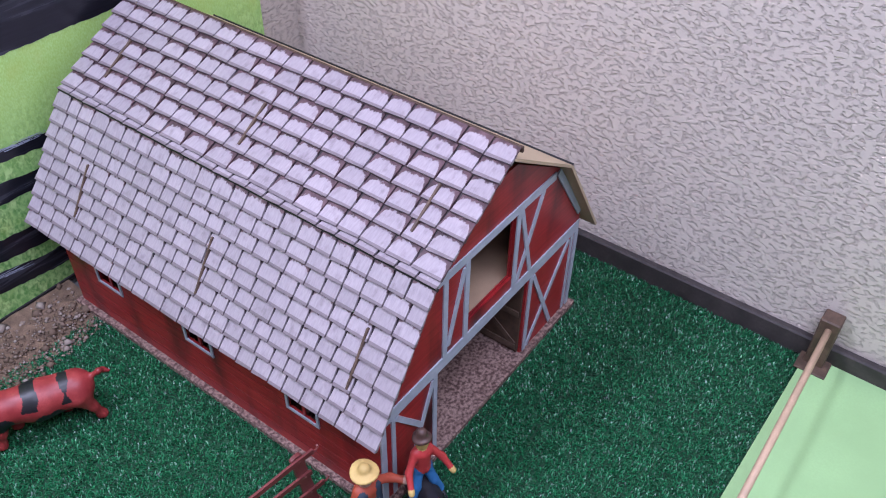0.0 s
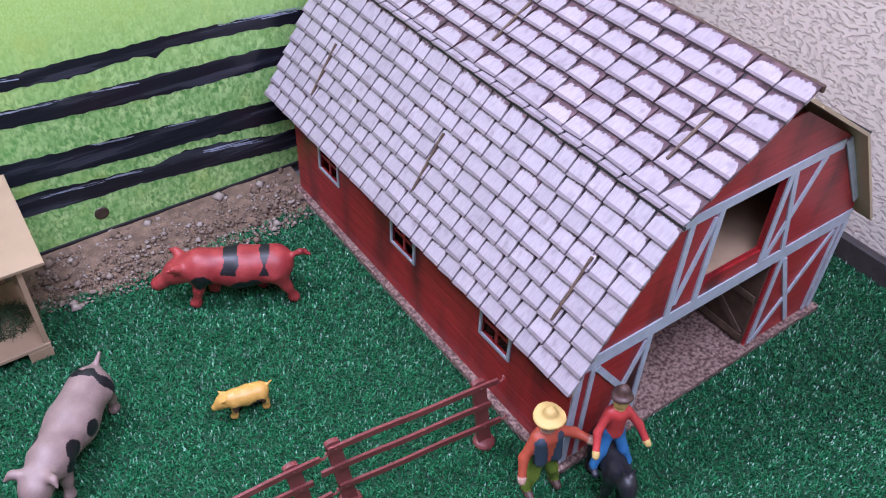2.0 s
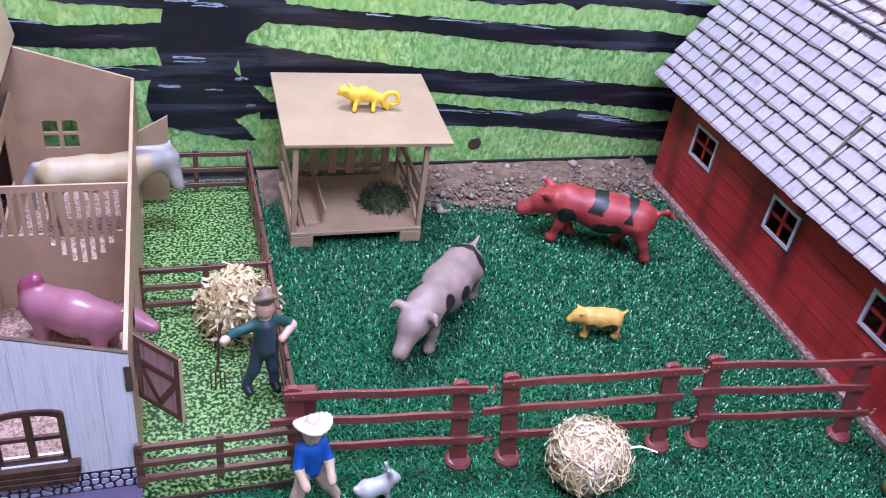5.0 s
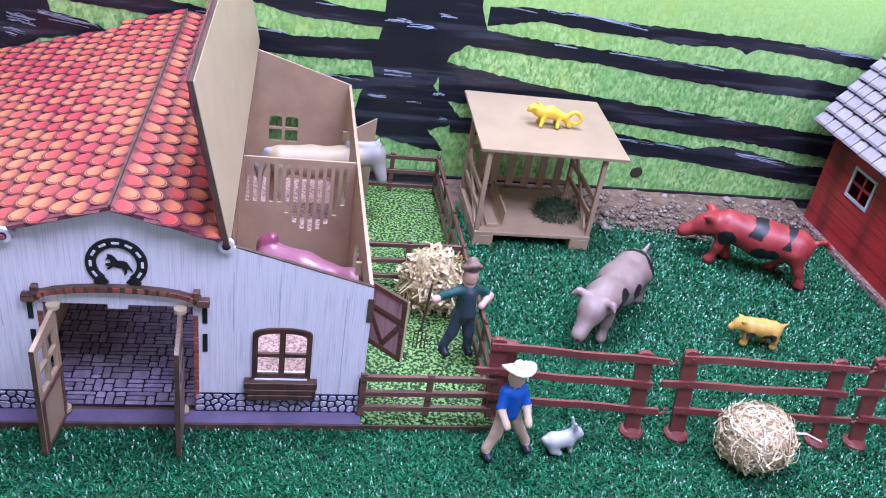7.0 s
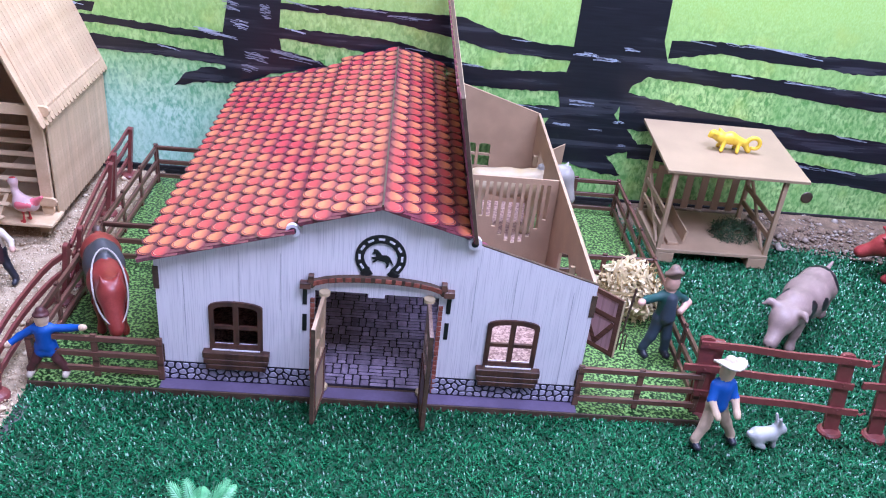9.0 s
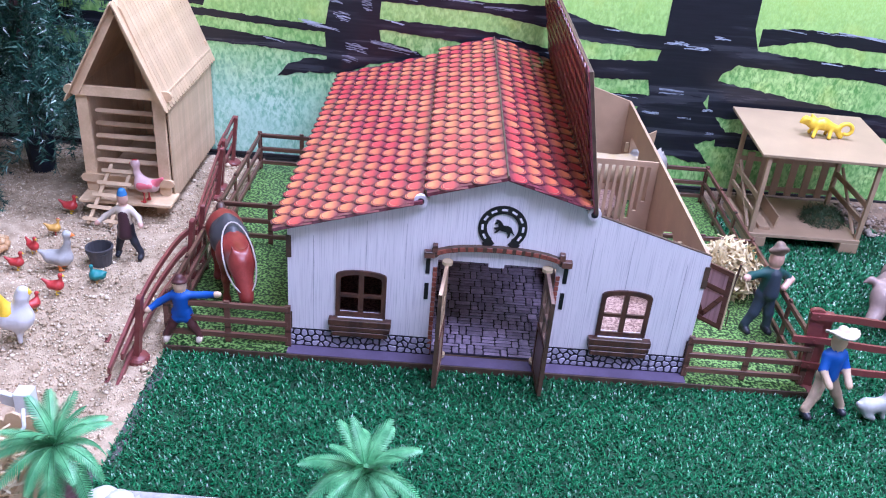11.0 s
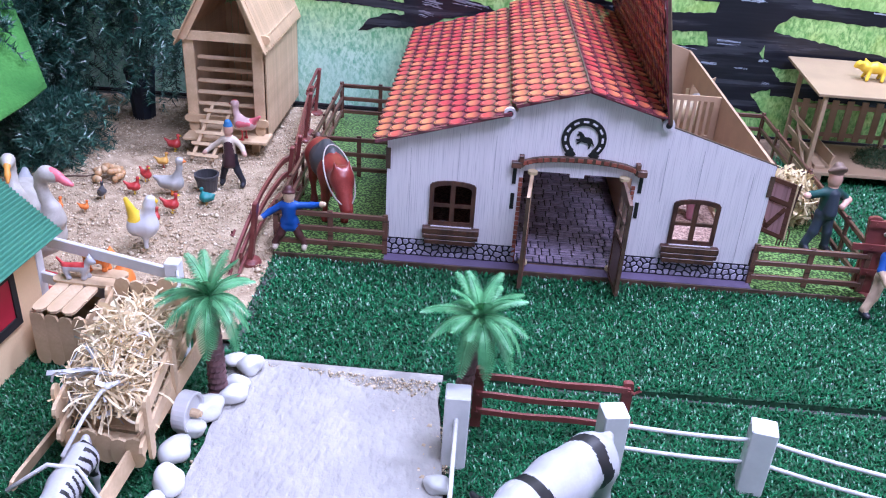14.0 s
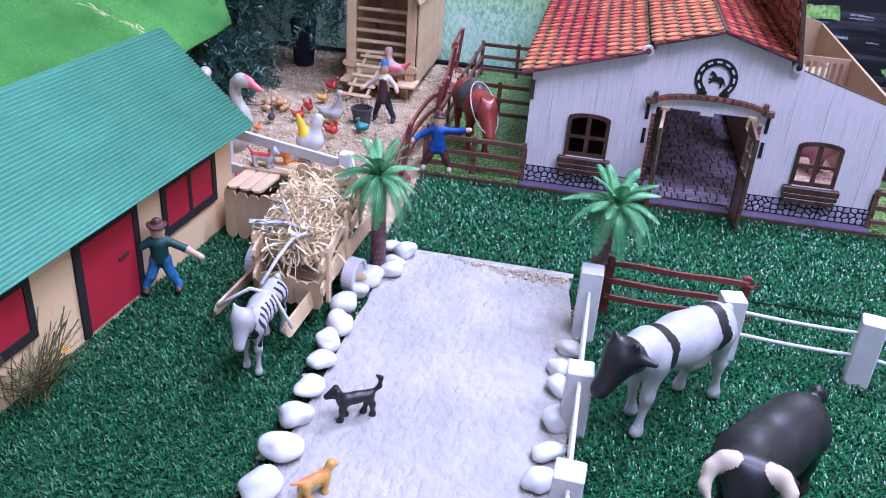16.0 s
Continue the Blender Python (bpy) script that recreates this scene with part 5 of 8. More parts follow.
    for p, q in (((0.007, 0.043), (0.028, 0.008)), ((0.048, 0.043), (0.027, 0.008))):
        part("brace", strip(bmesh.new(), p, q, 0.0058, -0.0017, -0.0009), BROWN_PRINT, leaf)
    part("leaf_edge", block(0.0551, 0.0560, -0.0019, 0.0016, 0, 0.079), MDF_PALE, leaf, "pale cut edge")
    # pointed door leaf of the rear stall, swung out beside the pale horse
    part("rear_door", cut([(0, 0), (0.034, 0), (0.038, 0.128), (0.0, 0.106)], [], "xz", -0.0016, 0.0016), MDF, t, "tan board leaf with a pointed top, swung out", m=pose(wide + 0.001, 0.486, 0.008, 0, 0, 2))

    # roof panels and their tiles
    slopes = [("left", -0.256, 0.1655, -0.090, 0.214, 9), ("mid_left", -0.087, 0.2230, 0.0, 0.2490, 5), ("mid_right", 0.094, 0.2215, 0.0, 0.2490, 5)]
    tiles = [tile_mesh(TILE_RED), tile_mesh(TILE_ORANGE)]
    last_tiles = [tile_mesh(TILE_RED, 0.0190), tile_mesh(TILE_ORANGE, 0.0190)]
    y_near, y_far = -0.010, 0.558
    for name, x0, z0, x1, z1, rows in slopes:
        run, long = math.hypot(x1 - x0, z1 - z0), y_far - y_near
        m = slope_frame(x0, z0, x1, z1, y_far if x1 > x0 else y_near)
        panel = part("roof_panel", block(0, long, 0.001, run, -0.0035, 0.0004), TILE_DARK, t, "roof panel printed with red and orange tiles", m=m)
        pitch = run / rows
        count = 24
        for r in range(rows):
            for c in range(count):
                u = (c + (0.74 if r % 2 else 0.26)) * long / count
                if 0.004 < u < long - 0.004:
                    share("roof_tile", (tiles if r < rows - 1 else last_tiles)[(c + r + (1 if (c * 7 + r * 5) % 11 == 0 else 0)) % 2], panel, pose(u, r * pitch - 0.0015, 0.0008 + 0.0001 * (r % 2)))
    part("ridge_gap", block(-0.0010, 0.0010, y_near, y_far, 0.2480, 0.2512), MDF_EDGE, t, "dark gap along the ridge")
    # raised flap on its hinge pins
    top = (0.070, 0.371)
    m = slope_frame(0.101, 0.211, *top, y_near)
    run = math.hypot(top[0] - 0.101, top[1] - 0.211)
    flap = part("raised_roof_flap", block(0, y_far - y_near, 0.002, run, -0.002, 0.0016), MDF_EDGE, t, "raised roof flap with burnt edges", m=m)
    part("flap_skin", block(0.0012, y_far - y_near - 0.0012, 0.003, run - 0.0012, 0.0016, 0.0022), MDF_PALE, flap, "plain pale outer board")
    teeth = bmesh.new()
    n = 24
    long = y_far - y_near
    outline = [(0, 0.004)] + [(0, run)] + [(long * (k + o) / n, run + (0.004 if 0.2 < o < 0.8 else 0.0)) for k in range(n) for o in (0.25, 0.5, 0.75)] + [(long, run), (long, 0.004)]
    part("tile_face", plate(teeth, outline[::-1], [], "xy", -0.0034, -0.0021), TILE_DARK, flap, "printed tile face")
    pitch = run / 9
    for r in range(8):
        for c in range(25 - r % 2):
            u = (c + (0.5 if r % 2 else 0.0)) * long / 24
            if 0.008 < u < long - 0.008:
                share("roof_tile", tiles[(c + r // 2) % 2], flap, pose(u, run - r * pitch + 0.0015, -0.0042, 180))
    for x, z in ((-0.092, 0.2115), (0.099, 0.2115)):
        part("hinge_eye", lathe(bmesh.new(), [(0.0038, 0), (0.0074, 0), (0.0074, 0.005), (0.0038, 0.005)], 18), WHITE_WOOD, t, "white round hinge eye", m=pose(x, -0.001, z, 90))
        part("hinge_hole", lathe(bmesh.new(), [(0.0040, 0), (0.0040, 0.0006)], 14), JOINT, t, m=pose(x, -0.0058, z, 90))
        part("hinge_pin", tube(bmesh.new(), [(x, 0.004, z - 0.003), (x, deep, z - 0.003)], 0.0036, 10), TILE_DARK, t)

    # aisle paving: squared stones in a random ashlar bond
    def paver(x0, x1, y0, y1):
        x0, x1 = max(x0, -0.0935) + 0.0007, min(x1, 0.0895) - 0.0007
        y0, y1, c = y0 + 0.0010, y1 - 0.0010, 0.0010
        if x1 - x0 > 0.003:
            bm, rise = bmesh.new(), 0.0054 + rng.uniform(0, 0.0003)
            shape = [(x0 + c, y0), (x1 - c, y0), (x1, y0 + c), (x1, y1 - c), (x1 - c, y1), (x0 + c, y1), (x0, y1 - c), (x0, y0 + c)]
            low = [bm.verts.new((x, y, 0.0044)) for x, y in shape]
            high = [bm.verts.new((x + (0.0006 if x < (x0 + x1) / 2 else -0.0006), y + (0.0006 if y < (y0 + y1) / 2 else -0.0006), rise)) for x, y in shape]
            bm.faces.new(high)
            for k in range(8):
                bm.faces.new((low[k], low[(k + 1) % 8], high[(k + 1) % 8], high[k]))
            part("paver", bm, COBBLE, t)

    cy, row = 0.006, 0
    while cy < 0.50:
        cx = -0.0935 - 0.015 * (row % 2)
        while cx < 0.0895:
            kind = rng.randrange(5)
            if kind == 0:
                paver(cx, cx + 0.009, cy, cy + 0.020), paver(cx + 0.009, cx + 0.030, cy, cy + 0.010), paver(cx + 0.009, cx + 0.030, cy + 0.010, cy + 0.020)
            elif kind == 1:
                paver(cx, cx + 0.019, cy, cy + 0.014), paver(cx, cx + 0.019, cy + 0.014, cy + 0.020), paver(cx + 0.019, cx + 0.030, cy, cy + 0.007), paver(cx + 0.019, cx + 0.030, cy + 0.007, cy + 0.020)
            elif kind == 2:
                paver(cx, cx + 0.030, cy, cy + 0.006), paver(cx, cx + 0.013, cy + 0.006, cy + 0.020), paver(cx + 0.013, cx + 0.030, cy + 0.006, cy + 0.013), paver(cx + 0.013, cx + 0.030, cy + 0.013, cy + 0.020)
            elif kind == 3:
                paver(cx, cx + 0.021, cy, cy + 0.007), paver(cx, cx + 0.021, cy + 0.007, cy + 0.014), paver(cx, cx + 0.030, cy + 0.014, cy + 0.020), paver(cx + 0.021, cx + 0.030, cy, cy + 0.014)
            else:
                paver(cx, cx + 0.010, cy, cy + 0.010), paver(cx, cx + 0.010, cy + 0.010, cy + 0.020), paver(cx + 0.010, cx + 0.019, cy, cy + 0.020), paver(cx + 0.019, cx + 0.030, cy, cy + 0.012), paver(cx + 0.019, cx + 0.030, cy + 0.012, cy + 0.020)
            cx += 0.030
        cy += 0.020
        row += 1

    # fences of the two yards
    g = "brown fences round the stable yards"
    z = 0.068
    farm_fence("yard_fence", (-0.384, -0.004), (-wide, -0.004), 3, 0.058, "brown three-rail fence on the yard board", g)
    farm_fence("yard_fence", (wide, -0.004), (0.382, -0.004), 3, 0.058, "brown three-rail fence on the yard board", g)
    farm_fence("yard_fence", (-0.382, 0.0), (-0.382, 0.240), 4, z, "brown three-rail side fence of the yard", g)
    farm_fence("yard_fence", (-0.382, 0.246), (-0.382, 0.505), 4, z, "brown three-rail side fence of the yard", g)
    farm_fence("yard_fence", (0.384, 0.0), (0.384, 0.245), 4, z, "brown three-rail side fence of the yard", g)
    farm_fence("yard_fence", (0.384, 0.250), (0.384, 0.505), 4, z, "brown three-rail side fence of the yard", g)
    farm_fence("yard_fence", (-0.382, 0.508), (-wide, 0.508), 3, z, "brown three-rail back fence of the yard", g)
    farm_fence("yard_fence", (wide, 0.508), (0.384, 0.508), 3, z, "brown three-rail back fence of the yard", g)
    farm_fence("yard_fence", (-0.382, 0.243), (-wide, 0.243), 3, z, "brown three-rail fence across the yard", g)
    farm_fence("yard_fence", (wide, 0.248), (0.384, 0.248), 3, z, "brown three-rail fence across the yard", g)
    return t


stable()


# ---- shelter, coop and house ----
def shelter():
    t = thing("open_shelter", "small open plywood shelter with a flat tan roof", "shelter", (0.516, 0.440, 0))
    part("roof", box(bmesh.new(), -0.109, 0.109, -0.096, 0.096, -0.0025, 0.0025, 0.0006, pose(0.010, 0.022, 0.157, 2.8, 0, -1.2)), SHELTER_TAN, t, "plain tan plywood roof")
    part("floor", block(-0.090, 0.090, -0.070, 0.075, 0.014, 0.020, 0.0008), MDF, t)
    for x in (-0.075, 0.075):
        part("runner", block(x - 0.015, x + 0.015, -0.070, 0.070, -0.004, 0.014, 0.0008), MDF, t)
    for x in (-0.086, 0.086):
        for y in (-0.064, 0.066):
            part("post", block(x - 0.0035, x + 0.0035, y - 0.0035, y + 0.0035, 0.016, 0.1495 + (y + 0.07) * 0.045, 0.0006), MDF, t)
        for z in (0.050, 0.078):
            part("side_rail", box(bmesh.new(), x - 0.002, x + 0.002, -0.064, 0.066, z - 0.0045, z + 0.0045, 0.0005), MDF, t)
        part("brace", tube(bmesh.new(), [(x, -0.05, 0.02), (x, 0.05, 0.095)], 0.0030, 6), MDF, t)
    for k in range(6):
        x = -0.065 + 0.026 * k
        part("back_slat", block(x - 0.006, x + 0.006, 0.064, 0.067, 0.030, 0.105, 0.0005), MDF, t)
    for z in (0.040, 0.092):
        part("back_rail", block(-0.086, 0.086, 0.0675, 0.070, z - 0.004, z + 0.004, 0.0005), MDF, t)
    trough = part("trough", block(-0.070, -0.052, -0.055, 0.050, 0.020, 0.026, 0.0008), MDF, t)
    part("trough_side", box(bmesh.new(), -0.074, -0.071, -0.055, 0.050, 0.020, 0.055, 0.0006, pose(0, 0, 0, 0, -8, 0)), MDF, trough)
    part("trough_side", box(bmesh.new(), -0.050, -0.047, -0.055, 0.050, 0.020, 0.040, 0.0006, pose(0, 0, 0, 0, 8, 0)), MDF, trough)

    def clump(rng):
        d = rng.normal(0, 1, 3)
        d[2] = abs(d[2])
        d /= np.linalg.norm(d)
        return (0.566 + d[0] * 0.034, 0.432 + d[1] * 0.028, 0.021 + d[2] * 0.024), rng.normal(0, 1, 3), d
    v, f = ribbons(620, clump, 0.024, 0.0010, 31)
    loose_mesh("hay_clump", v, f, HAIR_GREEN, "dark green clump of dry fodder on the shelter floor", "fodder")
    return t


def coop():
    t = thing("chicken_coop", "tall coop of pale craft sticks with a steep roof and ladder", "coop")
    x0, x1, y0, y1, beam, peak = -0.606, -0.478, 0.326, 0.560, 0.189, 0.320
    mid = (x0 + x1) / 2 + 0.010
    part("floor", block(x0, x1, y0 + 0.0105, y1, 0.024, 0.029, 0.0008), POPSICLE, t)
    part("front_ledge", block(x0 - 0.002, x1 + 0.008, y0 - 0.035, y0 + 0.010, 0.024, 0.029, 0.0008), POPSICLE, t, "stick floor with a front ledge")
    for x in (x0 + 0.02, x1 - 0.02):
        for y in (y0, y1 - 0.02):
            part("foot", block(x - 0.006, x + 0.006, y, y + 0.012, -0.004, 0.024), POPSICLE, t)
    for x in (x0 + 0.009, x1 - 0.009):
        craft_stick(t, (x, y0, 0.026), (x, y0, beam + 0.006), 0.0165, 0.006, (0, -1, 0), "corner_post")
    craft_stick(t, (x0 - 0.014, y0 - 0.004, beam), (x1 + 0.014, y0 - 0.004, beam), 0.014, 0.006, (0, -1, 0), "tie_beam")
    craft_stick(t, (x0 - 0.006, y0 - 0.004, 0.052), (x1 + 0.006, y0 - 0.004, 0.050), 0.013, 0.005, (0, -1, 0), "sill_beam")
    for k in range(5):
        z = 0.066 + 0.0185 * k
        craft_stick(t, (x0 + 0.006, y0 + 0.030 + 0.004 * k, z), (x1 - 0.006, y0 + 0.030 + 0.004 * k, z), 0.008, 0.0025, (0, -0.5, 1), "perch")
    for k in range(22):
        y = y0 + 0.010 + (y1 - y0 - 0.010) * k / 21
        craft_stick(t, (x1 + 0.002, y, 0.020), (x1 + 0.002, y, beam + 0.002), 0.0105, 0.002, (1, 0, 0.02 * (k % 2)), "wall_stick")
        craft_stick(t, (x0 - 0.002, y, 0.020), (x0 - 0.002, y, beam + 0.002), 0.0105, 0.002, (-1, 0, 0.02 * (k % 2)), "wall_stick")
    for k in range(11):
        x = x0 + 0.006 + (x1 - x0 - 0.012) * k / 10
        craft_stick(t, (x, y1, 0.020), (x, y1, beam + 0.10 * max(0.0, 1 - abs(x - mid) / 0.058)), 0.0105, 0.002, (0, 1, 0), "wall_stick")
    over = 0.009
    for side in (-1, 1):
        half = (mid - x0 if side < 0 else x1 - mid)
        drop = (peak - beam) / half
        ex = mid + side * (half + over)
        ez = peak - drop * (half + over)
        craft_stick(t, (mid + side * 0.001, y0 - 0.008, peak - 0.006), (ex - side * 0.010, y0 - 0.008, ez + 0.010), 0.013, 0.005, (0, -1, 0), "rafter")
        for k in range(24):
            y = y0 - 0.018 + (y1 + 0.018 - (y0 - 0.018)) * k / 23
            craft_stick(t, (mid, y, peak + 0.002), (ex, y, ez + 0.002), 0.0112, 0.002, (side * drop, 0.02 * (k % 2), 1), "roof_stick")
    ladder = thing("ladder", "little ladder of craft sticks leaning on the coop ledge", "ladder")
    rails = [((-0.585, 0.262, 0.004), (-0.562, 0.318, 0.078)), ((-0.552, 0.258, 0.004), (-0.530, 0.318, 0.078))]
    for p, q in rails:
        craft_stick(ladder, p, q, 0.005, 0.0035, (0, -1, 0.7), "rail")
    for k in range(5):
        a = Vector(rails[0][0]).lerp(Vector(rails[0][1]), 0.08 + 0.2 * k)
        b = Vector(rails[1][0]).lerp(Vector(rails[1][1]), 0.08 + 0.2 * k)
        d = (b - a).normalized() * 0.010
        craft_stick(ladder, a - d + Vector((0, -0.003, 0.002)), b + d + Vector((0, -0.003, 0.002)), 0.0055, 0.003, (0, -1, 0.7), "rung")
    return t


def house():
    t = thing("cream_house", "cream card toy house with green corrugated roof, red door and windows", "house")
    t.matrix_basis = pose(-0.582, -0.236, 0, 0, 0, -4.5) @ pose(0.597, 0.236, 0)
    x0, x1, y0, y1 = -0.785, -0.597, -0.98, -0.236
    eave, ridge, mid = 0.118, 0.222, -0.691
    door = rect(-0.528, -0.445, 0.002, 0.098)
    wins = [rect(-0.386, -0.284, 0.050, 0.100), rect(-0.700, -0.602, 0.050, 0.100)]
    part("front_wall", cut(rect(y0, y1, -0.004, 0.132), [], "yz", x1 - 0.004, x1), CREAM_CARD, t, "cream card wall")
    part("back_wall", cut(rect(y0, y1, -0.004, 0.132), [], "yz", x0, x0 + 0.004), CREAM_CARD, t, "cream card wall")
    gable = [(x0 + 0.004, -0.004), (x1 - 0.004, -0.004), (x1 - 0.004, 0.132), (mid, 0.216), (x0 + 0.004, 0.132)]
    part("gable_wall", cut(gable, [], "xz", y1 - 0.004, y1), CREAM_CARD, t, "cream card gable")
    part("gable_wall", cut(gable, [], "xz", y0, y0 + 0.004), CREAM_CARD, t, "cream card gable")
    d = part("door", cut(door, [], "yz", x1 + 0.0002, x1 + 0.0016), RED_CARD, t, "crimson card door")
    part("door_frame", plate(bmesh.new(), [(-0.538, 0.0), (-0.528, 0.0), (-0.528, 0.098), (-0.445, 0.098), (-0.445, 0.0), (-0.436, 0.0), (-0.436, 0.106), (-0.538, 0.106)], [], "yz", x1 + 0.0002, x1 + 0.003), BLACK_CARD, d)
    part("door_handle", tube(bmesh.new(), [(x1 + 0.003, -0.474, 0.058), (x1 + 0.004, -0.460, 0.060)], 0.0012, 6), BLACK_CARD, d)
    for w in wins:
        (a, z0), (b, z1) = w[0], w[2]
        pane = part("window", cut(w, [], "yz", x1 + 0.0002, x1 + 0.0014), RED_CARD, t, "crimson card window with black bars")
        part("window_frame", cut(rect(a - 0.006, b + 0.006, z0 - 0.008, z1 + 0.006), [rect(a + 0.002, b - 0.002, z0 + 0.002, z1 - 0.002)], "yz", x1 + 0.0003, x1 + 0.003), BLACK_CARD, pane)
        part("window_bar", block(x1 + 0.0014, x1 + 0.0026, (a + b) / 2 - 0.0028, (a + b) / 2 + 0.0028, z0, z1), BLACK_CARD, pane)
    # corrugated roof: ribs run along the ridge
    for side in (1, -1):
        bm = bmesh.new()
        ex = mid + side * 0.118
        run = math.hypot(0.118, ridge - eave)
        nx, nz = side * (ridge - eave) / run, 0.118 / run
        ribs = 36
        rows = []
        for k in range(ribs * 6 + 1):
            s = k / (ribs * 6)
            h = 0.0011 * math.cos(2 * math.pi * s * ribs)
            rows.append([bm.verts.new((mid + (ex - mid) * s + nx * (h + o), y, ridge + 0.002 + (eave - ridge) * s + nz * (h + o))) for y, o in ((y0 - 0.01, 0), (y1 + 0.020, 0), (y1 + 0.020, -0.0035), (y0 - 0.01, -0.0035))])
        for a, b in zip(rows, rows[1:]):
            for i in range(4):
                bm.faces.new((a[i], a[(i + 1) % 4], b[(i + 1) % 4], b[i]))
        bm.faces.new(rows[0][::-1])
        bm.faces.new(rows[-1])
        bmesh.ops.recalc_face_normals(bm, faces=bm.faces[:])
        part("roof_slope", bm, GREEN_ROOF, t, "green corrugated card roof slope", True)
    return t


shelter()
coop()
house()


# ---- fences, stones, palms, straw and other things of the yard ----
def fence_panel(p, q, height, label, group, ends=0.024, lean=0.0, sag=0.0, foot=True, post_width=0.017, rails=(0.93, 0.63, 0.31), rail=0.0042, skew=0.0):
    """A moulded fence panel: flat posts on round feet and three rails that hook into the next panel."""
    p, q = Vector((*p, 0)), Vector((*q, 0))
    far = (q - p).length
    t = thing("plastic_fence", label, "fence", (p.x, p.y, 0), 0, group)
    t.matrix_basis = pose(p.x, p.y, 0, 0, 0, math.degrees(math.atan2(q.y - p.y, q.x - p.x))) @ pose(0, 0, 0, lean)
    for n, x in enumerate((0, far)):
        w = post_width / 2
        off = x - skew * height
        top = [(x - w, 0.002), (x + w, 0.002)] + [(off + w * math.cos(a), height - w * 0.5 + w * 0.5 * math.sin(a)) for a in (math.pi * k / 6 for k in range(7))]
        post = part("post", cut(top, [], "xz", -0.0028, 0.0028), RED_PLASTIC, t)
        if foot:
            part("round_foot", lathe(bmesh.new(), [(0.0138, -0.004), (0.0138, 0.0005), (0.0115, 0.003), (0.006, 0.0045), (0.003, 0.005)], 18, (x, 0, 0)), RED_PLASTIC, post, smooth=False)
    for k, f in enumerate(rails):
        z, h = height * f, rail
        x0, x1 = (e - skew * z for e in ((-ends * 0.35, far + ends) if k != 1 else (-ends, far + ends * 0.5)))
        bm = bmesh.new()
        n, rows = 10, []
        for i in range(n + 1):
            x = x0 + (x1 - x0) * i / n
            dz = -sag * (x / far - 0.5) ** 2 * 4 + 0.0008 * math.sin(9 * x / far + k)
            rows.append([bm.verts.new((x, y, z + dz + dh)) for y, dh in ((-0.0062, -h), (-0.0029, -h), (-0.0029, h), (-0.0062, h))])
        for a, b in zip(rows, rows[1:]):
            for i in range(4):
                bm.faces.new((a[i], a[(i + 1) % 4], b[(i + 1) % 4], b[i]))
        bm.faces.new(rows[0][::-1])
        bm.faces.new(rows[-1])
        bmesh.ops.recalc_face_normals(bm, faces=bm.faces[:])
        bar = part("rail", bm, RED_PLASTIC, t)
        if k != 1:
            part("hook", tube(bmesh.new(), [(x1 - 0.004, -0.0045, z + 0.001), (x1 + 0.004, -0.0045, z - 0.003), (x1 + 0.009, -0.0045, z + 0.001), (x1 + 0.007, -0.0045, z + 0.005)], 0.0016, 6), RED_PLASTIC, bar)
        for x in (0, far):
            part("stud", lathe(bmesh.new(), [(0.0015, 0), (0.0012, 0.001)], 8), RED_PLASTIC, bar, m=pose(x - skew * z, -0.0062, z, 90))
    return t


def fences():
    g = "red-brown fence panels along the pig yard"
    lab = "red-brown plastic fence panel with three rails on round feet"
    big = fence_panel((0.388, -0.003), (0.546, -0.019), 0.112, "red-brown plastic fence panel beside a broad dark post", g, skew=0.10)
    part("broad_post", block(-0.014, 0.012, 0.0032, 0.012, -0.004, 0.104, 0.002), RED_PLASTIC, big, "broad dark red post")
    fence_panel((0.599, -0.023), (0.771, -0.033), 0.119, lab, g, 0.030, skew=0.13)
    fence_panel((0.820, -0.035), (0.996, -0.056), 0.124, lab, g, 0.022, skew=0.13)
    g = "red-brown fence panels along the poultry yard"
    lab = "red-brown plastic fence panel leaning along the sand"
    fence_panel((-0.404, 0.150), (-0.409, -0.042), 0.086, lab, g, 0.075, -7, 0.014, True, 0.011)
    fence_panel((-0.428, 0.395), (-0.404, 0.195), 0.086, lab, g, 0.030, -8, 0.004, True, 0.011)
    fence_panel((-0.437, 0.535), (-0.431, 0.430), 0.086, lab, g, 0.020, -6, 0.0, True, 0.011)
    fence_panel((-0.110, -0.332), (0.030, -0.336), 0.072, "small red-brown fence panel standing on the turf", "", 0.002, 0, 0, False, 0.010, (0.90, 0.60, 0.32), 0.0029)


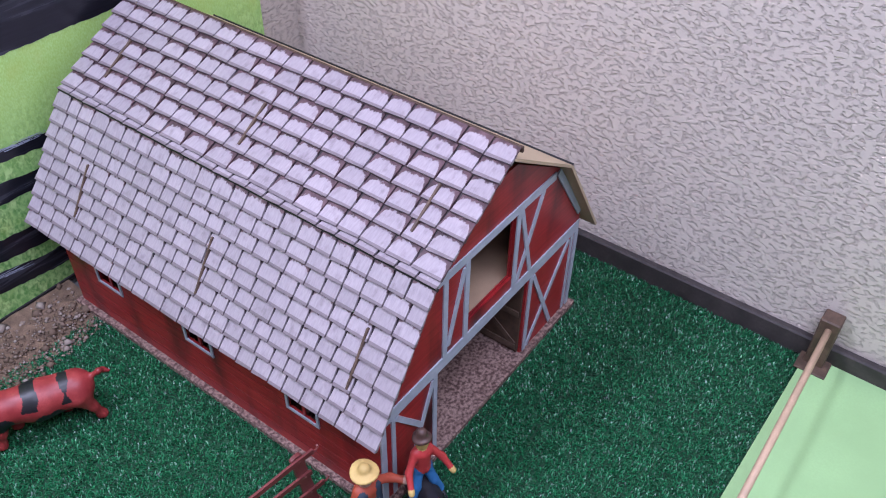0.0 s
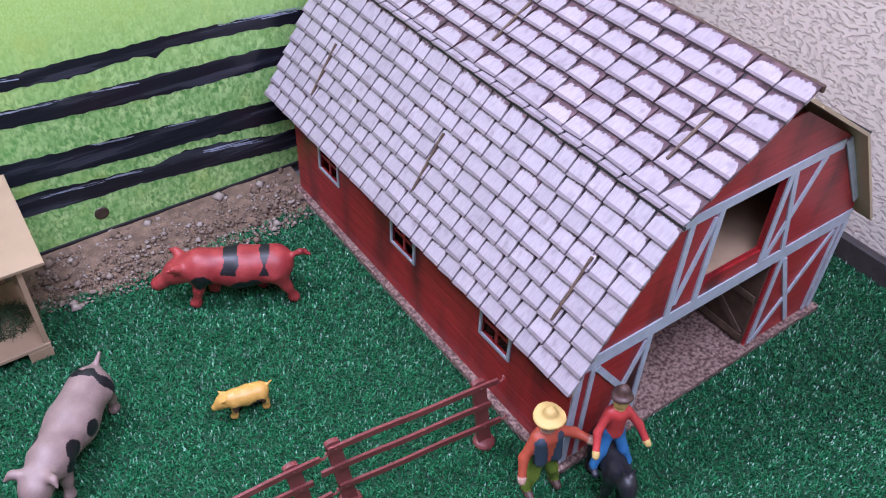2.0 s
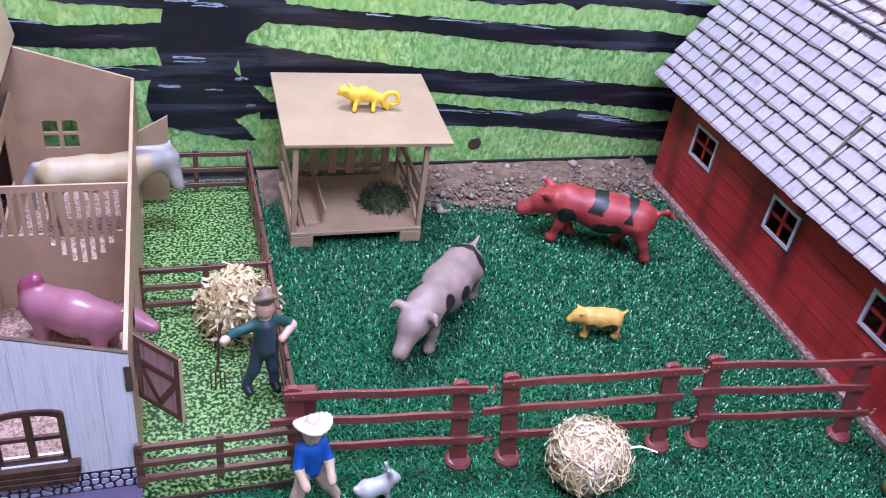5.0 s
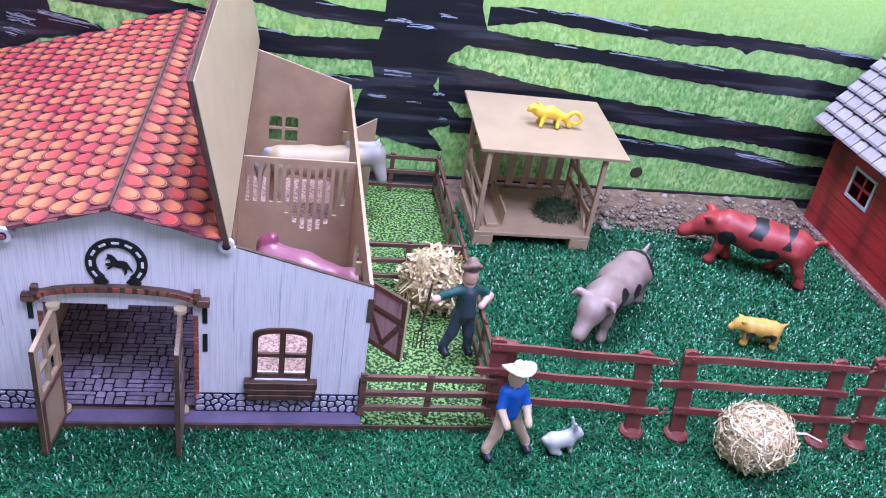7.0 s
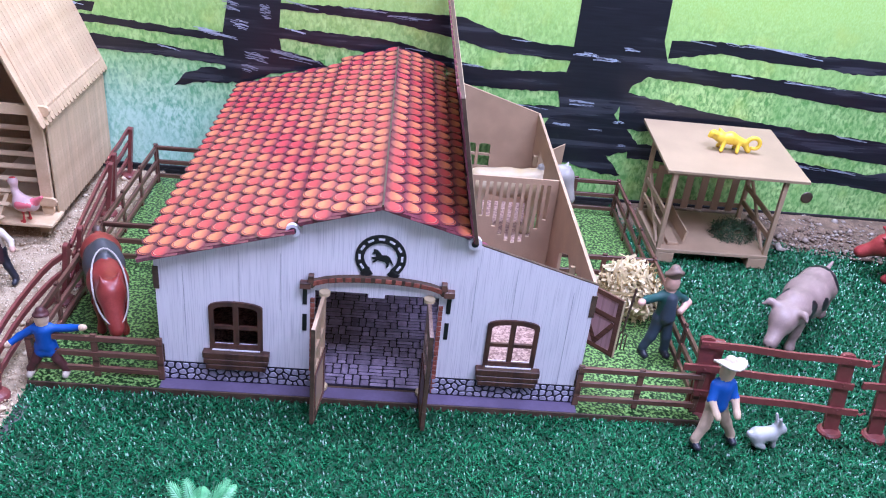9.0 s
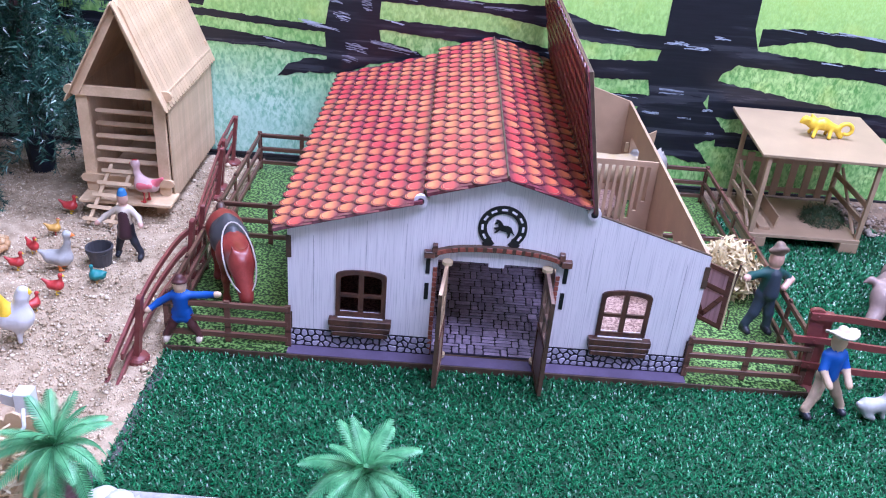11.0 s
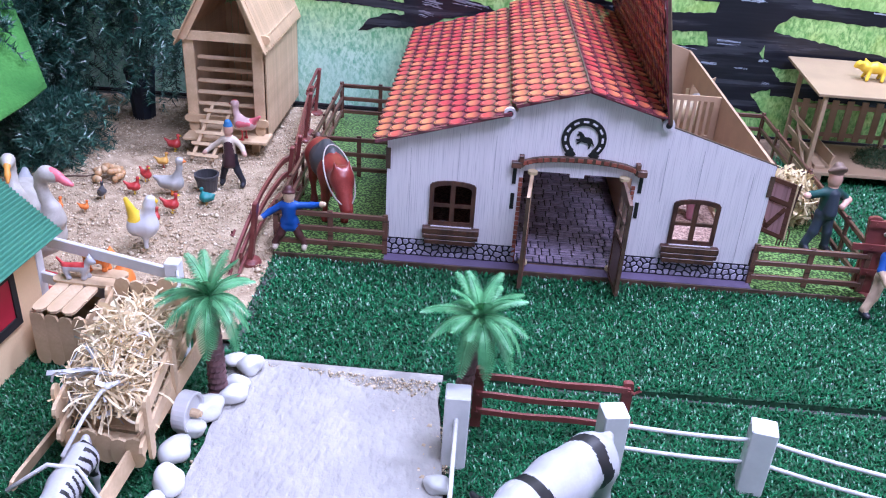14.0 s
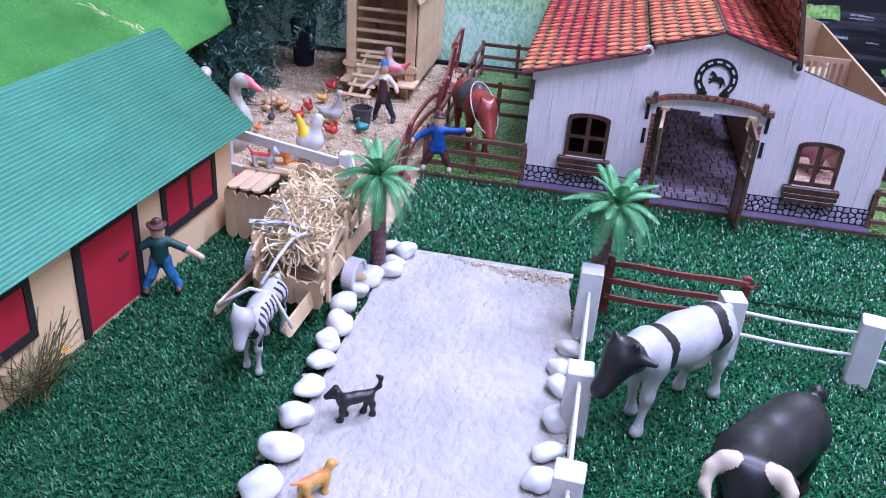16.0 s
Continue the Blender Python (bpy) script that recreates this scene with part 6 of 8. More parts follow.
def white_posts():
    places = [(-0.129, -0.379), (-0.130, -0.535), (-0.131, -0.668), (0.013, -0.374), (0.146, -0.380), (0.268, -0.420)]
    for n, (x, y) in enumerate(places):
        t = thing("white_post", "white painted square wooden post", "post", (x, y, 0), (0, 2, -3, 10, -12, -12)[n], "white posts of the cow pasture")
        part("post", block(-0.0115, 0.0115, -0.0115, 0.0115, -0.005, (0.078, 0.064, 0.066, 0.068, 0.068, 0.068)[n], 0.0012), WHITE_PAINT, t)

    def cord(a, b, z0, z1, droop=0.002):
        pts = [(a[0] + (b[0] - a[0]) * k / 8, a[1] + (b[1] - a[1]) * k / 8, z0 + (z1 - z0) * k / 8 - droop * math.sin(math.pi * k / 8)) for k in range(9)]
        ob = part("cord", tube(bmesh.new(), pts, 0.0021, 8), ROPE, None, smooth=True)
        tagged(ob, "white twisted cord strung between white posts", "cord", "cords of the cow pasture")
    for a, b in ((0, 1), (1, 2), (3, 4), (4, 5)):
        for z in ((0.055, 0.026) if a < 2 else (0.052, 0.026)):
            cord(places[a], places[b], z, z - 0.001)
    for z in (0.055, 0.026):
        cord(places[2], (-0.124, -0.90), z, z)
        cord(places[5], (0.55, -0.47), z, z)


def pebble_bm(rng, size):
    bm = bmesh.new()
    bmesh.ops.create_icosphere(bm, subdivisions=3, radius=1)
    off = Vector((rng.uniform(-9, 9), rng.uniform(-9, 9), rng.uniform(-9, 9)))
    flat = rng.uniform(0.62, 0.85)
    for v in bm.verts:
        v.co *= 1 + 0.34 * noise.noise(v.co * 0.95 + off)
        v.co = Vector((v.co.x * size * 0.60, v.co.y * size * 0.48, v.co.z * size * 0.46 * flat))
    return bm


def pebbles():
    rng = random.Random(21)
    left = [(-.350, -.272, .030), (-.366, -.264, .024), (-.355, -.303, .026), (-.352, -.322, .028), (-.367, -.334, .018), (-.373, -.348, .034), (-.378, -.376, .026), (-.381, -.410, .034),
            (-.374, -.447, .034), (-.377, -.480, .030), (-.371, -.514, .032), (-.368, -.556, .034), (-.367, -.598, .034), (-.362, -.640, .038), (-.362, -.685, .036), (-.364, -.73, .036)]
    right = [(-.141, -.424, .026), (-.149, -.460, .028), (-.145, -.490, .028), (-.143, -.539, .032), (-.148, -.585, .028), (-.152, -.622, .030), (-.148, -.665, .030)]
    for x, y, s in left + right:
        ob = part("pebble", pebble_bm(rng, s * (0.94 if y > -0.38 else 0.84)), WHITE_STONE, None, smooth=True, m=pose(x, y, s * 0.26, rng.uniform(-12, 12), rng.uniform(-12, 12), rng.uniform(0, 180)))
        tagged(ob, "smooth white decorative pebble edging the road", "pebble", "white pebbles along the road")


def frond_mesh(length, droop, width):
    bm = bmesh.new()
    spine = []
    for k in range(13):
        s = k / 12
        spine.append(Vector((length * (s - 0.12 * s * s * droop), 0, length * (0.42 * s - (0.30 + 0.55 * droop) * s * s))))
    tube(bm, spine, [0.0011 * (1 - 0.7 * k / 12) for k in range(13)], 4)
    for k in range(26):
        s = 0.10 + 0.88 * k / 25
        i = min(11, int(s * 12))
        p = spine[i].lerp(spine[i + 1], s * 12 - i)
        way = (spine[i + 1] - spine[i]).normalized()
        up = Vector((0, 1, 0)).cross(way) * -1
        reach = width * (math.sin(math.pi * min(1.0, 0.16 + 0.84 * s)) ** 0.6) * 1.0 + 0.002
        for side in (-1, 1):
            out = (Vector((0, side, 0)) + way * 0.75 + up * -0.25).normalized()
            tip = p + out * reach
            base = way * 0.00095
            vs = [bm.verts.new(p - base), bm.verts.new(p + base), bm.verts.new(p + out * reach * 0.65 + base * 0.85 + up * 0.0008), bm.verts.new(tip), bm.verts.new(p + out * reach * 0.6 - base * 0.55 + up * 0.0004)]
            bm.faces.new(vs if side > 0 else vs[::-1])
    return mesh_of("frond", bm, PALM_LEAF)


def palms():
    rng = random.Random(33)
    meshes = [frond_mesh(0.056, d, 0.0105) for d in (0.15, 0.4, 0.75, 1.0)]
    for (bx, by), top in (((-0.371, -0.313), (-0.368, -0.326, 0.122)), ((-0.126, -0.346), (-0.115, -0.343, 0.135))):
        t = thing("toy_palm", "small plastic palm with feathery bright green fronds", "palm", (bx, by, 0), 0, "two plastic palms beside the road")
        d = Vector((top[0] - bx, top[1] - by, top[2]))
        bm = bmesh.new()
        n, sides, rings = 34, 12, []
        for k in range(n + 1):
            s = k / n
            r = (0.0088 - 0.0026 * s) * (1.0 if k % 2 else 1.16)
            rings.append([bm.verts.new((d.x * s * s + r * (1 + 0.08 * (j % 2)) * math.cos(2 * math.pi * (j + 0.5 * (k % 4 // 2)) / sides), d.y * s * s + r * math.sin(2 * math.pi * (j + 0.5 * (k % 4 // 2)) / sides), -0.004 + (d.z + 0.004) * s)) for j in range(sides)])
        for a, b in zip(rings, rings[1:]):
            for j in range(sides):
                bm.faces.new((a[j], a[(j + 1) % sides], b[(j + 1) % sides], b[j]))
        bm.faces.new(rings[-1])
        part("trunk", bm, PALM_TRUNK, t, "rough purple-brown trunk")
        for k in range(29):
            ring = 0 if k < 11 else (1 if k < 21 else 2)
            a = k * 137.5 + rng.uniform(-12, 12)
            tilt = (24, -8, -48)[ring] + rng.uniform(-8, 8)
            mesh = meshes[(3, 2, 1)[ring] if rng.random() < 0.6 else (2, 1, 0)[ring]]
            sc = rng.uniform(0.88, 1.08) * (1.0, 0.96, 0.82)[ring]
            share("frond", mesh, t, Matrix.Translation(d) @ pose(0, 0, 0, 0, tilt, a) @ Matrix.Diagonal((sc, sc, sc, 1)))


def hay_bale(name, at, rx, ry, h, count, seed, label, width=0.0017, length=0.036, tie=True, material=None, curl=2.6):
    t = thing(name, label, "hay bale", at)
    bm = bmesh.new()
    bmesh.ops.create_icosphere(bm, subdivisions=4, radius=1)
    for v in bm.verts:
        c = v.co.copy()
        k = (abs(c.x) ** 3 + abs(c.y) ** 3 + abs(c.z) ** 3) ** (-1 / 3)
        k *= 0.93 + 0.06 * noise.noise(c * 2.5 + Vector((seed, 0, 0)))
        v.co = Vector((c.x * k * rx, c.y * k * ry, h / 2 + c.z * k * h / 2))
    part("core", bm, STRAW_CORE, t, "packed straw", True)

    def spot(rng):
        d = rng.normal(0, 1, 3)
        d /= np.linalg.norm(d)
        k = (np.abs(d) ** 3).sum() ** (-1 / 3) * rng.uniform(0.92, 1.03)
        p = (d[0] * k * rx, d[1] * k * ry, h / 2 + d[2] * k * h / 2)
        return p, np.cross(d, rng.normal(0, 1, 3)), d
    v, f = ribbons(count, spot, length, width, seed, curl)
    loose_mesh("straw", v, f, material or STRAW, "", "", t)
    if tie:
        for turn in (0, 0.35):
            pts = []
            for k in range(25):
                a = 2 * math.pi * k / 24
                c, s = math.cos(a), math.sin(a)
                kk = (abs(c) ** 3 + abs(s) ** 3) ** (-1 / 3) * 1.0
                pts.append((-rx * 0.35 + turn * rx + 0.10 * rx * s, c * kk * ry, h / 2 + s * kk * h / 2))
            part("tie", tube(bm_new(), pts, 0.0016, 5, 0.6), TIE_PALE, t, "pale raffia tie", True)
        part("tie_end", tube(bm_new(), [(rx * 0.8, -0.01, h * 0.75), (rx * 1.25, -0.012, h * 0.78), (rx * 1.75, -0.016, h * 0.66)], 0.0013, 5, 0.4), TIE_PALE, t, "pale raffia tie")
    return t


def bm_new():
    return bmesh.new()


def straw_cart():
    t = thing("straw_cart", "two-wheeled toy cart of pale craft sticks", "cart")
    a, b, c, d = Vector((-0.462, -0.440, 0)), Vector((-0.394, -0.448, 0)), Vector((-0.410, -0.268, 0)), Vector((-0.484, -0.268, 0))
    up = lambda p, z: Vector((p.x, p.y, z))
    rng = random.Random(9)
    for k in range(8):
        s = (k + 0.5) / 8
        craft_stick(t, up(a.lerp(d, s), 0.036), up(b.lerp(c, s), 0.036), 0.0185, 0.003, (0, 0, 1), "floor_stick")
    for p, q, side in ((b, c, Vector((1, 0.1, 0))), (a, d, Vector((-1, -0.1, 0)))):
        for z in (0.048, 0.074):
            craft_stick(t, up(p, z) - (q - p) * 0.07 + side * 0.003, up(q, z + 0.004) + (q - p) * 0.06 + side * 0.003, 0.0135, 0.003, side, "side_board")
        for s in (0.04, 0.5, 0.96):
            w = p.lerp(q, s)
            craft_stick(t, up(w, 0.026) + side * 0.006, up(w, 0.092) + side * 0.006, 0.0125, 0.003, side, "stake")
    for k in range(5):
        w = d.lerp(c, (k + 0.5) / 5)
        craft_stick(t, up(w, 0.026), up(w, 0.100 + rng.uniform(-0.004, 0.004)), 0.0165, 0.003, (0, 1, 0), "tail_stick")
        w = a.lerp(b, (k + 0.5) / 5)
        craft_stick(t, up(w, 0.020), up(w, 0.052 + rng.uniform(-0.003, 0.003)), 0.0165, 0.003, (0, -1, 0), "front_stick")
    craft_stick(t, (-0.389, -0.282, 0.046), (-0.410, -0.508, 0.026), 0.0165, 0.003, (1, 0, 0.2), "shaft")
    craft_stick(t, (-0.478, -0.35, 0.030), (-0.490, -0.490, 0.026), 0.0145, 0.003, (-1, 0, 0.2), "shaft")
    part("axle", tube(bmesh.new(), [(-0.368, -0.372, 0.0205), (-0.506, -0.368, 0.0205)], 0.0028, 8), POPSICLE, t)
    for (x, y), turn in (((-0.382, -0.370), 0), ((-0.493, -0.370), 180)):
        wheel = part("wheel", lathe(bmesh.new(), [(0.0188, -0.008), (0.0200, -0.007), (0.0200, 0.006), (0.0188, 0.007), (0.0170, 0.006), (0.0160, 0.0035), (0.004, 0.0035)], 28), WHITE_PLASTIC, t, "white plastic bottle-cap wheel", False, m=pose(x, y, 0.0203, 0, 90, -9 + turn))
        part("hub", lathe(bmesh.new(), [(0.0042, 0.003), (0.0042, 0.011), (0.003, 0.012)], 10), POPSICLE, wheel)

    def heap(rng):
        s, r = rng.uniform(0.10, 0.92), np.clip(rng.normal(0.5, 0.18), 0.16, 0.84)
        p = np.array(a.lerp(d, s).lerp(b.lerp(c, s), r))
        p[2] = 0.050 + 0.050 * math.sin(math.pi * r) ** 0.6 * (0.55 + 0.45 * math.sin(math.pi * min(1, s * 1.1))) * rng.uniform(0.6, 1.1)
        out = rng.normal(0, 0.6, 3) + np.array([(r - 0.5) * 1.2, (s - 0.5) * 0.6, 1.0])
        return p, np.cross(out, rng.normal(0, 1, 3)), out
    v, f = ribbons(1000, heap, 0.050, 0.0019, 77, 4.6)
    wv, wf = ribbons(210, heap, 0.050, 0.0030, 78, 4.4)
    f = list(f) + [tuple(k + len(v) for k in face) for face in wf]
    v = list(v) + list(wv)
    def front_heap(rng):
        p, way, out = heap(rng)
        q = np.array(a.lerp(d, rng.uniform(0.02, 0.6)).lerp(b.lerp(c, 0.3), rng.uniform(0.1, 0.7)))
        return np.array([q[0], q[1], 0.072 + 0.030 * rng.random()]), way, out
    pv, pf = ribbons(20, front_heap, 0.048, 0.0034, 79, 4.2)
    loose_mesh("plastic_ribbons", pv, pf, WHITE_PLASTIC, "pale plastic ribbons tangled in the straw of the cart", "ribbon")
    loose_mesh("straw_heap", v, f, STRAW, "loose pale straw shavings heaped in the stick cart", "straw")
    for pts in ([(-0.475, -0.515, 0.050), (-0.447, -0.500, 0.066), (-0.425, -0.497, 0.062), (-0.402, -0.508, 0.034)], [(-0.440, -0.49, 0.066), (-0.436, -0.455, 0.078), (-0.428, -0.435, 0.090), (-0.416, -0.425, 0.094)],
                [(-0.415, -0.32, 0.10), (-0.405, -0.30, 0.116), (-0.412, -0.285, 0.122)], [(-0.46, -0.42, 0.088), (-0.445, -0.415, 0.096), (-0.43, -0.42, 0.097), (-0.415, -0.412, 0.090)]):
        ob = part("harness_cord", tube(bmesh.new(), pts, 0.0019, 6), ROPE, None, smooth=True)
        tagged(ob, "white cord of the zebra's harness", "cord", "white cords on the cart")


def crate():
    t = thing("stick_crate", "open crate of pale craft sticks with a plank ledge", "crate", (-0.536, -0.252, 0), -5)
    w, l, h = 0.030, 0.036, 0.062
    for k in range(4):
        x = -w + (2 * w) * (k + 0.5) / 4
        craft_stick(t, (x, -l, -0.002), (x, -l, h - 0.001 * (k % 3)), 0.0148, 0.003, (0, -1, 0), "front_stick")
        craft_stick(t, (x, l, -0.002), (x, l, h), 0.0148, 0.003, (0, 1, 0), "back_stick")
    for k in range(5):
        y = -l + (2 * l) * (k + 0.5) / 5
        craft_stick(t, (w, y, -0.002), (w, y, h), 0.0142, 0.003, (1, 0, 0), "side_stick")
        craft_stick(t, (-w, y, -0.002), (-w, y, h), 0.0142, 0.003, (-1, 0, 0), "side_stick")
    for x in (-0.022, -0.006, 0.010):
        craft_stick(t, (x, -l - 0.002, h + 0.002), (x + 0.004, 0.014, h + 0.006), 0.0150, 0.003, (0, -0.1, 1), "lid_stick")
    craft_stick(t, (-w - 0.004, 0.018, h + 0.008), (w + 0.010, 0.020, h + 0.008), 0.017, 0.003, (0, 0, 1), "ledge")
    craft_stick(t, (-w - 0.004, 0.036, h + 0.008), (w + 0.010, 0.038, h + 0.008), 0.017, 0.003, (0, 0, 1), "ledge")
    for k in range(4):
        o = 0.010 * k
        craft_stick(t, (w + 0.016 + 0.5 * o, -0.042 + o * 0.7, 0.000), (w + 0.004 + 0.5 * o, -0.006 + o * 1.4, h + 0.006), 0.0135, 0.003, (1, -0.7, 0.2), "leaning_stick")


def white_fence():
    t = thing("white_rail_fence", "low white two-rail fence on the sand", "fence")
    def bar(name, p, q, h, th=0.005):
        ob_len = (Vector(q) - Vector(p)).length
        return part(name, block(0, ob_len, -th / 2, th / 2, -h / 2, h / 2, 0.0008), WHITE_PAINT, t, m=between(p, q))
    bar("rail", (-0.606, -0.200, 0.100), (-0.428, -0.250, 0.097), 0.013)
    bar("rail", (-0.606, -0.200, 0.052), (-0.428, -0.250, 0.049), 0.013)
    bar("rail", (-0.601, -0.204, 0.104), (-0.696, -0.150, 0.104), 0.012)
    bar("rail", (-0.601, -0.204, 0.052), (-0.696, -0.150, 0.052), 0.012)
    for x, y in ((-0.604, -0.203), (-0.430, -0.248), (-0.694, -0.152)):
        part("post", block(x - 0.0075, x + 0.0075, y - 0.0075, y + 0.0075, -0.005, 0.112, 0.001), WHITE_PAINT, t)


def fir_garland():
    t = thing("artificial_fir", "dark artificial fir with drooping needled branches in a blue pot", "tree", (-0.735, 0.455, 0))
    rng = np.random.default_rng(17)
    part("pot", lathe(bmesh.new(), [(0.020, -0.004), (0.026, 0.078), (0.028, 0.080), (0.028, 0.086), (0.0245, 0.086), (0.024, 0.070)], 10), POT_BLUE, t, "dark blue faceted plastic pot")
    part("trunk", tube(bmesh.new(), [(0, 0, 0.05), (-0.004, 0.004, 0.20), (-0.012, 0.0, 0.36), (-0.02, 0, 0.62)], [0.010, 0.009, 0.008, 0.004], 8), PALM_TRUNK, t, "brown stem")
    verts, faces = [], []

    def twig(p, way, length, needle, droop):
        p, way = np.array(p, float), np.array(way, float)
        way /= np.linalg.norm(way)
        n = int(length / 0.0013)
        for k in range(n):
            s = k / n
            c = p + way * length * s + np.array([0, 0, -droop * length * s * s])
            if c[0] > 0.108 and c[1] > -0.16 and c[2] < 0.33:
                break
            out = rng.normal(0, 1, 3)
            out -= way * (out @ way) * 0.75
            out /= np.linalg.norm(out)
            out = out * 0.9 + way * 0.55
            side = np.cross(out, rng.normal(0, 1, 3))
            side *= 0.0013 / np.linalg.norm(side)
            ln = needle * rng.uniform(0.6, 1.1)
            f = len(verts)
            verts.extend([c - side, c + side, c + out * ln])
            faces.append((f, f + 1, f + 2))

    def mass(count, low, high, away, length, needle=0.016):
        for _ in range(count):
            p = rng.uniform(low, high)
            w = np.array(away, float) + rng.normal(0, 0.55, 3)
            twig(p, w, length * rng.uniform(0.6, 1.3), needle, 0.5)
    # boughs above the pot, hanging towards the yard
    mass(420, (-0.06, -0.10, 0.13), (0.11, 0.09, 0.62), (0.25, -0.8, -0.15), 0.085)
    mass(260, (-0.14, -0.10, 0.20), (0.02, 0.06, 0.62), (-0.4, -0.8, -0.1), 0.090)
    # heavy low bough at the side of the yard
    mass(620, (-0.32, -0.30, 0.00), (-0.10, 0.06, 0.24), (0.5, -0.6, 0.10), 0.080)
    mass(460, (-0.36, -0.28, 0.10), (-0.12, 0.05, 0.50), (0.5, -0.6, 0.05), 0.085)
    mass(280, (-0.15, -0.27, 0.0), (-0.02, -0.13, 0.10), (0.5, -0.5, 0.1), 0.055)
    loose_mesh("needles", verts, faces, NEEDLE, "", "", t)


def felt_hill():
    """A felt sheet that rises from a foot line behind the house."""
    bm = bmesh.new()
    foot = [Vector(p) for p in ((-0.880, -0.520, 0.030), (-0.850, -0.300, 0.060), (-0.808, -0.100, 0.088), (-0.782, 0.040, 0.112), (-0.760, 0.175, 0.135))]
    near_side, far_side = Vector((-0.62, 0.0, 0.36)), Vector((-0.42, 0.50, 0.42))
    n, m = 36, 34
    grid = []
    for i in range(n + 1):
        s = i / n * (len(foot) - 1)
        k = min(int(s), len(foot) - 2)
        p, way = foot[k].lerp(foot[k + 1], s - k), near_side.lerp(far_side, (i / n) ** 1.5)
        row = []
        for j in range(m + 1):
            r = j / m
            q = p + way * r
            fold = max(0.0, i / n - 0.72) / 0.28
            q.z += 0.006 * noise.noise(q * 9) + 0.012 * fold * math.sin(i * 1.1 + 3 * r) * math.sqrt(r)
            row.append(bm.verts.new(q))
        grid.append(row)
    for a, b in zip(grid, grid[1:]):
        for k in range(m):
            bm.faces.new((a[k], a[k + 1], b[k + 1], b[k]))
    bmesh.ops.recalc_face_normals(bm, faces=bm.faces[:])
    bmesh.ops.solidify(bm, geom=bm.faces[:], thickness=0.003)
    hill = structure("felt_hill", bm, FELT, "bright green felt sheet draped behind the house", "felt", True)
    v, f = ribbons(150, lambda rng: felt_straw(rng), 0.016, 0.0012, 88, 1.5)
    loose_mesh("felt_straw", v, f, STRAW, "lines of fine straw caught on the green felt", "straw")


def felt_straw(rng):
    line, s = rng.integers(0, 2), rng.uniform(0, 1)
    p = np.array([-0.80, 0.02, 0.14]) + s * np.array([-0.22, -0.10, 0.125]) + (line * np.array([-0.06, 0.17, 0.068])) + rng.normal(0, 0.004, 3) * np.array([1, 1, 0.3])
    return p, (-0.9, -0.4, 0.5) + rng.normal(0, 0.35, 3), (0.4, 0.1, 0.9)


def dry_tuft():
    def spot(rng):
        a, r = rng.uniform(0, 2 * math.pi), rng.uniform(0, 0.016)
        out = np.array([math.cos(a) * 0.7, math.sin(a) * 0.7, 1.0]) + rng.normal(0, 0.25, 3)
        return (-0.600 + r * math.cos(a) + out[0] * 0.018, -0.625 + r * math.sin(a) * 1.5 + out[1] * 0.018, 0.026 + rng.uniform(-0.008, 0.010)), out, np.cross(out, rng.normal(0, 1, 3))
    v, f = ribbons(190, spot, 0.062, 0.0010, 55, 0.8)
    loose_mesh("dry_grass_tuft", v, f, DRY_GRASS, "dry olive grass tuft at the foot of the house", "grass")
    t = thing("small_flower", "small yellow flower in the dry grass tuft", "flower", (-0.588, -0.598, 0.0))
    part("stem", tube(bmesh.new(), [(0, 0, -0.003), (0.002, 0.004, 0.030)], 0.0007, 5), PALM_LEAF, t)
    for k in range(6):
        part("petal", lathe(bmesh.new(), [(0.0004, 0), (0.0022, 0.0004), (0.0004, 0.0009)], 8), YELLOW_PAINT, t, m=pose(0.002 + 0.003 * math.cos(k * 1.047), 0.004 + 0.003 * math.sin(k * 1.047), 0.030))


WHITE_PAINT = surface("white_gloss_paint", (0.70, 0.69, 0.72), 0.4, 0.06, 50, 300, 0.15)
TIE_PALE = surface("pale_raffia", (0.74, 0.66, 0.56), 0.6, 0.12, 200, 900, 0.2)
DRY_GRASS = island_surface("dry_grass", (0.07, 0.075, 0.02), (0.14, 0.13, 0.05), (0.30, 0.25, 0.12), 0.7)
STRAW_WHITE = island_surface("pale_straw", (0.53, 0.40, 0.20), (0.64, 0.51, 0.29), (0.75, 0.63, 0.41), 0.6)
YELLOW_PAINT = surface("yellow_paint", (0.85, 0.50, 0.03), 0.5, 0.08)

fences()
white_posts()
pebbles()
palms()
hay_bale("hay_bale", (0.669, -0.062, 0), 0.038, 0.034, 0.064, 620, 41, "round bale of pale shredded straw tied with raffia")
hay_bale("hay_bale", (0.344, 0.210, 0.004), 0.031, 0.029, 0.064, 560, 42, "bale of broad pale straw ribbons in the stable yard", 0.0034, 0.060, False, STRAW_WHITE, 1.7)
straw_cart()
crate()
white_fence()
fir_garland()
felt_hill()
dry_tuft()


# ---- toy animals and dolls, each one moulded form ----
def toy_paint(name, colour, rough=0.38, second=None, var=0.10):
    return surface(name, colour, rough, var, 45, 420, 0.10, second=second, depth=0.0004)


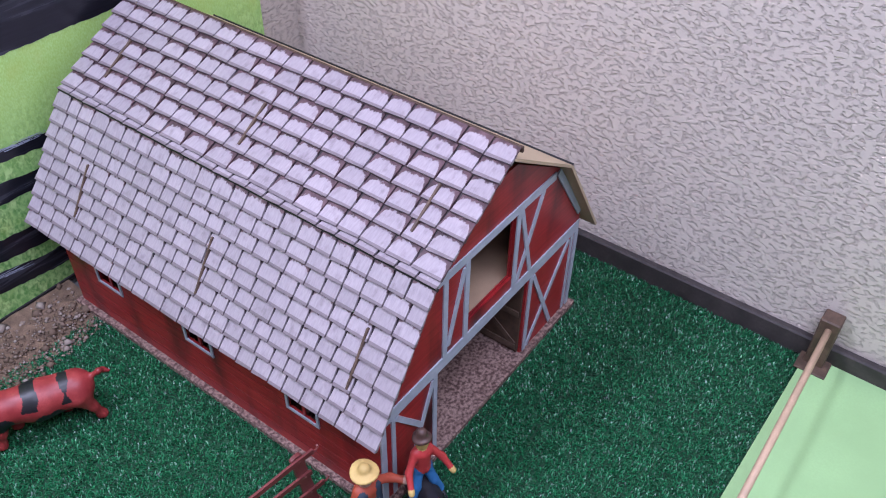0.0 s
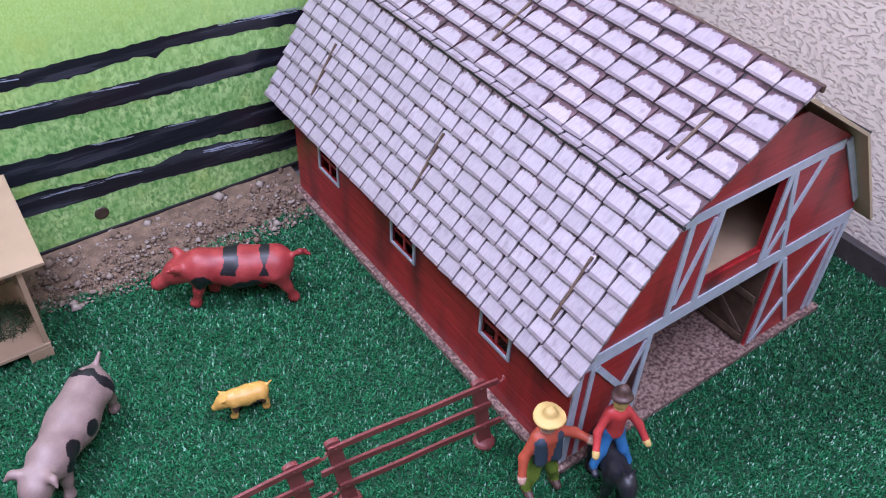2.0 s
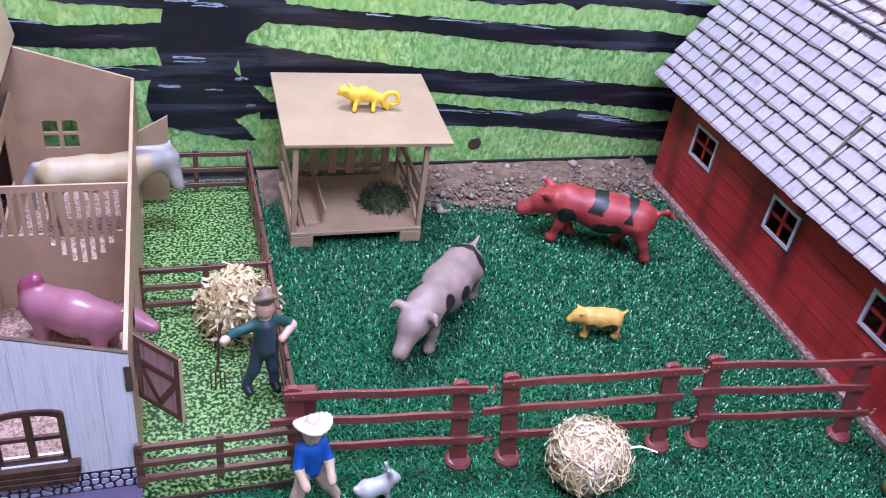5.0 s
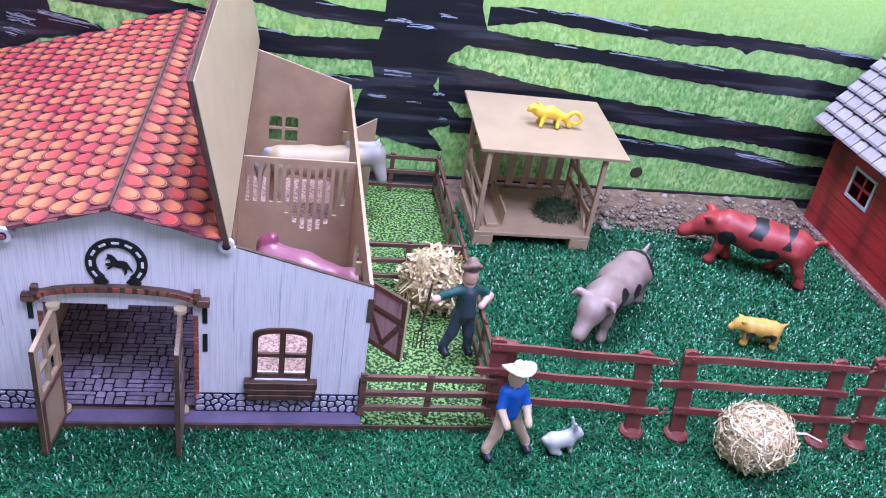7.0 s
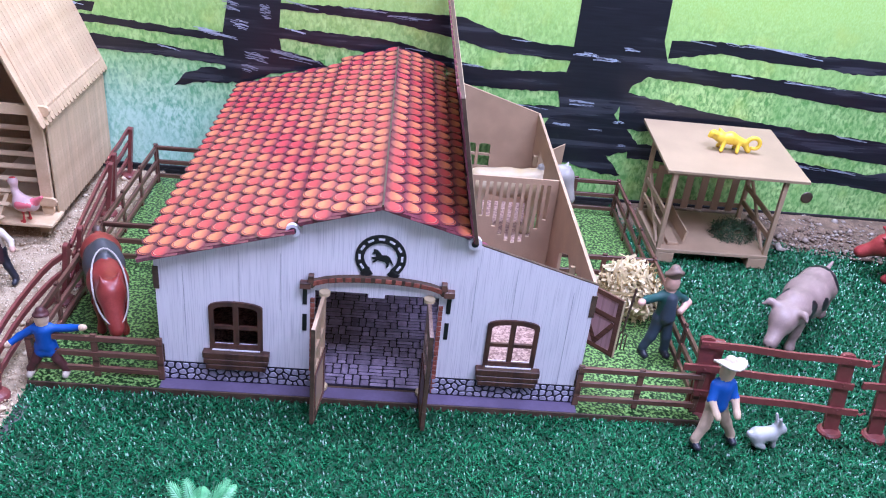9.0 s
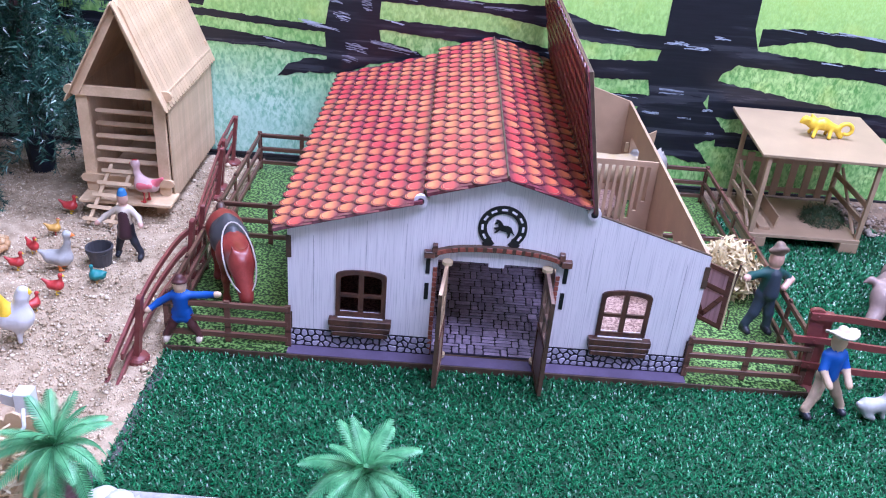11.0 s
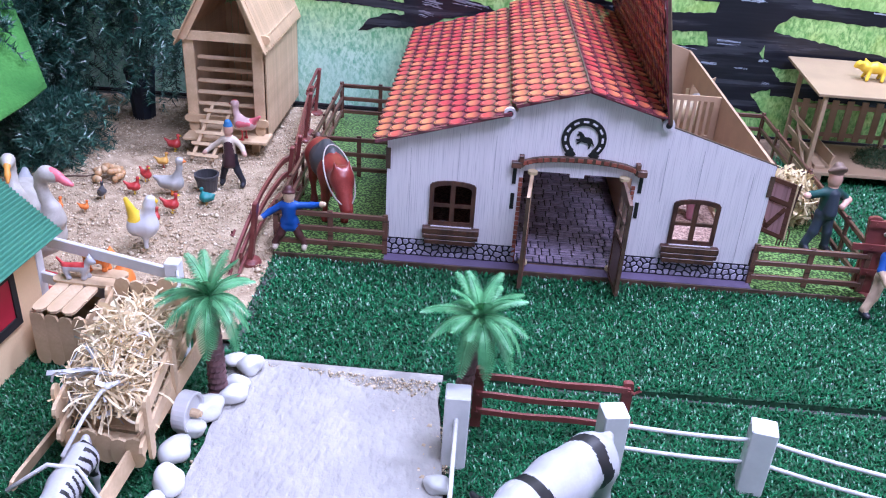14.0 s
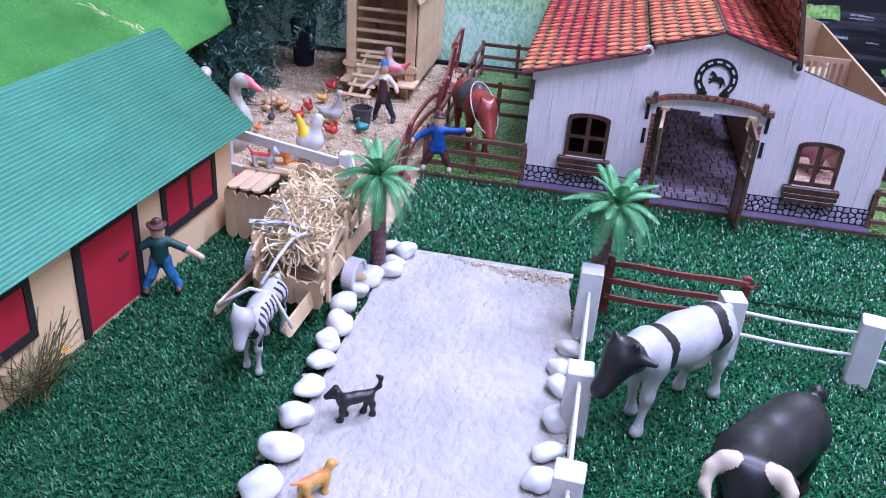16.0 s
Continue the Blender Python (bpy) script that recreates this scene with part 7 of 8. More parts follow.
T_RED = toy_paint("red_toy_plastic", (0.46, 0.035, 0.035), 0.42, (0.54, 0.06, 0.055))
PIG_RED = toy_paint("dusty_red_rubber", (0.29, 0.028, 0.030), 0.45, (0.40, 0.060, 0.054))
T_BLACK = toy_paint("black_toy_paint", (0.014, 0.013, 0.016), 0.42, var=0.25)
T_PIGGREY = toy_paint("dusty_pink_rubber", (0.25, 0.170, 0.152), 0.5, (0.32, 0.228, 0.200))
T_YELLOW = toy_paint("ochre_toy_plastic", (0.62, 0.35, 0.075), 0.4)
T_LEMON = toy_paint("lemon_toy_plastic", (0.82, 0.56, 0.03), 0.42)
T_WHITE = toy_paint("white_toy_plastic", (0.45, 0.445, 0.465), 0.42, var=0.10)
T_GREY = toy_paint("grey_white_toy_plastic", (0.40, 0.385, 0.37), 0.45, (0.47, 0.46, 0.46))
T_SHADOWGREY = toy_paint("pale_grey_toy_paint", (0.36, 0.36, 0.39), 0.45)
T_MAGENTA = toy_paint("pearly_magenta_plastic", (0.30, 0.120, 0.160), 0.3)
T_MAGENTA_DARK = toy_paint("dark_magenta_plastic", (0.24, 0.055, 0.10), 0.35)
T_CHESTNUT = toy_paint("chestnut_toy_plastic", (0.215, 0.026, 0.020), 0.34, (0.30, 0.050, 0.040))
T_SADDLE = toy_paint("dark_grey_saddle", (0.065, 0.062, 0.070), 0.5)
GOOSE_WHITE = toy_paint("grey_white_rubber", (0.46, 0.42, 0.38), 0.5, (0.56, 0.53, 0.50))
T_YELLOWBEAK = toy_paint("orange_beak_paint", (0.78, 0.32, 0.05), 0.42)
T_RUST = toy_paint("rust_red_shirt_paint", (0.42, 0.075, 0.035), 0.5)
T_HATBROWN = toy_paint("brown_grey_hat_paint", (0.19, 0.125, 0.095), 0.6)
T_BEIGE = toy_paint("beige_toy_plastic", (0.45, 0.33, 0.17), 0.5, (0.43, 0.35, 0.25))
T_MUZZLE = toy_paint("warm_grey_toy_paint", (0.33, 0.30, 0.275), 0.5)
T_ORANGE = toy_paint("orange_toy_paint", (0.80, 0.22, 0.04), 0.42)
T_PINK = toy_paint("pink_toy_paint", (0.72, 0.16, 0.20), 0.42)
T_TEAL = toy_paint("teal_toy_paint", (0.03, 0.22, 0.22), 0.4)
T_BLUE = toy_paint("blue_clay", (0.010, 0.075, 0.36), 0.6)
T_NAVY = toy_paint("dark_blue_grey_cloth_paint", (0.035, 0.050, 0.075), 0.55)
T_GREENSHIRT = toy_paint("dark_green_clay", (0.010, 0.060, 0.055), 0.6)
T_OLIVE = toy_paint("olive_toy_paint", (0.14, 0.19, 0.02), 0.55)
T_SKIN = toy_paint("pale_clay", (0.62, 0.44, 0.30), 0.6)
T_SKINPINK = toy_paint("pink_beige_toy_paint", (0.60, 0.36, 0.28), 0.5)
T_CREAM = toy_paint("cream_clay", (0.56, 0.47, 0.38), 0.65)
T_STRAWHAT = toy_paint("straw_yellow_toy_paint", (0.62, 0.43, 0.14), 0.6)
T_TAN = toy_paint("tan_clay", (0.42, 0.30, 0.21), 0.65)
T_BROWN = toy_paint("dark_brown_toy_paint", (0.085, 0.045, 0.035), 0.5)
T_MAROON = toy_paint("maroon_clay", (0.075, 0.022, 0.022), 0.55)
T_APRON = toy_paint("dark_plum_apron", (0.055, 0.022, 0.030), 0.5)
T_BOOT = toy_paint("dark_boot_paint", (0.020, 0.020, 0.030), 0.45)
REIN = surface("grey_beige_cord", (0.42, 0.37, 0.34), 0.9, 0.12, 300, 1200, 0.6)
ROOSTER = toy_paint("pale_pink_toy_paint", (0.62, 0.40, 0.40), 0.42, (0.70, 0.52, 0.50))
EGG_TAN = toy_paint("tan_egg_paint", (0.48, 0.28, 0.13), 0.4)
EGG_PALE = toy_paint("pale_tan_egg_paint", (0.62, 0.44, 0.26), 0.4)
T_DENIM = toy_paint("denim_blue_toy_paint", (0.04, 0.16, 0.38), 0.55)


def spots(rows, only=None):
    """Painted marks: rows (x, y, z, radius, slot, stretch z)."""
    def paint(x, y, z, slot):
        if only is not None and slot not in only:
            return slot
        for px, py, pz, r, s in rows:
            if (x - px) ** 2 + (y - py) ** 2 + (z - pz) ** 2 < r * r:
                return s
        return slot
    return paint


def quadruped(length, back, rump, chest, belly, leg, head, muzzle, head_r, muzzle_r, neck=None, front=0.0, hind=0.0, tail=(), ears=(), spread=0.62, foot=0, tuck=0.0, body=0):
    """Limbs of a four-legged toy that faces +x, its middle over the origin."""
    h = length / 2
    out = [((-h + rump, 0, back - rump), (0, 0, back - belly * 1.02), rump, belly, body), ((0, 0, back - belly * 1.02), (h - chest, 0, back - chest), belly, chest, body)]
    neck = neck or chest * 0.72
    out.append(((h - chest * 1.05, 0, back - chest * 0.85), head, chest * 0.86, neck * 0.8, body))
    out.append((head, muzzle, head_r, muzzle_r, body))
    for side in (-1, 1):
        for x, step, r in ((h - chest * 1.0, front * side, chest), (-h + rump * 0.95, -hind * side, rump)):
            y = side * r * spread
            top, knee = (x, y * 0.9, back - r * 1.25), (x + step * 0.45 + (-leg * 0.5 if x < 0 else leg * 0.1), y, (back - r * 1.6) * 0.52 + 0.004)
            low = (x + step + tuck * (1 if x < 0 else -0.3), y, leg * 0.75)
            out += [(top, knee, r * 0.55, leg, body), (knee, low, leg, leg * 0.82, body), ((low[0], y, leg * 0.7), (low[0] + leg * 0.7, y, leg * 0.65), leg * 0.95, leg * 0.8, foot)]
    for p, q, a, b, s in tail:
        out.append((p, q, a, b, s))
    for p, q, a, b, s in ears:
        out += [(p, q, a, b, s), ((p[0], -p[1], p[2]), (q[0], -q[1], q[2]), a, b, s)]
    return out


def pigs():
    limbs = quadruped(0.150, 0.084, 0.0265, 0.0230, 0.0285, 0.0060, (0.084, 0, 0.053), (0.108, 0, 0.036), 0.0148, 0.0085, 0.0205, 0.012, 0.022,
                      tail=[((-0.072, 0, 0.068), (-0.085, 0.004, 0.078), 0.003, 0.0022, 0), ((-0.085, 0.004, 0.078), (-0.090, -0.004, 0.070), 0.0022, 0.0022, 0), ((-0.090, -0.004, 0.070), (-0.098, 0, 0.068), 0.0022, 0.0016, 0)],
                      ears=[((0.074, 0.010, 0.064), (0.084, 0.021, 0.077), 0.0070, 0.0016, 0), ((0.080, 0.016, 0.072), (0.092, 0.023, 0.074), 0.0040, 0.0014, 0)])
    limbs.append(((0.108, 0, 0.036), (0.114, 0, 0.032), 0.0078, 0.0086, 0))

    def bands(x, y, z, s):
        if (z > 0.064 and abs(x - 0.010 + 0.10 * (z - 0.07) + 0.0022 * math.sin(z * 260)) < 0.0100) or (z > 0.058 and abs(x + 0.036 + 0.12 * (z - 0.07)) < 0.0045 + 0.0025 * math.sin(z * 240)):
            return 1
        return spots([(0.050, 0.024, 0.050, 0.014, 1), (-0.002, 0.026, 0.040, 0.014, 1), (-0.018, 0.026, 0.042, 0.012, 1), (0.046, -0.024, 0.050, 0.014, 1), (0.050, 0.0, 0.074, 0.010, 1)])(x, y, z, s)
    moulded("toy_pig", limbs, 0.0016, 0.0034, [PIG_RED, T_BLACK], "red plastic toy pig with black bands and curly tail", "toy pig", (0.860, 0.333, 0.001), 153, 1.0, bands)
    limbs = quadruped(0.160, 0.084, 0.0270, 0.0235, 0.0300, 0.0058, (0.094, 0, 0.056), (0.116, 0, 0.037), 0.0155, 0.0085, 0.0225, 0.010, 0.010,
                      tail=[((-0.078, 0, 0.068), (-0.092, 0.003, 0.080), 0.004, 0.0022, 0)],
                      ears=[((0.086, 0.012, 0.070), (0.092, 0.026, 0.076), 0.0062, 0.0012, 0), ((0.090, 0.024, 0.075), (0.098, 0.032, 0.070), 0.0035, 0.0010, 0)])
    limbs.append(((0.116, 0, 0.037), (0.123, 0, 0.031), 0.0078, 0.0092, 0))

    def bands2(x, y, z, s):
        if z > 0.050 and abs(x + 0.056 + 0.05 * (z - 0.07) + 0.002 * math.sin(y * 250)) < 0.0062 + 0.002 * math.sin(y * 330):
            return 1
        return spots([(0.044, 0.024, 0.064, 0.013, 1), (0.056, 0.026, 0.054, 0.011, 1), (0.006, 0.028, 0.058, 0.011, 1), (0.048, -0.022, 0.070, 0.013, 1), (0.104, 0.0135, 0.056, 0.0026, 1), (0.104, -0.0135, 0.056, 0.0026, 1), (0.133, 0.004, 0.030, 0.0022, 1), (0.133, -0.004, 0.030, 0.0022, 1)])(x, y, z, s)
    moulded("toy_pig", limbs, 0.0017, 0.0036, [T_PIGGREY, T_BLACK], "dusty pink rubber toy pig with black band", "toy pig", (0.589, 0.200, 0.001), -131, 0.94, bands2)
    limbs = quadruped(0.072, 0.050, 0.0155, 0.0145, 0.0165, 0.0048, (0.040, 0, 0.036), (0.053, 0, 0.028), 0.0105, 0.006, 0.0125, 0.004, 0.006,
                      tail=[((-0.035, 0, 0.044), (-0.042, 0, 0.050), 0.002, 0.0015, 0)], ears=[((0.036, 0.007, 0.046), (0.042, 0.012, 0.049), 0.003, 0.001, 0)])
    moulded("toy_piglet", limbs, 0.0011, 0.0024, [T_YELLOW, T_BROWN], "ochre plastic toy piglet with brown belly patches", "toy pig", (0.780, 0.147, 0.000), 170, 0.76,
            spots([(0.020, 0.016, 0.024, 0.009, 1), (-0.016, 0.017, 0.024, 0.010, 1), (-0.006, 0.017, 0.025, 0.007, 1)]))


def chameleon():
    limbs = [((-0.022, 0, 0.020), (0.002, 0, 0.026), 0.007, 0.0115, 0), ((0.002, 0, 0.026), (0.022, 0, 0.024), 0.0115, 0.008, 0), ((0.022, 0, 0.026), (0.036, 0, 0.030), 0.009, 0.007, 0), ((0.020, 0, 0.032), (0.026, 0, 0.042), 0.006, 0.002, 0),
             ((0.036, 0, 0.030), (0.042, 0, 0.026), 0.006, 0.003, 0)]
    for side in (-1, 1):
        limbs += [((0.014, side * 0.007, 0.018), (0.018, side * 0.013, 0.004), 0.004, 0.0035, 0), ((-0.014, side * 0.006, 0.016), (-0.012, side * 0.012, 0.004), 0.004, 0.0035, 0), ((0.032, side * 0.006, 0.033), (0.033, side * 0.008, 0.034), 0.0035, 0.003, 0)]
    last = (-0.022, 0, 0.020)
    for k in range(1, 20):
        a, r = 1.9 - k * 0.36, 0.0165 - 0.0005 * k
        p = (-0.044 - r * math.cos(a - 3.6), 0.003 * k / 19, 0.0185 + r * math.sin(a - 3.6))
        limbs.append((last, p, 0.0036 - 0.00012 * k, 0.0035 - 0.00012 * k, 0))
        last = p
    moulded("toy_chameleon", limbs, 0.0014, 0.0016, [T_LEMON], "lemon yellow toy chameleon with a curled tail", "toy lizard", (0.532, 0.455, 0.1588), 176, 0.84)


def horses():
    def frame_limbs(head, muzzle, mane_slot, tail):
        limbs = quadruped(0.125, 0.102, 0.0195, 0.021, 0.022, 0.006, head, muzzle, 0.0125, 0.0075, 0.015, 0.006, 0.008, tail=tail, ears=[((head[0] + 0.002, 0.006, head[2] + 0.010), (head[0] + 0.004, 0.008, head[2] + 0.020), 0.003, 0.001, 0)])
        return limbs + [((0.050, 0, 0.110), (head[0] - 0.006, 0, head[2] + 0.012), 0.004, 0.005, mane_slot)]
    tail = [((-0.062, 0, 0.094), (-0.072, 0, 0.070), 0.005, 0.006, 1), ((-0.072, 0, 0.070), (-0.070, 0, 0.035), 0.006, 0.003, 1)]
    moulded("toy_horse", frame_limbs((0.090, -0.004, 0.096), (0.100, -0.016, 0.064), 1, tail), 0.0024, 0.0032, [T_BEIGE, T_MUZZLE], "pale beige toy horse looking out of the rear stall", "toy horse", (0.185, 0.432, 0.004), 4, 1.02,
            lambda x, y, z, s: 1 if x > 0.070 else s)
    limbs = [((-0.045, 0, 0.052), (0.0, 0, 0.050), 0.024, 0.026, 0), ((0.0, 0, 0.050), (0.035, 0, 0.050), 0.026, 0.022, 0), ((0.035, 0, 0.052), (0.072, 0, 0.064), 0.018, 0.012, 0), ((0.072, 0, 0.064), (0.098, 0, 0.058), 0.013, 0.008, 0),
             ((-0.060, 0.004, 0.070), (-0.052, 0.006, 0.082), 0.010, 0.008, 1), ((-0.066, 0.006, 0.064), (-0.060, 0.004, 0.074), 0.009, 0.009, 1)]
    for x in (-0.04, 0.035):
        for y in (-0.014, 0.014):
            limbs.append(((x, y, 0.04), (x, y, 0.006), 0.010, 0.007, 0))
    moulded("toy_horse", limbs, 0.0025, 0.0035, [T_MAGENTA, T_MAGENTA_DARK], "pearly magenta toy horse in the front stall", "toy horse", (0.176, 0.202, 0.004), -28, 0.90)
    limbs = quadruped(0.124, 0.102, 0.0225, 0.0215, 0.0235, 0.0046, (0.084, 0, 0.086), (0.110, 0, 0.050), 0.0145, 0.0095, 0.019, 0.006, 0.008,
                      tail=[((-0.066, 0, 0.096), (-0.078, 0, 0.060), 0.006, 0.006, 2), ((-0.078, 0, 0.060), (-0.074, 0, 0.020), 0.006, 0.003, 2)],
                      ears=[((0.084, 0.008, 0.100), (0.082, 0.011, 0.112), 0.0035, 0.001, 0)])
    limbs += [((-0.008, 0, 0.098), (0.022, 0, 0.098), 0.010, 0.009, 1), ((-0.010, 0, 0.103), (-0.006, 0, 0.105), 0.006, 0.005, 1), ((0.026, 0, 0.104), (0.027, 0, 0.107), 0.0035, 0.003, 1)]
    moulded("toy_horse", limbs, 0.0024, 0.0036, [T_CHESTNUT, T_SADDLE, T_BROWN], "glossy chestnut toy horse with dark saddle, head lowered", "toy horse", (-0.337, 0.117, 0.004), -66, 0.95,
            lambda x, y, z, s: 1 if -0.022 < x < 0.032 and z > 0.060 and s == 0 else s)
    m = pose(-0.337, 0.117, 0.000, 0, 0, -66) @ pose(-0.006, 0, -0.004)
    pts = [m @ Vector((0.070 + 0.044 * math.cos(a), 0.0190 * math.sin(a), 0.116 - 0.60 * (0.044 + 0.044 * math.cos(a)))) for a in (2 * math.pi * k / 28 for k in range(29))]
    tagged(part("rein", tube(bmesh.new(), pts, 0.0012, 6), REIN, None, smooth=True), "pale cord rein of the chestnut horse", "rein")


def pasture_animals():
    limbs = quadruped(0.088, 0.062, 0.0122, 0.0116, 0.0125, 0.0024, (0.052, 0, 0.068), (0.063, 0, 0.047), 0.0082, 0.0052, 0.0110, 0.004, 0.004,
                      tail=[((-0.046, 0, 0.058), (-0.052, 0, 0.030), 0.003, 0.002, 0)], ears=[((0.049, 0.006, 0.074), (0.047, 0.009, 0.080), 0.0024, 0.0010, 0)])

    def stripes(x, y, z, s):
        if y > -0.001 and z > 0.030 and -0.045 < x < 0.046:
            w = x * 620 + 1.3 * math.sin(z * 210 + x * 120) + 0.9 * math.sin(z * 90)
            return 1 if math.sin(w * 1.25) > 0.28 and z < 0.061 else s
        return s
    moulded("toy_zebra", limbs, 0.0010, 0.0026, [T_WHITE, T_BLACK], "white toy zebra with black stripes harnessed to the cart", "toy zebra", (-0.433, -0.505, 0.001), -87, 1.0, stripes)
    limbs = quadruped(0.128, 0.098, 0.0210, 0.0195, 0.0230, 0.0040, (0.080, 0, 0.083), (0.100, 0, 0.060), 0.0130, 0.0086, 0.0160, 0.010, 0.010,
                      tail=[((-0.065, 0, 0.088), (-0.072, 0, 0.055), 0.003, 0.0024, 0), ((-0.072, 0, 0.055), (-0.071, 0, 0.034), 0.0035, 0.0024, 1)],
                      ears=[((0.074, 0.011, 0.089), (0.070, 0.028, 0.090), 0.0046, 0.0022, 0), ((0.076, 0.007, 0.093), (0.078, 0.012, 0.102), 0.003, 0.0016, 1)])
    limbs.append(((-0.030, 0, 0.046), (-0.020, 0, 0.044), 0.012, 0.010, 0))

    def cow_marks(x, y, z, s):
        if x > 0.066 and z > 0.040:
            return 1
        wob = 0.0016 * math.sin(z * 300)
        if z > 0.062 and (abs(x - 0.034 + 0.15 * (z - 0.09) + wob) < 0.0058 * min(1, (z - 0.054) / 0.022) or abs(x + 0.036 + 0.15 * (z - 0.09) - wob) < 0.0062 * min(1, (z - 0.052) / 0.022)):
            return 1
        return s
    moulded("toy_cow", limbs, 0.0014, 0.0038, [T_WHITE, T_BLACK], "white toy cow with black head and two black bands", "toy cow", (-0.046, -0.484, 0.001), -132, 1.0, cow_marks)
    limbs = quadruped(0.118, 0.092, 0.0245, 0.0260, 0.0265, 0.0052, (0.066, 0.014, 0.078), (0.084, 0.024, 0.048), 0.0150, 0.0105, 0.022, 0.010, 0.010,
                      tail=[((-0.058, 0, 0.088), (-0.066, 0, 0.080), 0.005, 0.004, 0), ((-0.066, 0, 0.080), (-0.068, 0, 0.046), 0.004, 0.003, 0)])

    def on_head(x, y, z):
        c, s = math.cos(0.42), math.sin(0.42)
        return (0.064 + c * x - s * y, 0.014 + s * x + c * y, z)
    for side in (-1, 1):
        arc = [on_head(*p) for p in ((0.006, side * 0.011, 0.090), (0.007, side * 0.020, 0.091), (0.013, side * 0.027, 0.085), (0.022, side * 0.028, 0.075), (0.029, side * 0.022, 0.068))]
        limbs += [(p, q, 0.0042 - 0.0006 * k, 0.0036 - 0.0006 * k, 1) for k, (p, q) in enumerate(zip(arc, arc[1:]))]
        limbs.append((on_head(0.000, side * 0.014, 0.086), on_head(-0.004, side * 0.030, 0.080), 0.006, 0.003, 0))
    moulded("toy_bull", limbs, 0.0016, 0.0032, [T_BLACK, T_CREAM], "black toy bull with pale curved horns", "toy bull", (0.021, -0.596, 0.001), -127, 1.0)
    limbs = quadruped(0.040, 0.031, 0.0062, 0.0068, 0.0060, 0.0028, (0.022, 0, 0.036), (0.031, 0, 0.033), 0.0058, 0.0034, 0.005, 0.004, 0.004,
                      tail=[((-0.018, 0, 0.028), (-0.026, 0, 0.034), 0.0024, 0.002, 0), ((-0.026, 0, 0.034), (-0.027, 0, 0.044), 0.002, 0.002, 0), ((-0.027, 0, 0.044), (-0.023, 0, 0.048), 0.002, 0.0016, 0)],
                      ears=[((0.020, 0.005, 0.039), (0.021, 0.008, 0.033), 0.0024, 0.002, 0)])
    moulded("toy_dog", limbs, 0.0009, 0.0015, [T_BLACK], "small black toy dog with raised tail on the road", "toy dog", (-0.319, -0.577, 0.001), 213, 0.84)
    limbs = quadruped(0.034, 0.026, 0.006, 0.0058, 0.006, 0.0028, (0.019, 0, 0.031), (0.025, 0, 0.029), 0.005, 0.0028, 0.0045, 0.002, 0.003, tail=[((-0.016, 0, 0.024), (-0.026, 0, 0.028), 0.002, 0.0014, 0)])
    moulded("toy_cat", limbs, 0.001, 0.0014, [T_YELLOW, T_ORANGE], "small orange and yellow toy animal on the white road", "toy animal", (-0.322, -0.677, 0.001), 50, 0.78, lambda x, y, z, s: 1 if z > 0.024 and x < 0.01 else s)
    limbs = [((-0.010, 0, 0.014), (0.006, 0, 0.016), 0.010, 0.008, 0), ((0.006, 0, 0.018), (0.014, 0, 0.024), 0.007, 0.0062, 0), ((0.014, 0, 0.024), (0.019, 0, 0.022), 0.006, 0.004, 0), ((-0.020, 0, 0.016), (-0.021, 0, 0.017), 0.004, 0.003, 0)]
    for side in (-1, 1):
        limbs += [((0.012, side * 0.003, 0.028), (0.008, side * 0.005, 0.041), 0.0026, 0.0018, 0), ((0.008, side * 0.004, 0.012), (0.011, side * 0.004, 0.001), 0.003, 0.0026, 0), ((-0.010, side * 0.006, 0.006), (-0.003, side * 0.007, 0.002), 0.005, 0.003, 0)]
    moulded("toy_rabbit", limbs, 0.0011, 0.0015, [T_GREY], "grey-white toy rabbit with upright ears", "toy rabbit", (0.453, -0.051, 0.001), 5, 1.0)
    for x, y, body, back, label in ((-0.542, -0.232, T_WHITE, T_RED, "white toy cat with a red back on the crate ledge"), (-0.528, -0.212, T_ORANGE, T_YELLOW, "orange toy cat on the crate ledge")):
        limbs = quadruped(0.034, 0.022, 0.0056, 0.0056, 0.0058, 0.0026, (0.019, 0, 0.026), (0.024, 0, 0.024), 0.0052, 0.003, 0.0045, 0.002, 0.002, tail=[((-0.015, 0, 0.020), (-0.022, 0, 0.030), 0.002, 0.0014, 0)], ears=[((0.018, 0.003, 0.030), (0.018, 0.004, 0.034), 0.0016, 0.0008, 0)])
        moulded("toy_cat", limbs, 0.001, 0.0014, [body, back], label, "toy cat", (x, y, 0.072), 5, 0.82, lambda px, py, pz, s: 1 if pz > 0.019 and px < 0.013 else s)


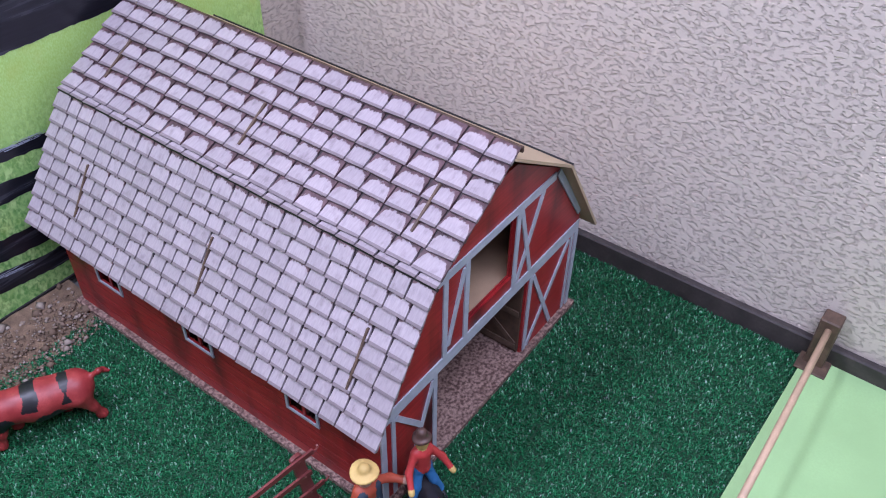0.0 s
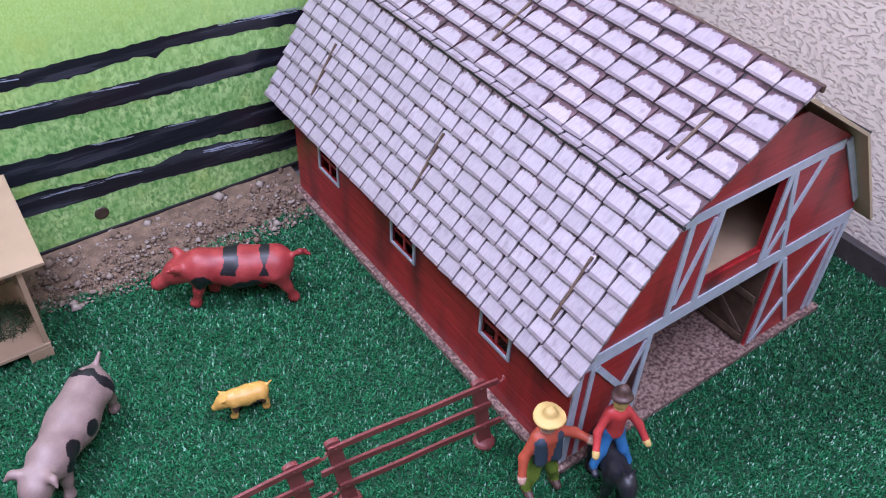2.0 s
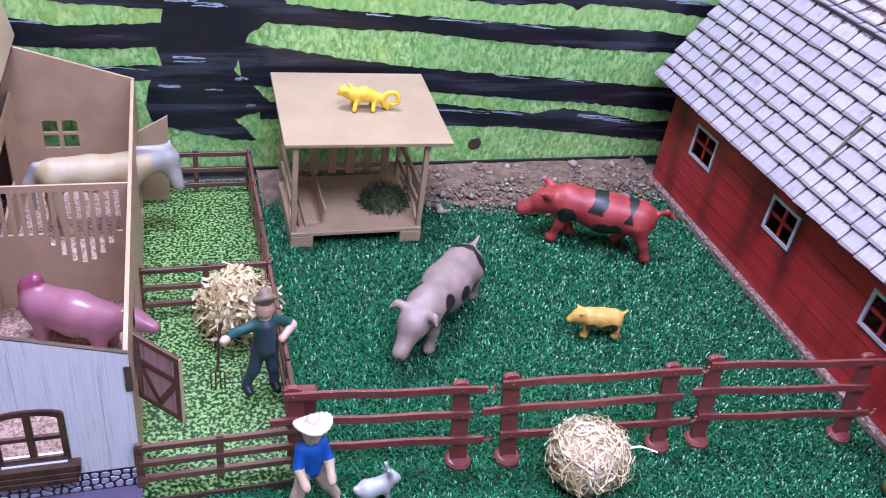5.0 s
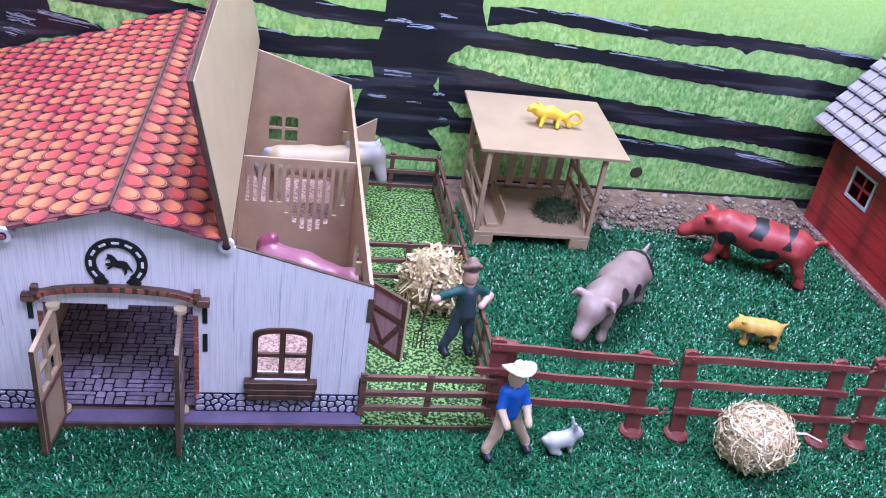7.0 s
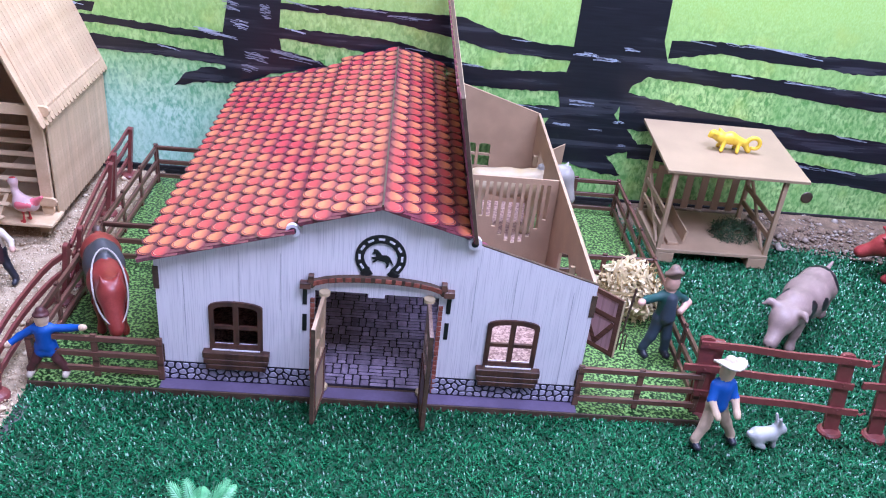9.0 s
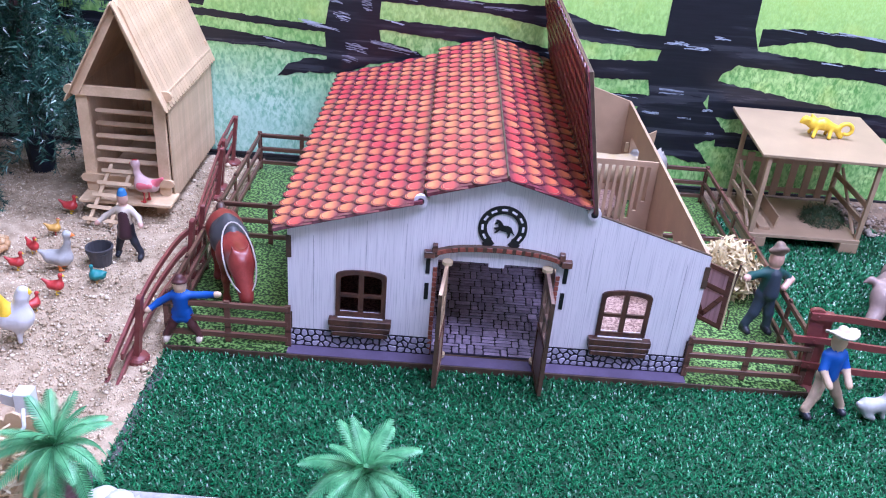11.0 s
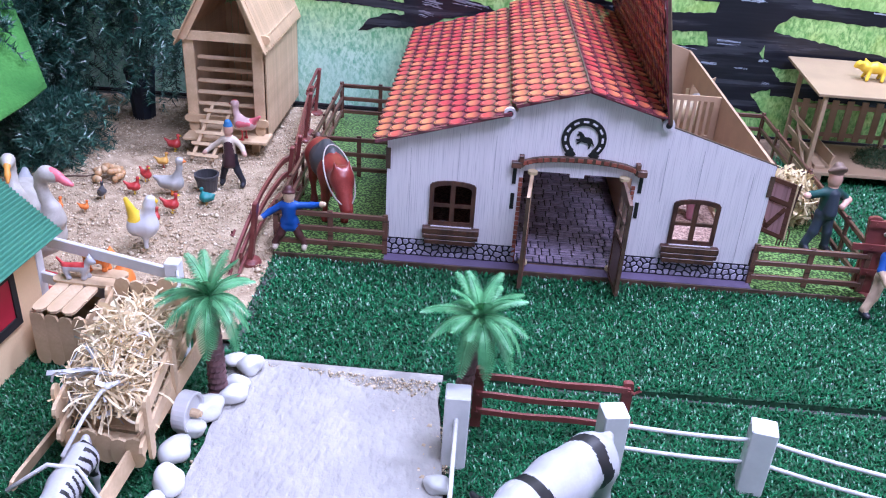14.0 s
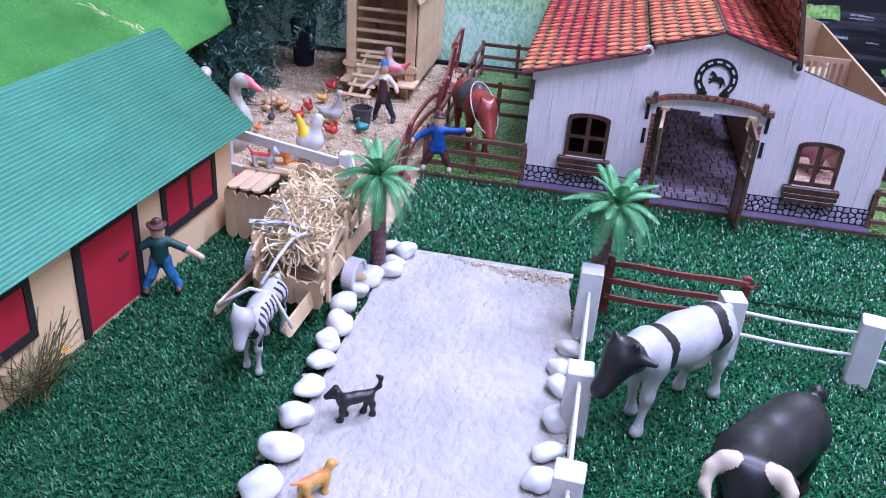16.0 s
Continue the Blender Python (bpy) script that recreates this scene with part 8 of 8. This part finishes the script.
def bird(name, at, rz, size, body, beak, label, category, neck=0.5, wing=None, feet=None, tail=0.35, stout=1.0, comb=None, group=""):
    """A standing toy bird of height size facing +x."""
    h = size
    mats = [body, beak, wing or body, feet or beak, comb or body]
    top = h * (0.60 if neck > 0.3 else 0.70)
    by, r = h * (0.30 if neck > 0.3 else 0.42), h * 0.19 * stout
    hx = h * 0.22
    limbs = [((-h * 0.20, 0, by + 0.02 * h), (h * 0.10, 0, by), r * 0.80, r, 0), ((-h * 0.22, 0, by + 0.06 * h), (-h * (0.34 + tail * 0.3), 0, by + tail * h * 0.55), r * 0.55, r * 0.22, 2),
             ((h * 0.12, 0, by + r * 0.5), (hx, 0, h * 0.70), r * 0.72, h * 0.062, 0), ((hx, 0, h * 0.70), (hx, 0, h * 0.90), h * 0.062, h * 0.070, 0), ((hx, 0, h * 0.92), (hx + h * 0.03, 0, h * 0.92), h * 0.080, h * 0.070, 0),
             ((hx + h * 0.05, 0, h * 0.91), (hx + h * 0.17, 0, h * 0.885), h * 0.045, h * 0.022, 1)]
    for side in (-1, 1):
        limbs += [((h * 0.04, side * r * 0.72, by + 0.02 * h), (-h * 0.24, side * r * 0.62, by + 0.06 * h), r * 0.42, r * 0.2, 2), ((0, side * r * 0.45, by - r * 0.6), (0, side * r * 0.5, h * 0.02), h * 0.022, h * 0.020, 3), ((0, side * r * 0.5, h * 0.016), (h * 0.10, side * r * 0.55, h * 0.014), h * 0.024, h * 0.016, 3)]
    if comb:
        limbs.append(((hx - h * 0.01, 0, h * 0.985), (hx + h * 0.05, 0, h * 0.965), h * 0.026, h * 0.03, 4))
    moulded(name, limbs, max(0.0009, h * 0.026), h * 0.028, mats, label, category, at, rz, 1.0, None, group)


def swan_goose(at, rz, scale, mats, label, knob):
    """A tall rubber goose facing +x with a long curved neck: body, beak, wing, feet and forehead colours."""
    neck = [(0.040, 0.086, 0.0230), (0.052, 0.100, 0.0150), (0.054, 0.114, 0.0095), (0.047, 0.130, 0.0066), (0.043, 0.144, 0.0058), (0.046, 0.156, 0.0066), (0.054, 0.162, 0.0086), (0.063, 0.160, 0.0072)]
    limbs = [((-0.046, 0, 0.066), (0.0, 0, 0.064), 0.022, 0.034, 0), ((0.0, 0, 0.064), (0.036, 0, 0.076), 0.034, 0.027, 0), ((-0.050, 0, 0.070), (-0.082, 0, 0.088), 0.018, 0.006, 2)]
    limbs += [((x0, 0, z0), (x1, 0, z1), r0, r1, 0) for (x0, z0, r0), (x1, z1, r1) in zip(neck, neck[1:])]
    drop = 0.005 if knob else 0.016
    limbs += [((0.072, 0, 0.159), (0.080, 0, 0.158 - drop * 0.6), 0.0038, 0.0032, 1), ((0.080, 0, 0.158 - drop * 0.6), (0.088, 0, 0.157 - drop), 0.0030, 0.0024, 1)]
    if knob:
        limbs.append(((0.064, 0, 0.167), (0.071, 0, 0.163), 0.0026, 0.0030, 4))
    for side in (-1, 1):
        limbs += [((0.020, side * 0.024, 0.070), (-0.060, side * 0.018, 0.078), 0.017, 0.006, 2), ((0.0, side * 0.014, 0.040), (0.002, side * 0.016, 0.006), 0.0052, 0.0045, 3), ((0.0, side * 0.016, 0.004), (0.026, side * 0.018, 0.003), 0.0060, 0.0050, 3)]
    moulded("toy_goose", limbs, 0.0017, 0.0026, mats, label, "toy goose", at, rz, scale)


def poultry():
    swan_goose((-0.655, -0.134, 0), -10, 0.92, [GOOSE_WHITE, T_PINK, T_SHADOWGREY, T_RED, T_PINK], "large grey-white rubber goose with red forehead and beak", True)
    swan_goose((-0.704, -0.035, 0), -68, 0.81, [GOOSE_WHITE, T_YELLOWBEAK, T_SHADOWGREY, T_YELLOWBEAK, GOOSE_WHITE], "large pale rubber goose with orange beak", False)
    limbs = [((-0.008, 0, 0.030), (0.005, 0, 0.030), 0.0125, 0.0150, 0), ((0.006, 0, 0.034), (0.010, 0, 0.058), 0.0125, 0.006, 0), ((0.011, 0, 0.060), (0.012, 0, 0.068), 0.0068, 0.0055, 0), ((-0.008, 0, 0.042), (-0.017, 0, 0.071), 0.0085, 0.003, 1),
             ((0.002, 0.007, 0.018), (0.002, 0.008, 0.002), 0.003, 0.0028, 0), ((0.002, -0.007, 0.018), (0.002, -0.008, 0.002), 0.003, 0.0028, 0), ((0.017, 0, 0.067), (0.021, 0, 0.065), 0.0022, 0.0012, 1)]
    moulded("toy_hen", limbs, 0.0014, 0.003, [WHITE_PLASTIC, T_LEMON], "white toy hen with upright yellow tail", "toy hen", (-0.554, -0.026, 0), 20, 0.98)
    hens = "small painted hens and ducks on the sand"
    for x, y, rz, size, body, beak, label in ((-0.626, 0.301, 10, 0.040, T_RED, T_LEMON, "red toy hen on the sand"), (-0.627, 0.176, -30, 0.036, T_RED, T_LEMON, "red toy hen near the egg pile"), (-0.621, 0.232, 20, 0.034, T_YELLOW, T_RED, "yellow-brown toy hen on the sand"),
                                              (-0.628, 0.130, 15, 0.036, T_RED, T_LEMON, "red toy hen on the sand"), (-0.554, 0.079, 10, 0.040, T_RED, T_LEMON, "red toy hen beside the white goose"), (-0.564, 0.037, 60, 0.034, T_RED, T_YELLOW, "red toy hen behind the white hen"), (-0.706, 0.052, 60, 0.030, T_ORANGE, T_YELLOW, "orange toy chick on the sand"), (-0.672, 0.060, 10, 0.024, T_ORANGE, T_YELLOW, "orange toy chick on the sand"),
                                              (-0.666, 0.105, 100, 0.034, T_SADDLE, T_YELLOW, "dark grey toy hen on the sand")):
        bird("toy_hen", (x, y, -0.001), rz, size * 0.74, body, beak, label, "toy hen", 0.2, None, None, 0.6, 1.25, T_RED, hens)
    bird("toy_goose", (-0.574, 0.140, -0.001), 8, 0.058, T_GREY, T_ORANGE, "small grey-white toy goose on the sand", "toy goose", 0.6, None, None, 0.3, 1.05, None, hens)
    bird("toy_duck", (-0.515, 0.114, -0.002), 185, 0.027, T_TEAL, T_YELLOW, "teal toy duck sitting on the sand", "toy duck", 0.2, None, None, 0.3, 1.5, None, hens)
    bird("toy_hen", (-0.508, 0.300, 0.029), 160, 0.064, ROOSTER, T_RED, "pink and white toy rooster on the coop ledge", "toy rooster", 0.2, T_PINK, T_RED, 0.5, 0.95, T_RED)
    bird("toy_hen", (-0.600, -0.180, -0.002), 0, 0.040, T_RED, T_LEMON, "red toy hen beside the goose", "toy hen", 0.2, None, None, 0.4, 1.3, T_RED, hens)
    limbs = [((-0.010, 0, 0.020), (0.010, 0, 0.022), 0.013, 0.015, 0), ((0.010, 0, 0.026), (0.015, 0, 0.042), 0.010, 0.006, 0)]
    moulded("toy_hen", limbs, 0.0013, 0.003, [T_ORANGE], "orange toy hen beside the white fence", "toy hen", (-0.540, -0.150, -0.006), 70, 1.0, None, hens)
    rng = random.Random(3)
    for k in range(34):
        a, r = rng.uniform(0, 6.28), 0.025 * rng.random()
        z = 0.004 + max(0.0, 0.015 - r * 0.55)
        bm = bmesh.new()
        bmesh.ops.create_uvsphere(bm, u_segments=10, v_segments=7, radius=0.0049)
        for v in bm.verts:
            v.co.x *= 1.28 - 10 * v.co.x
        ob = part("toy_egg", bm, EGG_TAN if k % 3 else EGG_PALE, None, smooth=True, m=pose(-0.687 + r * math.cos(a), 0.176 + r * math.sin(a), z, rng.uniform(-30, 30), rng.uniform(-30, 30), rng.uniform(0, 360)))
        tagged(ob, "small tan toy egg in a heap on the sand", "egg", "heap of toy eggs")
    tagged(part("twig", tube(bmesh.new(), [(-0.752, 0.160, 0.003), (-0.735, 0.164, 0.004), (-0.716, 0.166, 0.004), (-0.704, 0.172, 0.006)], [0.0016, 0.0015, 0.0013, 0.0009], 6), STICK_BROWN, None, smooth=True), "thin brown twig lying on the sand", "twig")


def doll(name, at, rz, h, label, shirt, trousers, skin, boots, hat, grips_at, feet_at, brim=0.095, crown=0.07, cap=False, apron=None, sleeves=None, vest=None, tip=0.0, bowl=0.0, tunic=False, girth=1.0, lean=0.0, extra=(), bare=False, curl=-0.012, lift=0.0):
    """A plain moulded doll with no features, facing +x, of height h. Places are in fractions of h."""
    mats = [shirt, trousers, skin, boots, hat, vest or apron or shirt, sleeves or shirt]
    z = lambda f: f * h
    g = h * girth
    lx = lean * h
    limbs = [((0, 0, z(0.46)), (lx, 0, z(0.68)), 0.088 * g, 0.095 * g, 0), ((lx, 0.055 * g, z(0.70)), (lx, -0.055 * g, z(0.70)), 0.060 * g, 0.060 * g, 0), ((lx, 0, z(0.74)), (lx, 0, z(0.80)), 0.045 * g, 0.045 * g, 2),
             ((lx, 0, z(0.845)), (lx + 0.005 * h, 0, z(0.875)), 0.075 * g, 0.072 * g, 2), ((0, 0.04 * g, z(0.44)), (0, -0.04 * g, z(0.44)), 0.075 * g, 0.075 * g, 0 if tunic else 1)]
    if tunic:
        limbs.append(((0, 0.05 * g, z(0.36)), (0, -0.05 * g, z(0.36)), 0.078 * g, 0.078 * g, 0))
    for (fx, fy), side in zip(feet_at, (1, -1)):
        hip, foot = (0, side * 0.045 * g, z(0.42)), (fx * h, fy * h, z(0.045))
        knee = tuple((a + b) / 2 + (0.02 * h if k == 0 else 0) for k, (a, b) in enumerate(zip(hip, foot)))
        limbs += [(hip, knee, 0.064 * g, 0.052 * g, 1), (knee, (foot[0], foot[1], z(0.09)), 0.050 * g, 0.045 * g, 1), ((foot[0] - 0.02 * h, foot[1], z(0.038)), (foot[0] + 0.075 * h, foot[1], z(0.032)), 0.042 * g, 0.036 * g, 3)]
    for (ax, ay, az), side in zip(grips_at, (1, -1)):
        sh, hand = (lx, side * 0.09 * g, z(0.70)), (ax * h, ay * h, az * h)
        elbow = tuple((a + b) / 2 for a, b in zip(sh, hand))
        elbow = (elbow[0] - 0.03 * h, elbow[1] + side * 0.03 * h, elbow[2] - 0.02 * h)
        limbs += [(sh, elbow, 0.046 * g, 0.040 * g, 6), (elbow, tuple(e + (q - e) * 0.75 for e, q in zip(elbow, hand)), 0.040 * g, 0.034 * g, 2 if bare else 6), (hand, tuple(q + (q - e) * 0.12 for e, q in zip(elbow, hand)), 0.038 * g, 0.034 * g, 2)]
    if brim:
        rim = [(lx + brim * h * math.cos(a), brim * h * math.sin(a), z(0.922 + lift) + h * (-curl * math.cos(2 * a) - tip * math.cos(a) + bowl)) for a in (2 * math.pi * k / 20 for k in range(20))]
        mid = [(lx + (p[0] - lx) * 0.66, p[1] * 0.66, z(0.925 + lift) + (p[2] - z(0.925 + lift)) * 0.66) for p in rim]
        for k in range(20):
            limbs += [((lx, 0, z(0.925 + lift)), rim[k], 0.010 * h, 0.006 * h, 4), (rim[k], rim[k - 1], 0.006 * h, 0.006 * h, 4), (mid[k], mid[k - 1], 0.008 * h, 0.008 * h, 4)]
    limbs.append(((lx, 0, z(0.93 + lift)), (lx, 0, z(0.93 + lift) + crown * h * 0.6), 0.068 * g if crown else 0.03 * g, 0.055 * g if crown else 0.03 * g, 4))
    if apron:
        limbs += [((0.05 * g, 0, z(0.66)), (0.06 * g, 0, z(0.36)), 0.062 * g, 0.085 * g, 5), ((0.05 * g, 0.04 * g, z(0.34)), (0.05 * g, -0.04 * g, z(0.34)), 0.06 * g, 0.06 * g, 5)]
    limbs += list(extra)
    return moulded(name, limbs, h * 0.0120, h * 0.0095, mats, label, "toy doll", at, rz)


def dolls():
    doll("farmer_doll", (0.364, 0.112, 0.004), -78, 0.126, "toy farmer doll in dark overalls and tan hat", T_GREENSHIRT, T_NAVY, T_SKINPINK, T_BOOT, T_HATBROWN, [(-0.02, 0.24, 0.60), (0.12, -0.36, 0.72)], [(0.03, 0.08), (0.0, -0.15)], 0.078, 0.06, vest=T_NAVY, tip=-0.045, girth=1.0, lift=0.040,
         extra=[((0.0075, 0, 0.088), (0.0085, 0, 0.062), 0.0072, 0.0098, 5), ((-0.002, 0.031, 0.075), (0.009, 0.016, 0.070), 0.0044, 0.0044, 2)])
    t = thing("pitchfork", "small dark pitchfork beside the farmer doll", "pitchfork", (0.316, 0.112, 0.004))
    part("shaft", tube(bmesh.new(), [(0, 0, 0.028), (0.004, -0.004, 0.098)], 0.0016, 6), T_BROWN, t, "dark wooden shaft")
    for k in range(4):
        part("tine", tube(bmesh.new(), [(0, 0, 0.030), (-0.007 + 0.0047 * k, 0.001, 0.024), (-0.007 + 0.0047 * k, 0.001, 0.0)], 0.0010, 5), T_BROWN, t)
    doll("cowboy_doll", (0.389, -0.045, 0.001), -75, 0.111, "clay doll in blue shirt, beige trousers and cream hat", T_BLUE, T_TAN, T_SKIN, T_BOOT, T_CREAM, [(0.20, 0.10, 0.46), (0.18, -0.12, 0.46)], [(0.08, 0.21), (0.08, -0.21)], 0.146, 0.065, tip=-0.050, bowl=0.020, girth=1.05, bare=True, curl=0.030, lift=0.022)
    doll("clay_doll", (-0.366, -0.003, 0.004), -85, 0.087, "clay doll in blue shirt with arms spread and brown hat", T_BLUE, T_MAROON, T_SKIN, T_CREAM, T_MAROON, [(0.06, 0.50, 0.76), (0.08, -0.42, 0.50)], [(0.03, 0.22), (0.03, -0.22)], 0.080, 0.05, tunic=True, girth=1.2)
    doll("apron_doll", (-0.499, 0.187, 0.0), -84, 0.103, "toy doll in dark apron and blue cap on the sand", T_CREAM, T_BOOT, T_SKINPINK, T_BOOT, T_DENIM, [(0.16, 0.24, 0.55), (0.05, -0.34, 0.52)], [(0.06, 0.18), (-0.02, -0.13)], 0, 0.05, apron=T_APRON, girth=0.95)
    b = thing("toy_bucket", "dark grey toy bucket on the sand", "bucket", (-0.529, 0.163, -0.002))
    part("body", lathe(bmesh.new(), [(0.0135, 0.0), (0.0175, 0.024), (0.0185, 0.0245), (0.0185, 0.027), (0.0160, 0.027), (0.0125, 0.004)], 18), T_SADDLE, b, smooth=False)
    part("bail", tube(bmesh.new(), [(0.017 * math.cos(a), -0.004 - 0.012 * math.sin(a), 0.025 - 0.006 * math.sin(a)) for a in (math.pi * k / 8 for k in range(9))], 0.0008, 5), T_SADDLE, b)
    doll("cowboy_doll", (-0.580, -0.427, 0.0), -66, 0.083, "clay cowboy doll in green shirt with arms spread at the house", T_GREENSHIRT, T_DENIM, T_SKIN, T_BROWN, T_MAROON, [(0.12, 0.50, 0.52), (0.12, -0.48, 0.50)], [(0.04, 0.20), (0.04, -0.20)], 0.115, 0.05, girth=1.22, bare=True, curl=0.016, lift=0.012)
    doll("straw_hat_doll", (1.012, -0.139, 0.0), -100, 0.140, "toy doll in straw hat, rust-red shirt, navy vest and green trousers", T_RUST, T_OLIVE, T_SKINPINK, T_BROWN, T_STRAWHAT, [(0.14, 0.34, 0.60), (0.10, -0.24, 0.36)], [(0.03, 0.13), (0.03, -0.13)], 0.116, 0.055, vest=T_NAVY, girth=1.02,
         sleeves=T_RUST, extra=[((0.005, side * 0.0098, 0.095), (0.010, side * 0.0100, 0.066), 0.0080, 0.0074, 5) for side in (-1, 1)])
    doll("red_shirt_doll", (1.076, -0.177, 0.046), -115, 0.124, "toy doll in red shirt and brown hat riding a black calf", T_RED, T_DENIM, T_STRAWHAT, T_BOOT, T_BROWN, [(0.16, 0.26, 0.42), (0.20, -0.22, 0.40)], [(0.10, 0.16), (0.10, -0.16)], 0.080, 0.11, girth=0.95)
    limbs = quadruped(0.085, 0.078, 0.0155, 0.0150, 0.0160, 0.0050, (0.052, 0, 0.080), (0.068, 0, 0.062), 0.0100, 0.0070, 0.012, 0.003, 0.003, tail=[((-0.042, 0, 0.070), (-0.048, 0, 0.030), 0.003, 0.002, 0)], ears=[((0.048, 0.005, 0.090), (0.046, 0.008, 0.102), 0.003, 0.001, 0)])
    moulded("toy_calf", limbs, 0.0018, 0.0026, [T_BLACK], "black toy calf under the red-shirted doll", "toy calf", (1.075, -0.183, 0.0), -115, 0.95)


pigs()
chameleon()
horses()
pasture_animals()
poultry()
dolls()
